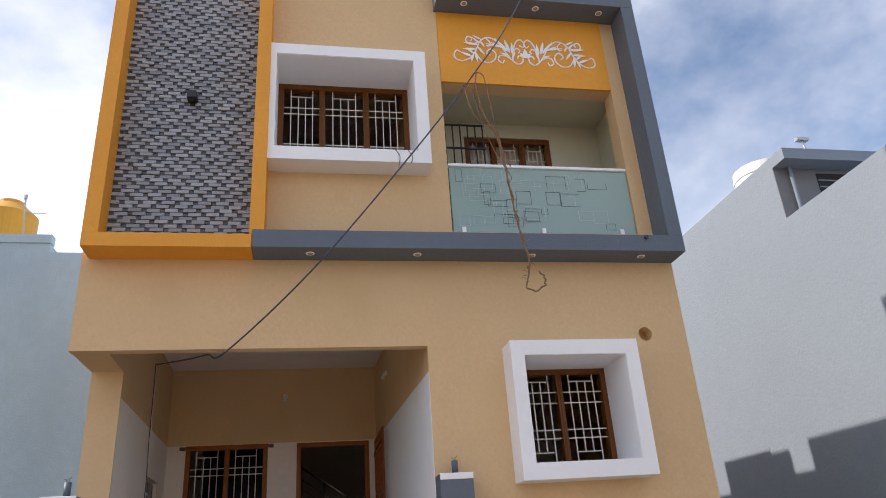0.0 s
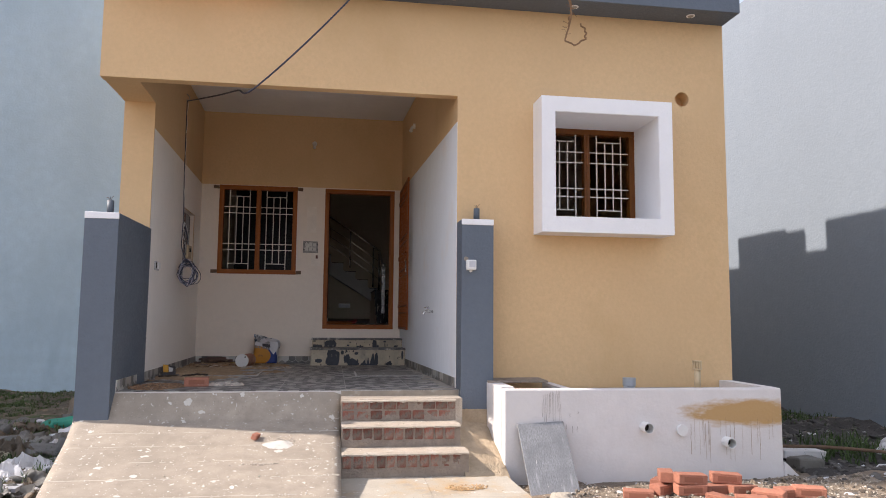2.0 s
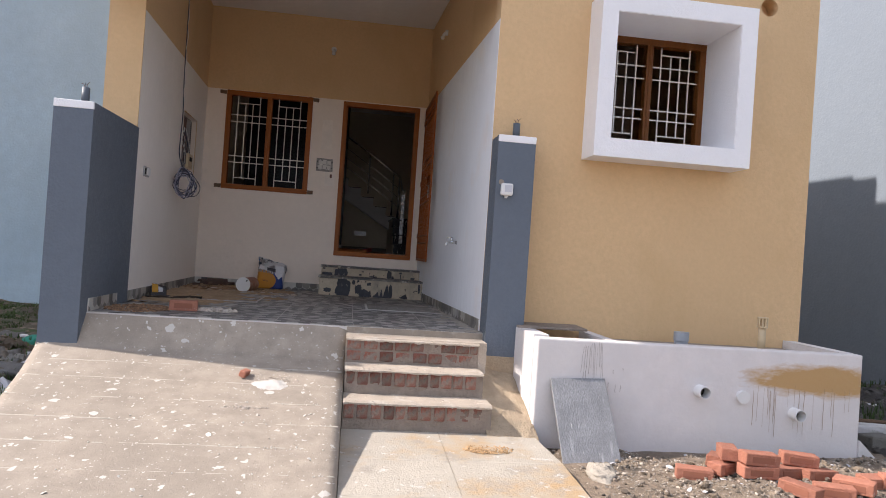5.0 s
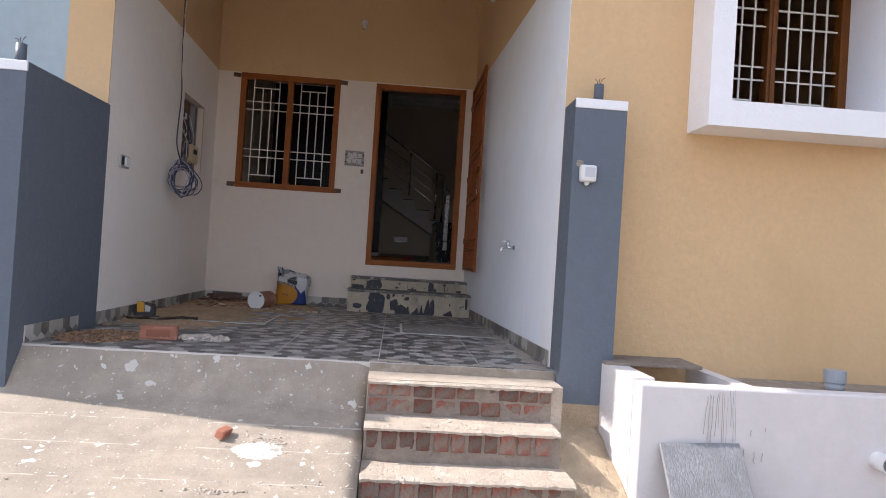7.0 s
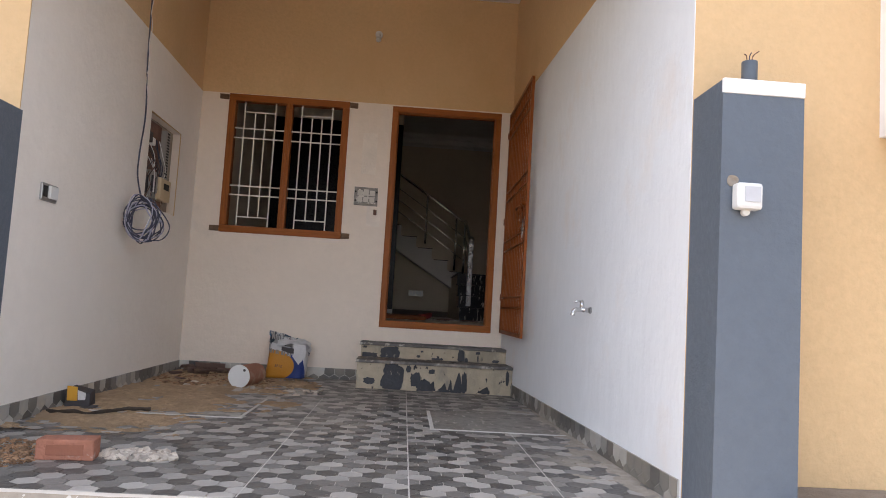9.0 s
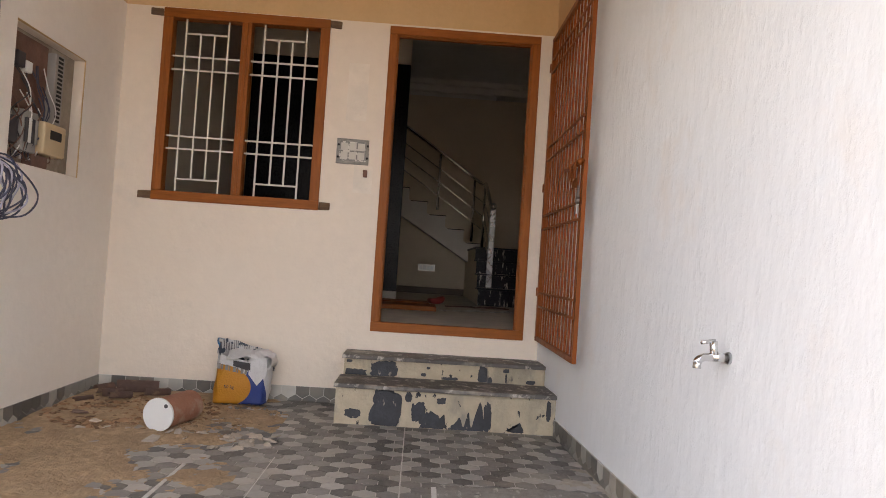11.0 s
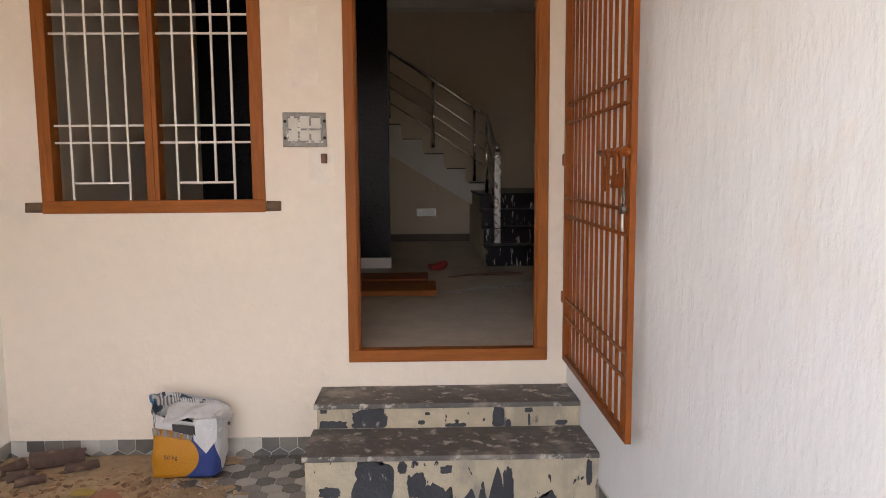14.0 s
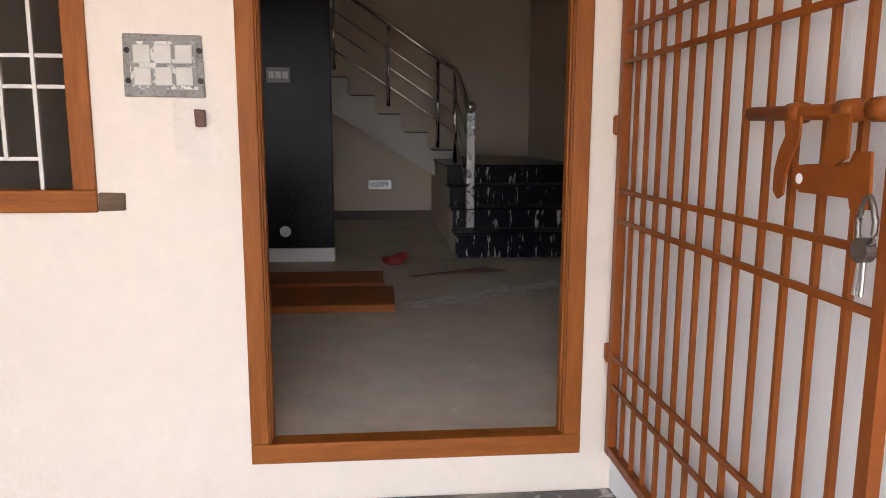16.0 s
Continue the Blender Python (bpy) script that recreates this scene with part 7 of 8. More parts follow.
part("body", jitter(prism([(-1.672, 8.93), (-1.535, 8.95), (-1.55, 9.06), (-1.668, 9.05)], FLOOR + 0.001, [FLOOR + 0.105, FLOOR + 0.085, FLOOR + 0.10, FLOOR + 0.12], bevel=0.006), 0.008, 16), INK, tp)
part("label", jitter(prism([(-1.660, 8.922), (-1.605, 8.930), (-1.605, 8.936), (-1.660, 8.928)], [FLOOR + 0.04] * 4, [FLOOR + 0.125, FLOOR + 0.118, FLOOR + 0.118, FLOOR + 0.125]), 0.006, 15), YELLOW_P, tp, "yellow printed side")
part("paper", jitter(prism([(-1.600, 8.928), (-1.558, 8.936), (-1.558, 8.942), (-1.600, 8.934)], [FLOOR + 0.045] * 4, [FLOOR + 0.10, FLOOR + 0.085, FLOOR + 0.085, FLOOR + 0.10]), 0.008, 15), SACK, tp)
part("flap", jitter(boxes((-1.57, -1.50, 8.91, 8.99, FLOOR + 0.001, FLOOR + 0.010)), 0.01, 14), INK, tp)
solo("bark_strip", jitter(tube([(-1.66, 8.70, FLOOR + 0.012), (-1.52, 8.66, FLOOR + 0.018), (-1.40, 8.70, FLOOR + 0.014), (-1.28, 8.86, FLOOR + 0.022), (-1.18, 8.95, FLOOR + 0.014)], 0.011, 7), 0.012, 17), surface("dark_bark", (0.055, 0.04, 0.03), 0.9, grain=0.3, stain=0.2, sscale=8, bump=0.6), "dark strip of bark on the dusty floor", "scrap")


# ---- yard clutter ----
def heap_z(x, y):
    v = Vector((x, y, 0))
    edge = max(0.0, min(1.0, (x - 1.74) / 0.25, (5.25 - x) / 0.4, (6.46 - y) / 0.1, (y - 4.25) / 0.25))
    return ground_z(x, y) - 0.02 + edge * (0.03 + 0.035 * noise.noise(v * 2.3) + 0.022 * noise.noise(v * 7) + 0.010 * noise.noise(v * 21))


bm = bmesh.new()
hx, hy = [1.72 + 0.036 * i for i in range(101)], [4.2 + 0.036 * i for i in range(64)]
hg = [[bm.verts.new((x, y, heap_z(x, y))) for x in hx] for y in hy]
for a, b in zip(hg, hg[1:]):
    for i in range(100):
        bm.faces.new((a[i], a[i + 1], b[i + 1], b[i]))
HEAP = surface("heaped_soil", (0.30, 0.235, 0.17), 0.95, grain=0.3, gscale=14, stain=0.35, sscale=2.6, bump=1.8, bscale=40, spots=[((0.42, 0.36, 0.29), 4, 0.56, 0.74, None), ((0.10, 0.08, 0.06), 6, 0.58, 0.7, None), ((0.52, 0.48, 0.43), 34, 0.60, 0.66, None), ((0.09, 0.07, 0.05), 70, 0.60, 0.66, None), ((0.58, 0.55, 0.50), 110, 0.62, 0.67, None)])
structure("ground_heap", bm, HEAP, "uneven brown soil heap before the tank", "ground", smooth=True)
bricks = [(2.53, 5.64, -20, 0), (2.83, 5.93, 55, 0), (2.76, 5.70, 28, 0), (2.80, 5.74, 70, 1), (2.90, 5.55, -4, 0), (2.905, 5.555, -2, 1), (3.16, 5.66, 12, 0), (3.27, 5.70, -14, 1), (3.36, 5.62, 8, 0), (3.02, 5.30, -58, 0), (3.27, 5.34, -24, 0), (3.45, 5.40, -48, 0), (3.74, 5.60, 12, 0), (3.88, 5.55, -20, 0)]
for x, y, yaw, up in bricks:
    loose_brick(x, y, heap_z(x, y) + 0.078 * up, yaw, tilt=(3 if up else (x * 37) % 7 - 3), roll=((y * 53) % 9 - 4 if not up else 0), label="loose red clay brick on the soil heap" if not up else "loose red clay brick lying on another")
loose_brick(3.52, 4.92, heap_z(3.52, 4.92) - 0.01, 35, 6, 10, label="loose red clay brick half sunk in the soil")


def crumple(name, at, size, material, label, category, seed, folds=0.35):
    bm = bmesh.new()
    bmesh.ops.create_icosphere(bm, subdivisions=4, radius=1.0)
    for v in bm.verts:
        n = noise.noise(v.co * 1.6 + Vector((seed * 5.3, 0, 0))) + 0.5 * abs(noise.noise(v.co * 4.1 + Vector((0, seed * 3.1, 0))))
        k = 1 + folds * n
        v.co = Vector((v.co.x * size[0] * k, v.co.y * size[1] * k, max(-0.02, v.co.z * size[2] * k * (1 + 0.3 * noise.noise(v.co * 3 + Vector((seed, 1, 1)))))))
    ob = new(name, mesh_of(name, bm, material, True))
    ob.location = at
    ob.rotation_euler = (0, 0, seed * 1.3)
    return tagged(ob, label, category)


cbag = thing("cement_sack", (1.45, 4.6, 0.1), "empty white printed cement sack crumpled on the pad's edge", "sack")
bm = bmesh.new()
bmesh.ops.create_grid(bm, x_segments=30, y_segments=24, size=0.5)
for v in bm.verts:
    u, w = v.co.x, v.co.y
    ridge = max(0.0, 1 - abs(u * 0.9 + w * 0.6 - 0.12) * 2.6)
    p = Vector((1.47 + 0.25 * u - 0.07 * w, 4.56 + 0.27 * w, 0.185 + 0.15 * ridge))
    v.co = p + noise.noise_vector(p * 7) * 0.022
bmesh.ops.solidify(bm, geom=bm.faces[:], thickness=0.004)
part("sack", bm, SACK, cbag)
for i in range(9):
    x = 1.37 + 0.018 * i
    part("print_bar", jitter(boxes((x, x + 0.011, 4.52, 4.526, 0.305 + 0.003 * i, 0.319 + 0.003 * i)), 0.003, 14), GREY_PVC, cbag)
crumple("cloth", (1.98, 5.80, heap_z(1.98, 5.8)), (0.19, 0.10, 0.045), surface("dirty_cloth", (0.46, 0.41, 0.34), 0.9, grain=0.1, stain=0.25, sscale=6, bump=0.6), "crumpled dirty cream cloth on the soil", "cloth", 1)
scatter("rubble", "small stones and mortar crumbs strewn over the soil", "rubble", 1000, lambda r: (lambda x, y: (x, y, heap_z(x, y)))(r.uniform(1.8, 4.9), r.uniform(4.5, 6.4)), 0.014, STONEMAT, 31, 0.7)
scatter("rubble", "stones, clods and mortar lumps on the empty plot", "rubble", 900, lambda r: (lambda x, y: (x, y, ground_z(x, y)))(r.uniform(-7.0, -2.05), r.uniform(4.6, 14.5)), 0.04, STONEMAT, 32, 0.6)
scatter("rubble", "dark stones and clods on the strip beside the house", "rubble", 700, lambda r: (lambda x, y: (x, y, ground_z(x, y)))(r.uniform(4.4, 7.4), r.uniform(5.0, 14.0)), 0.035, surface("dark_rubble", (0.12, 0.11, 0.10), 0.9, grain=0.2, stain=0.2, sscale=6, bump=0.5, random_k=0.5, island=True), 33, 0.6)
scatter("gravel", "pale gravel and mortar grit over the soil heap", "gravel", 3600, lambda r: (lambda x, y: (x, y, heap_z(x, y)))(r.uniform(1.76, 4.9), r.uniform(4.3, 6.42)), 0.0085, surface("pale_grit", (0.40, 0.345, 0.285), 0.9, grain=0.15, stain=0.1, bump=0.3, random_k=0.55, island=True), 45, 0.75)
scatter("clods", "brown clods of earth on the soil heap", "soil", 260, lambda r: (lambda x, y: (x, y, heap_z(x, y)))(r.uniform(1.8, 4.9), r.uniform(4.3, 6.3)), 0.026, HEAP, 46, 0.6)
scatter("white_scraps", "white paint flakes and paper scraps on the soil", "litter", 70, lambda r: (lambda x, y: (x, y, heap_z(x, y)))(r.uniform(2.0, 5.2), r.uniform(4.5, 6.4)), 0.022, SACK, 34, 0.25)
scatter("white_scraps", "torn white plastic and paper litter on the empty plot", "litter", 90, lambda r: (lambda x, y: (x, y, ground_z(x, y) + 0.01))(r.uniform(-5.5, -2.1), r.uniform(5.5, 11.5)), 0.05, SACK, 35, 0.3)
scatter("mortar_lumps", "dropped mortar lumps and brick bits on the ramp", "rubble", 36, lambda r: (lambda x, y: (x, y, ramp_z(y)))(r.uniform(-1.6, 0.25), r.uniform(5.4, 6.95)), 0.006, SHELL, 36, 0.6)
scatter("spilled_gravel", "spilled orange grit on the cement pad", "rubble", 420, lambda r: (lambda a, d: (1.28 + 0.17 * d * math.cos(a), 6.02 + 0.10 * d * math.sin(a), 0.246))(r.uniform(0, 6.28), math.sqrt(r.random())), 0.006, surface("orange_grit", (0.45, 0.29, 0.15), 0.9, random_k=0.35, island=True), 37, 0.7)
scatter("step_dust", "mortar crumbs lying on the brick treads", "rubble", 220, lambda r: (lambda k: (r.uniform(0.34, 1.33), STEPS[k][0] + r.uniform(0.0, 0.22), STEPS[k][1]))(r.randrange(3)), 0.005, SHELL, 38, 0.6)
CRUMB = surface("chalk_white_crumbs", (0.70, 0.66, 0.60), 0.9, grain=0.1, stain=0.15, sscale=20, bump=0.4, random_k=0.2, island=True)


def on_ridge(r):
    y = r.choice(RIBS[3:9]) + 0.012 + r.gauss(0, 0.012)
    x = 0.28 - abs(r.gauss(0, 0.75))
    return max(x, -1.5), y, ramp_z(y)


scatter("ridge_crumbs", "white mortar crumbs along the ridges of the ramp", "rubble", 190, on_ridge, 0.004, CRUMB, 47, 0.7)
scatter("plaster_crumbs", "white plaster crumbs round a hardened patch on the ramp", "rubble", 220, lambda r: (lambda x, y: (x, y, ramp_z(y)))(-0.20 + r.gauss(0, 0.09), 6.58 + r.gauss(0, 0.05)), 0.0048, SHELL, 48, 0.6)
scatter("mortar_crumbs", "row of dropped mortar crumbs on the ramp", "rubble", 70, lambda r: (lambda x, y: (x, y, ramp_z(y)))(-0.28 + r.gauss(0, 0.09), 6.13 + r.gauss(0, 0.012)), 0.0065, SHELL, 49, 0.7)
scatter("paint_flakes", "flat white paint flakes and lumps on the ramp", "litter", 20, lambda r: (lambda x, y: (x, y, ramp_z(y)))(r.uniform(-1.5, 0.2), r.uniform(4.6, 6.4)), 0.013, CRUMB, 50, 0.22)
# patch of hardened white plaster on the ramp
pp = bmesh.new()
bmesh.ops.create_circle(pp, cap_ends=True, cap_tris=True, segments=28, radius=1.0)
bmesh.ops.subdivide_edges(pp, edges=pp.edges[:], cuts=2)
for v in pp.verts:
    r = v.co.length
    k = 1 + 0.16 * noise.noise(v.co.normalized() * 1.3) if r > 0 else 1
    x, y = -0.20 + v.co.x * 0.14 * k, 6.52 + v.co.y * 0.10 * k
    v.co = Vector((x, y, ramp_z(y) + 0.014 * (1 - r * r) + 0.004 * noise.noise(Vector((x * 40, y * 40, 0))) - (0.004 if r > 0.95 else 0)))
solo("plaster_patch", pp, CRUMB, "hardened patch of white plaster on the ramp", "plaster", smooth=True)
loose_brick(-0.405, 6.64, ramp_z(6.64) + 0.004, 75, 0, 18, label="broken bit of red brick on the ramp", group="", size=(0.10, 0.045, 0.045))

scatter("debris", "broken boards, dark rags and brick bits on the empty plot", "litter", 260, lambda r: (lambda x, y: (x, y, ground_z(x, y) + 0.01))(r.uniform(-4.6, -2.0), r.uniform(5.0, 10.5)), 0.07, surface("brown_debris", (0.16, 0.125, 0.095), 0.9, grain=0.25, stain=0.25, sscale=5, bump=0.6, random_k=0.7, island=True), 39, 0.3)
GREY_SACK = surface("grey_sack", (0.15, 0.145, 0.135), 0.7, grain=0.12, stain=0.35, sscale=5, bump=0.6)
spots = [(-2.30, 6.95, 0.26, 0.16, 0.15), (-2.62, 7.05, 0.20, 0.13, 0.10), (-2.30, 7.45, 0.20, 0.12, 0.10), (-2.40, 8.15, 0.22, 0.16, 0.18), (-2.72, 8.3, 0.18, 0.13, 0.12), (-2.95, 7.6, 0.22, 0.12, 0.09), (-3.55, 9.5, 0.14, 0.12, 0.22), (-2.6, 9.2, 0.28, 0.14, 0.16), (-3.1, 9.0, 0.2, 0.12, 0.1), (-3.0, 10.4, 0.28, 0.18, 0.2), (-2.35, 8.9, 0.16, 0.12, 0.12), (-3.3, 8.2, 0.2, 0.1, 0.08), (-2.9, 6.95, 0.22, 0.12, 0.08), (-3.8, 10.6, 0.22, 0.14, 0.12), (-2.5, 7.75, 0.2, 0.14, 0.08)]
for i, (x, y, a, b, c) in enumerate(spots):
    white = i % 5 == 2
    crumple("plastic_sack", (x, y, ground_z(x, y)), (a, b, c * 0.62), SACK if white else GREY_SACK, "crumpled white plastic sack dumped on the plot" if white else "crumpled grey plastic sack dumped on the plot", "sack", i + 2, 1.15)


def torn_sheet(x, y, a, b, h, material, label, seed):
    """A torn plastic sheet lying in sharp folds over the rubble."""
    bm = bmesh.new()
    bmesh.ops.create_grid(bm, x_segments=22, y_segments=16, size=0.5)
    c, s = math.cos(seed * 1.9), math.sin(seed * 1.9)
    for v in bm.verts:
        u, w = v.co.x, v.co.y
        k = 1 + 0.5 * noise.noise(Vector((u * 3, w * 3, seed * 2.7)))
        px, py = a * u * k, b * w * k
        fold = 1 - abs(noise.noise(Vector((u * 3.1 + w, w * 2.2, seed * 5.1)))) * 2.4
        fine = abs(noise.noise(Vector((u * 9, w * 9, seed * 1.3))))
        X, Y = x + px * c - py * s, y + px * s + py * c
        v.co = Vector((X, Y, ground_z(X, Y) + 0.012 + h * max(0.0, fold) * (1 - 1.5 * max(abs(u), abs(w))) + 0.05 * fine * (h / 0.15)))
    bmesh.ops.solidify(bm, geom=bm.faces[:], thickness=0.003)
    solo("plastic_sheet", bm, material, label, "sheet", "litter on the plot")


rnd_ = random.Random(77)
DUSTY_SHEET = surface("dusty_plastic", (0.21, 0.20, 0.18), 0.6, grain=0.15, gscale=20, stain=0.35, sscale=6, bump=0.5)
BROWN_SHEET = surface("brown_sacking", (0.12, 0.095, 0.07), 0.9, grain=0.25, gscale=25, stain=0.3, sscale=7, bump=0.8)
kinds = [(BROWN_SHEET, "torn brown sacking on the rubble"), (SACK, "torn white plastic sheet on the rubble"), (DUSTY_SHEET, "torn dusty plastic sheet on the rubble"), (BROWN_SHEET, "torn brown sacking on the rubble"), (DUSTY_SHEET, "torn dusty plastic sheet on the rubble")]
for i in range(52):
    x, y = rnd_.uniform(-3.9, -2.15), rnd_.uniform(4.9, 9.6)
    m, label = kinds[i % 5]
    torn_sheet(x, y, rnd_.uniform(0.25, 0.6), rnd_.uniform(0.18, 0.36), rnd_.uniform(0.08, 0.22), m, label, i + 1)
crumple("tarpaulin", (-2.75, 9.95, ground_z(-2.75, 9.95)), (0.45, 0.14, 0.14), GREEN_CLOTH, "crumpled green tarpaulin on the rubble", "tarpaulin", 5)
ps = jitter(boxes((-3.2, -2.15, 6.42, 6.58, 0.20, 0.235), bevel=0.004), 0.008, 3)
solo("flat_board", ps, surface("grey_board", (0.36, 0.36, 0.38), 0.7, stain=0.15, bump=0.1), "flat grey board lying on the rubble", "board", at=(-2.6, 6.5, 0.18))
solo("timber_scrap", jitter(boxes((-2.9, -2.2, 5.95, 6.0, 0.155, 0.185), bevel=0.004), 0.006, 4), RAW_WOOD, "weathered batten lying on the plot", "timber", at=(-2.6, 5.97, 0.15))
crumple("earth_heap", (-2.7, 11.8, ground_z(-2.7, 11.8) - 0.05), (0.9, 0.6, 0.5), SOIL, "heap of brown earth beside the house", "earth", 3, 0.3)
crumple("straw_bundle", (-3.0, 8.15, ground_z(-3.0, 8.15)), (0.25, 0.12, 0.09), surface("straw", (0.42, 0.38, 0.27), 0.9, grain=0.3, gscale=40, stain=0.2, sscale=10, bump=0.9), "pale straw and string bundle on the rubble", "straw", 4, 0.5)
wr = thing("loose_wires", (1.2, 7.03, 5.75), "two thin wires hanging from the upper window surround", "wire")
for dx, l1 in ((0.0, 0.22), (0.14, 0.16)):
    part("wire", tube([(1.13 + dx, 7.05, 5.955), (1.14 + dx, 7.025, 5.94), (1.15 + dx + 0.03, 7.02, 5.86), (1.16 + dx, 7.02, 5.94 - l1)], 0.004, 6), CABLE, wr)
solo("drain_spout", rod(bmesh.new(), (3.87, 6.978, 4.90), (3.87, 6.95, 4.90), 0.022, 12), INK, "small black drain spout in the grey band", "spout", at=(3.87, 6.97, 4.9))
# strip to the right of the house
solo("concrete_slab", jitter(boxes((4.86, 5.36, 7.32, 7.62, 0.13, 0.21), bevel=0.01), 0.03, 4), TANK_WHITE, "pale broken concrete slab on the ground", "slab", at=(5.1, 7.45, 0.13))
solo("stone_block", jitter(boxes((4.62, 4.88, 6.72, 6.95, 0.08, 0.25), bevel=0.02), 0.04, 4), surface("mossy_block", (0.17, 0.16, 0.14), 0.9, stain=0.3, sscale=4, bump=0.5), "weathered grey stone block", "block", at=(4.75, 6.85, 0.08))
solo("fallen_branch", tube([(4.6, 7.45, 0.26), (5.3, 7.25, 0.27), (6.0, 6.95, 0.24), (6.6, 6.75, 0.23)], 0.017, 8), RAW_WOOD, "fallen weathered branch on the ground", "branch")
crumple("plastic_sack", (6.35, 7.5, ground_z(6.35, 7.5)), (0.28, 0.2, 0.2), SACK, "crumpled white plastic sack on the dark soil", "sack", 7, 0.5)
crumple("plastic_sack", (5.9, 6.6, ground_z(5.9, 6.6)), (0.22, 0.16, 0.12), SACK, "crumpled white plastic sack on the dark soil", "sack", 9, 0.5)


def weeds(name, label, n, spot_fn, h, seed):
    rnd = random.Random(seed)
    verts, faces = [], []
    for i in range(n):
        x, y, z = spot_fn(rnd)
        for k in range(4):
            a, lean, hh = rnd.uniform(0, 6.28), rnd.uniform(0.1, 0.7), h * rnd.uniform(0.4, 1.3)
            c, s = math.cos(a), math.sin(a)
            w = 0.006 * rnd.uniform(0.6, 1.6)
            b = len(verts)
            for f in (0, 0.5, 1):
                r = lean * hh * f * f
                ww = w * (1 - f * 0.9) * (0.7 + f)
                verts.append((x + c * r - s * ww, y + s * r + c * ww, z - 0.01 + hh * f * (1 - 0.25 * lean * f)))
                verts.append((x + c * r + s * ww, y + s * r - c * ww, z - 0.01 + hh * f * (1 - 0.25 * lean * f)))
            faces += [(b, b + 1, b + 3, b + 2), (b + 2, b + 3, b + 5, b + 4)]
    me = bpy.data.meshes.new(name)
    me.from_pydata(verts, [], faces)
    me.materials.append(GRASSMAT)
    return tagged(new(name, me), label, "grass", kind="stuff")


on = lambda x, y: (x, y, ground_z(x, y))
weeds("grass", "low green weeds on the empty plot", 14000, lambda r: on(r.uniform(-9.0, -4.0), r.uniform(9.0, 14.6)), 0.055, 41)
weeds("grass", "sparse weeds between the rubble", 1500, lambda r: on(r.uniform(-4.5, -2.3), r.uniform(6.2, 10.5)), 0.09, 42)
weeds("grass", "green weeds at the foot of the grey house", 900, lambda r: on(6.6 + r.gauss(0, 0.4), 10.6 + r.gauss(0, 0.5)), 0.08, 43)
weeds("grass", "yellow-green weeds beside the concrete slab", 260, lambda r: on(5.75 + r.gauss(0, 0.35), 7.55 + r.gauss(0, 0.25)), 0.15, 44)


weeds("grass", "dry and green weeds along the edge of the ramp", 700, lambda r: on(r.uniform(-3.4, -1.75), r.uniform(4.4, 6.3)), 0.06, 46)
weeds("grass", "weeds pushing up between the dumped sacks", 900, lambda r: on(r.uniform(-3.6, -2.2), r.uniform(6.3, 8.6)), 0.11, 47)
scatter("debris", "brown scraps and brick bits beside the ramp", "litter", 320, lambda r: (lambda x, y: (x, y, ground_z(x, y) + 0.005))(r.uniform(-3.4, -1.75), r.uniform(4.3, 6.3)), 0.03, bpy.data.materials["brown_debris"], 51, 0.35)
scatter("debris", "twigs, bark and dark scraps on the side strip", "litter", 420, lambda r: (lambda x, y: (x, y, ground_z(x, y) + 0.01))(r.uniform(4.45, 7.3), r.uniform(6.4, 9.5)), 0.04, bpy.data.materials["dark_rubble"], 52, 0.3)
scatter("white_scraps", "pale paper and plaster scraps on the side strip", "litter", 60, lambda r: (lambda x, y: (x, y, ground_z(x, y) + 0.012))(r.uniform(4.5, 7.2), r.uniform(5.8, 9.0)), 0.03, SACK, 53, 0.25)


def dark_soil(name, x0, x1, y0, y1, material, label):
    bm = bmesh.new()
    nx, ny = int((x1 - x0) / 0.12), int((y1 - y0) / 0.12)
    g = [[bm.verts.new((x0 + (x1 - x0) * i / nx, y0 + (y1 - y0) * k / ny, ground_z(x0 + (x1 - x0) * i / nx, y0 + (y1 - y0) * k / ny) + (0.014 + 0.03 * noise.noise(Vector((i * 0.35, k * 0.35, 9)))) * min(1, i / 4, k / 4) - (0.02 if min(i, k) < 2 else 0))) for i in range(nx + 1)] for k in range(ny + 1)]
    for a, b in zip(g, g[1:]):
        for i in range(nx):
            bm.faces.new((a[i], a[i + 1], b[i + 1], b[i]))
    structure(name, bm, material, label, "ground", smooth=True)


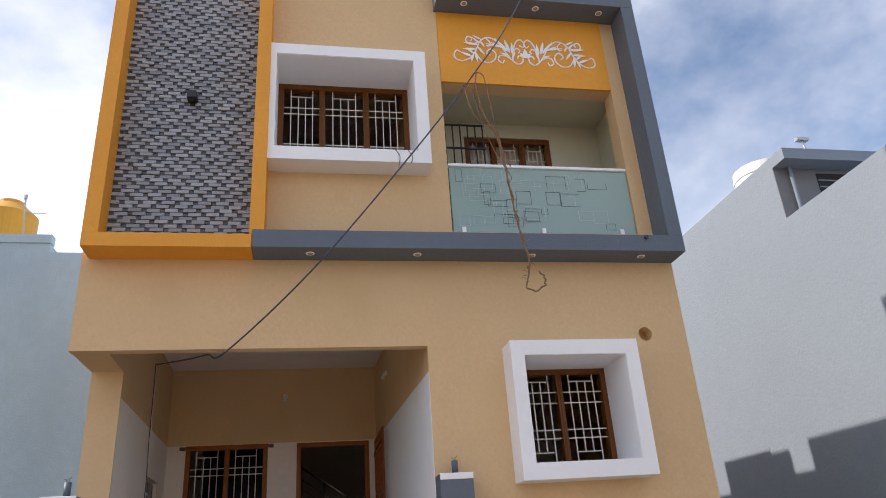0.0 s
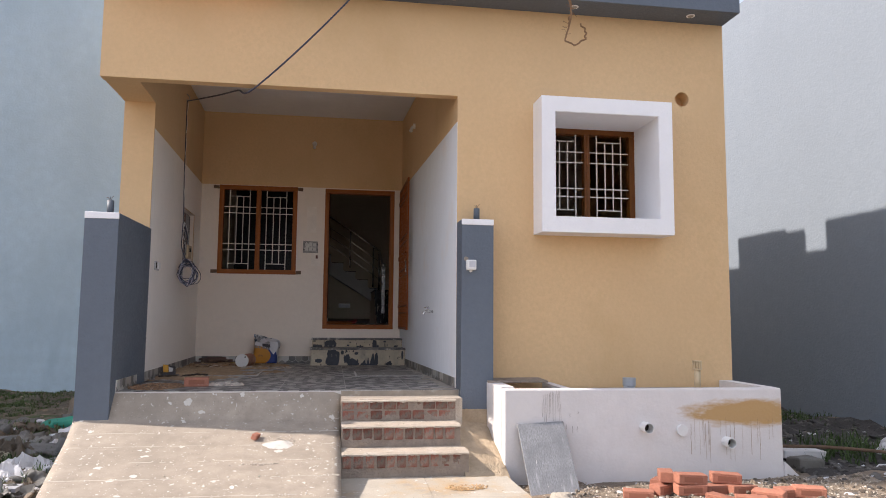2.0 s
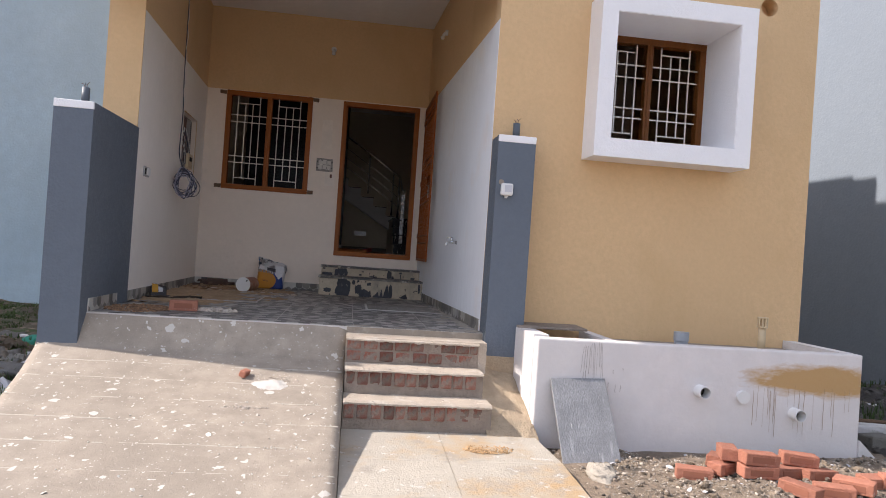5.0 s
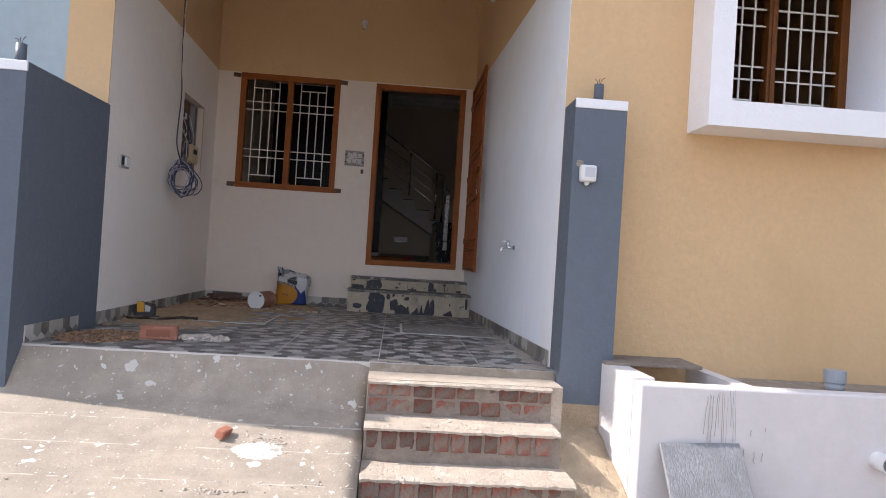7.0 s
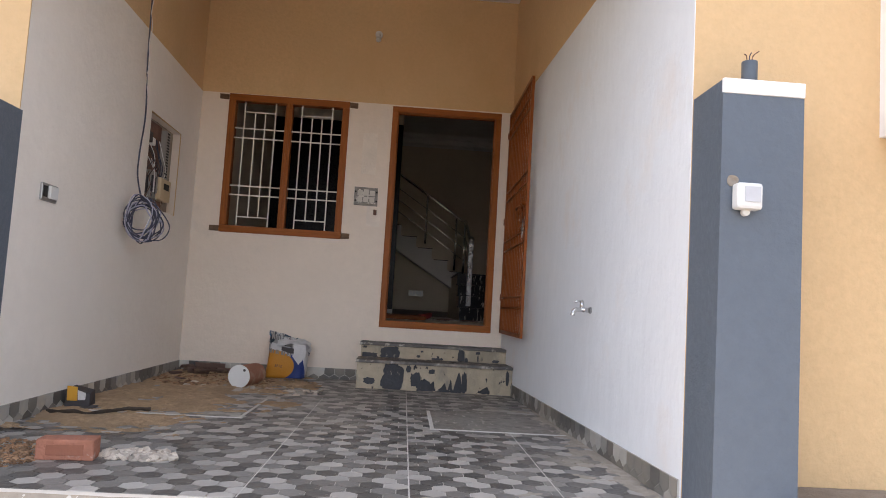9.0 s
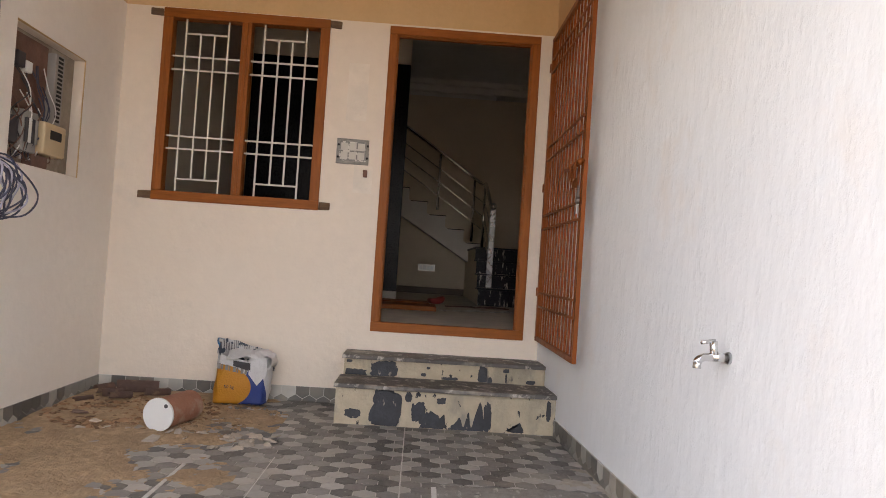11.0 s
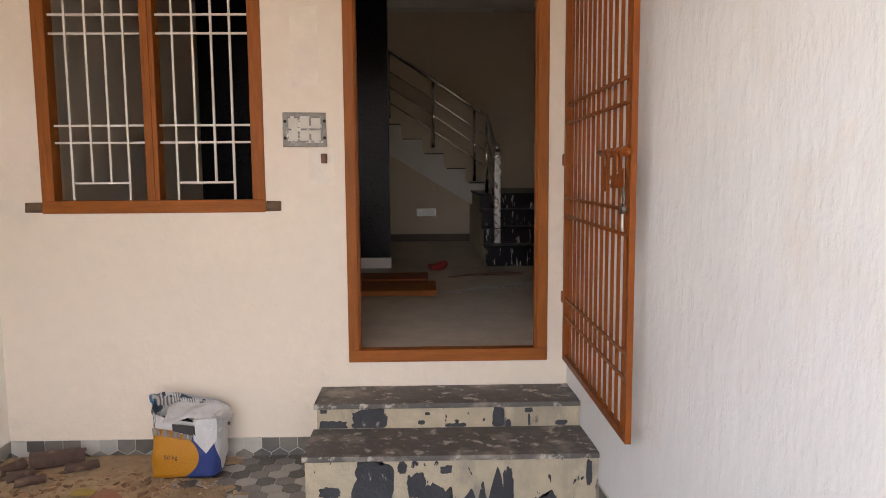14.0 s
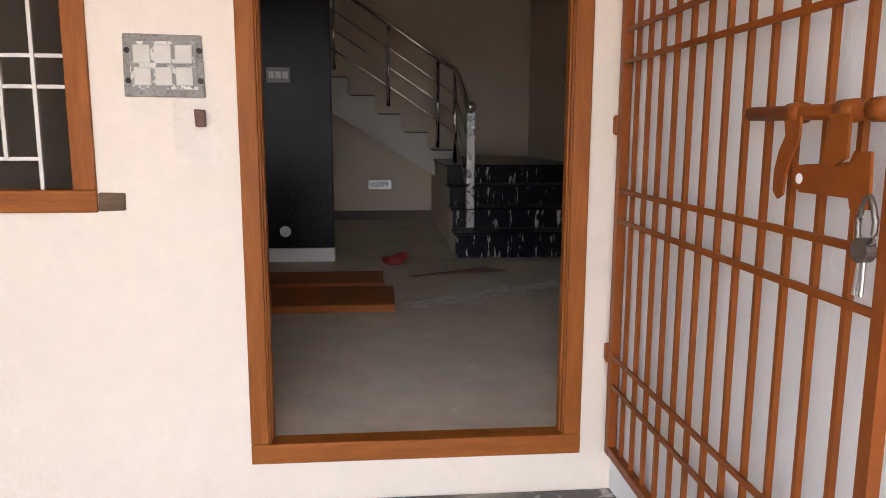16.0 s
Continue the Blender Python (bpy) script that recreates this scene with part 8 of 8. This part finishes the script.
# Sheets of darker soil colour laid over the ground at both sides.
dark_soil("ground_side_strip", 4.34, 7.5, 6.3, 16.0, surface("dark_strip_soil", (0.062, 0.055, 0.05), 0.95, grain=0.3, gscale=10, stain=0.3, sscale=1.5, bump=1.4, bscale=25, spots=[((0.16, 0.14, 0.12), 4, 0.6, 0.75, None)]), "darker soil on the strip beside the house")
dark_soil("ground_plot", -9.0, -1.72, 4.3, 14.9, surface("weedy_soil", (0.13, 0.11, 0.08), 0.95, grain=0.3, gscale=10, stain=0.3, sscale=1.2, bump=1.4, bscale=25, spots=[((0.055, 0.085, 0.025), 1.4, 0.50, 0.64, None), ((0.30, 0.27, 0.23), 6, 0.62, 0.75, None)]), "weedy brown soil of the empty plot")


# ---- stone cladding pieces, last ----
def cladding():
    host = bpy.data.objects["cladding_backing"]
    rnd = random.Random(77)
    L, S, H = 0.128, 0.052, 0.037
    shared = [mesh_of("stone_piece", jitter(boxes((-L / 2, L / 2, -d, 0, -H / 2, H / 2), bevel=0.004), 0.003, 25, d * 90), CLAD_P) for d in (0.026, 0.034, 0.020, 0.030)]
    rest = bmesh.new()
    dark = bmesh.new()
    count = 0
    z, row = 4.886 + H / 2 + 0.003, 0
    while z < 8.98:
        x = -1.789 + (L + S) * 0.5 * (row % 2) - (0.04 if row % 4 > 1 else 0)
        while x < -0.381:
            a, b = max(x, -1.789), min(x + L, -0.381)
            if b - a > 0.02:
                if b - a > L - 0.001 and z > 5.4 and count < 300:
                    o = new("stone_piece", rnd.choice(shared))
                    o.parent = host
                    o.location = ((a + b) / 2, F - 0.05, z)
                    count += 1
                else:
                    box(rest, a, b - 0.002, F - 0.05 - rnd.choice((0.02, 0.026, 0.032)), F - 0.05, z - H / 2, z + H / 2)
            a, b = max(x + L, -1.789), min(x + L + S, -0.381)
            if b - a > 0.01 and count >= 0:
                box(dark, a + 0.002, b - 0.002, F - 0.05 - 0.011, F - 0.05, z - H / 2 + 0.003, z + H / 2 - 0.003)
            x += L + S
        z += H + 0.007
        row += 1
    tagged(part("stone_pieces", rest, CLAD_J, host), kind="stuff")
    tagged(part("dark_stone_pieces", dark, CLAD_D, host), kind="stuff")


cladding()
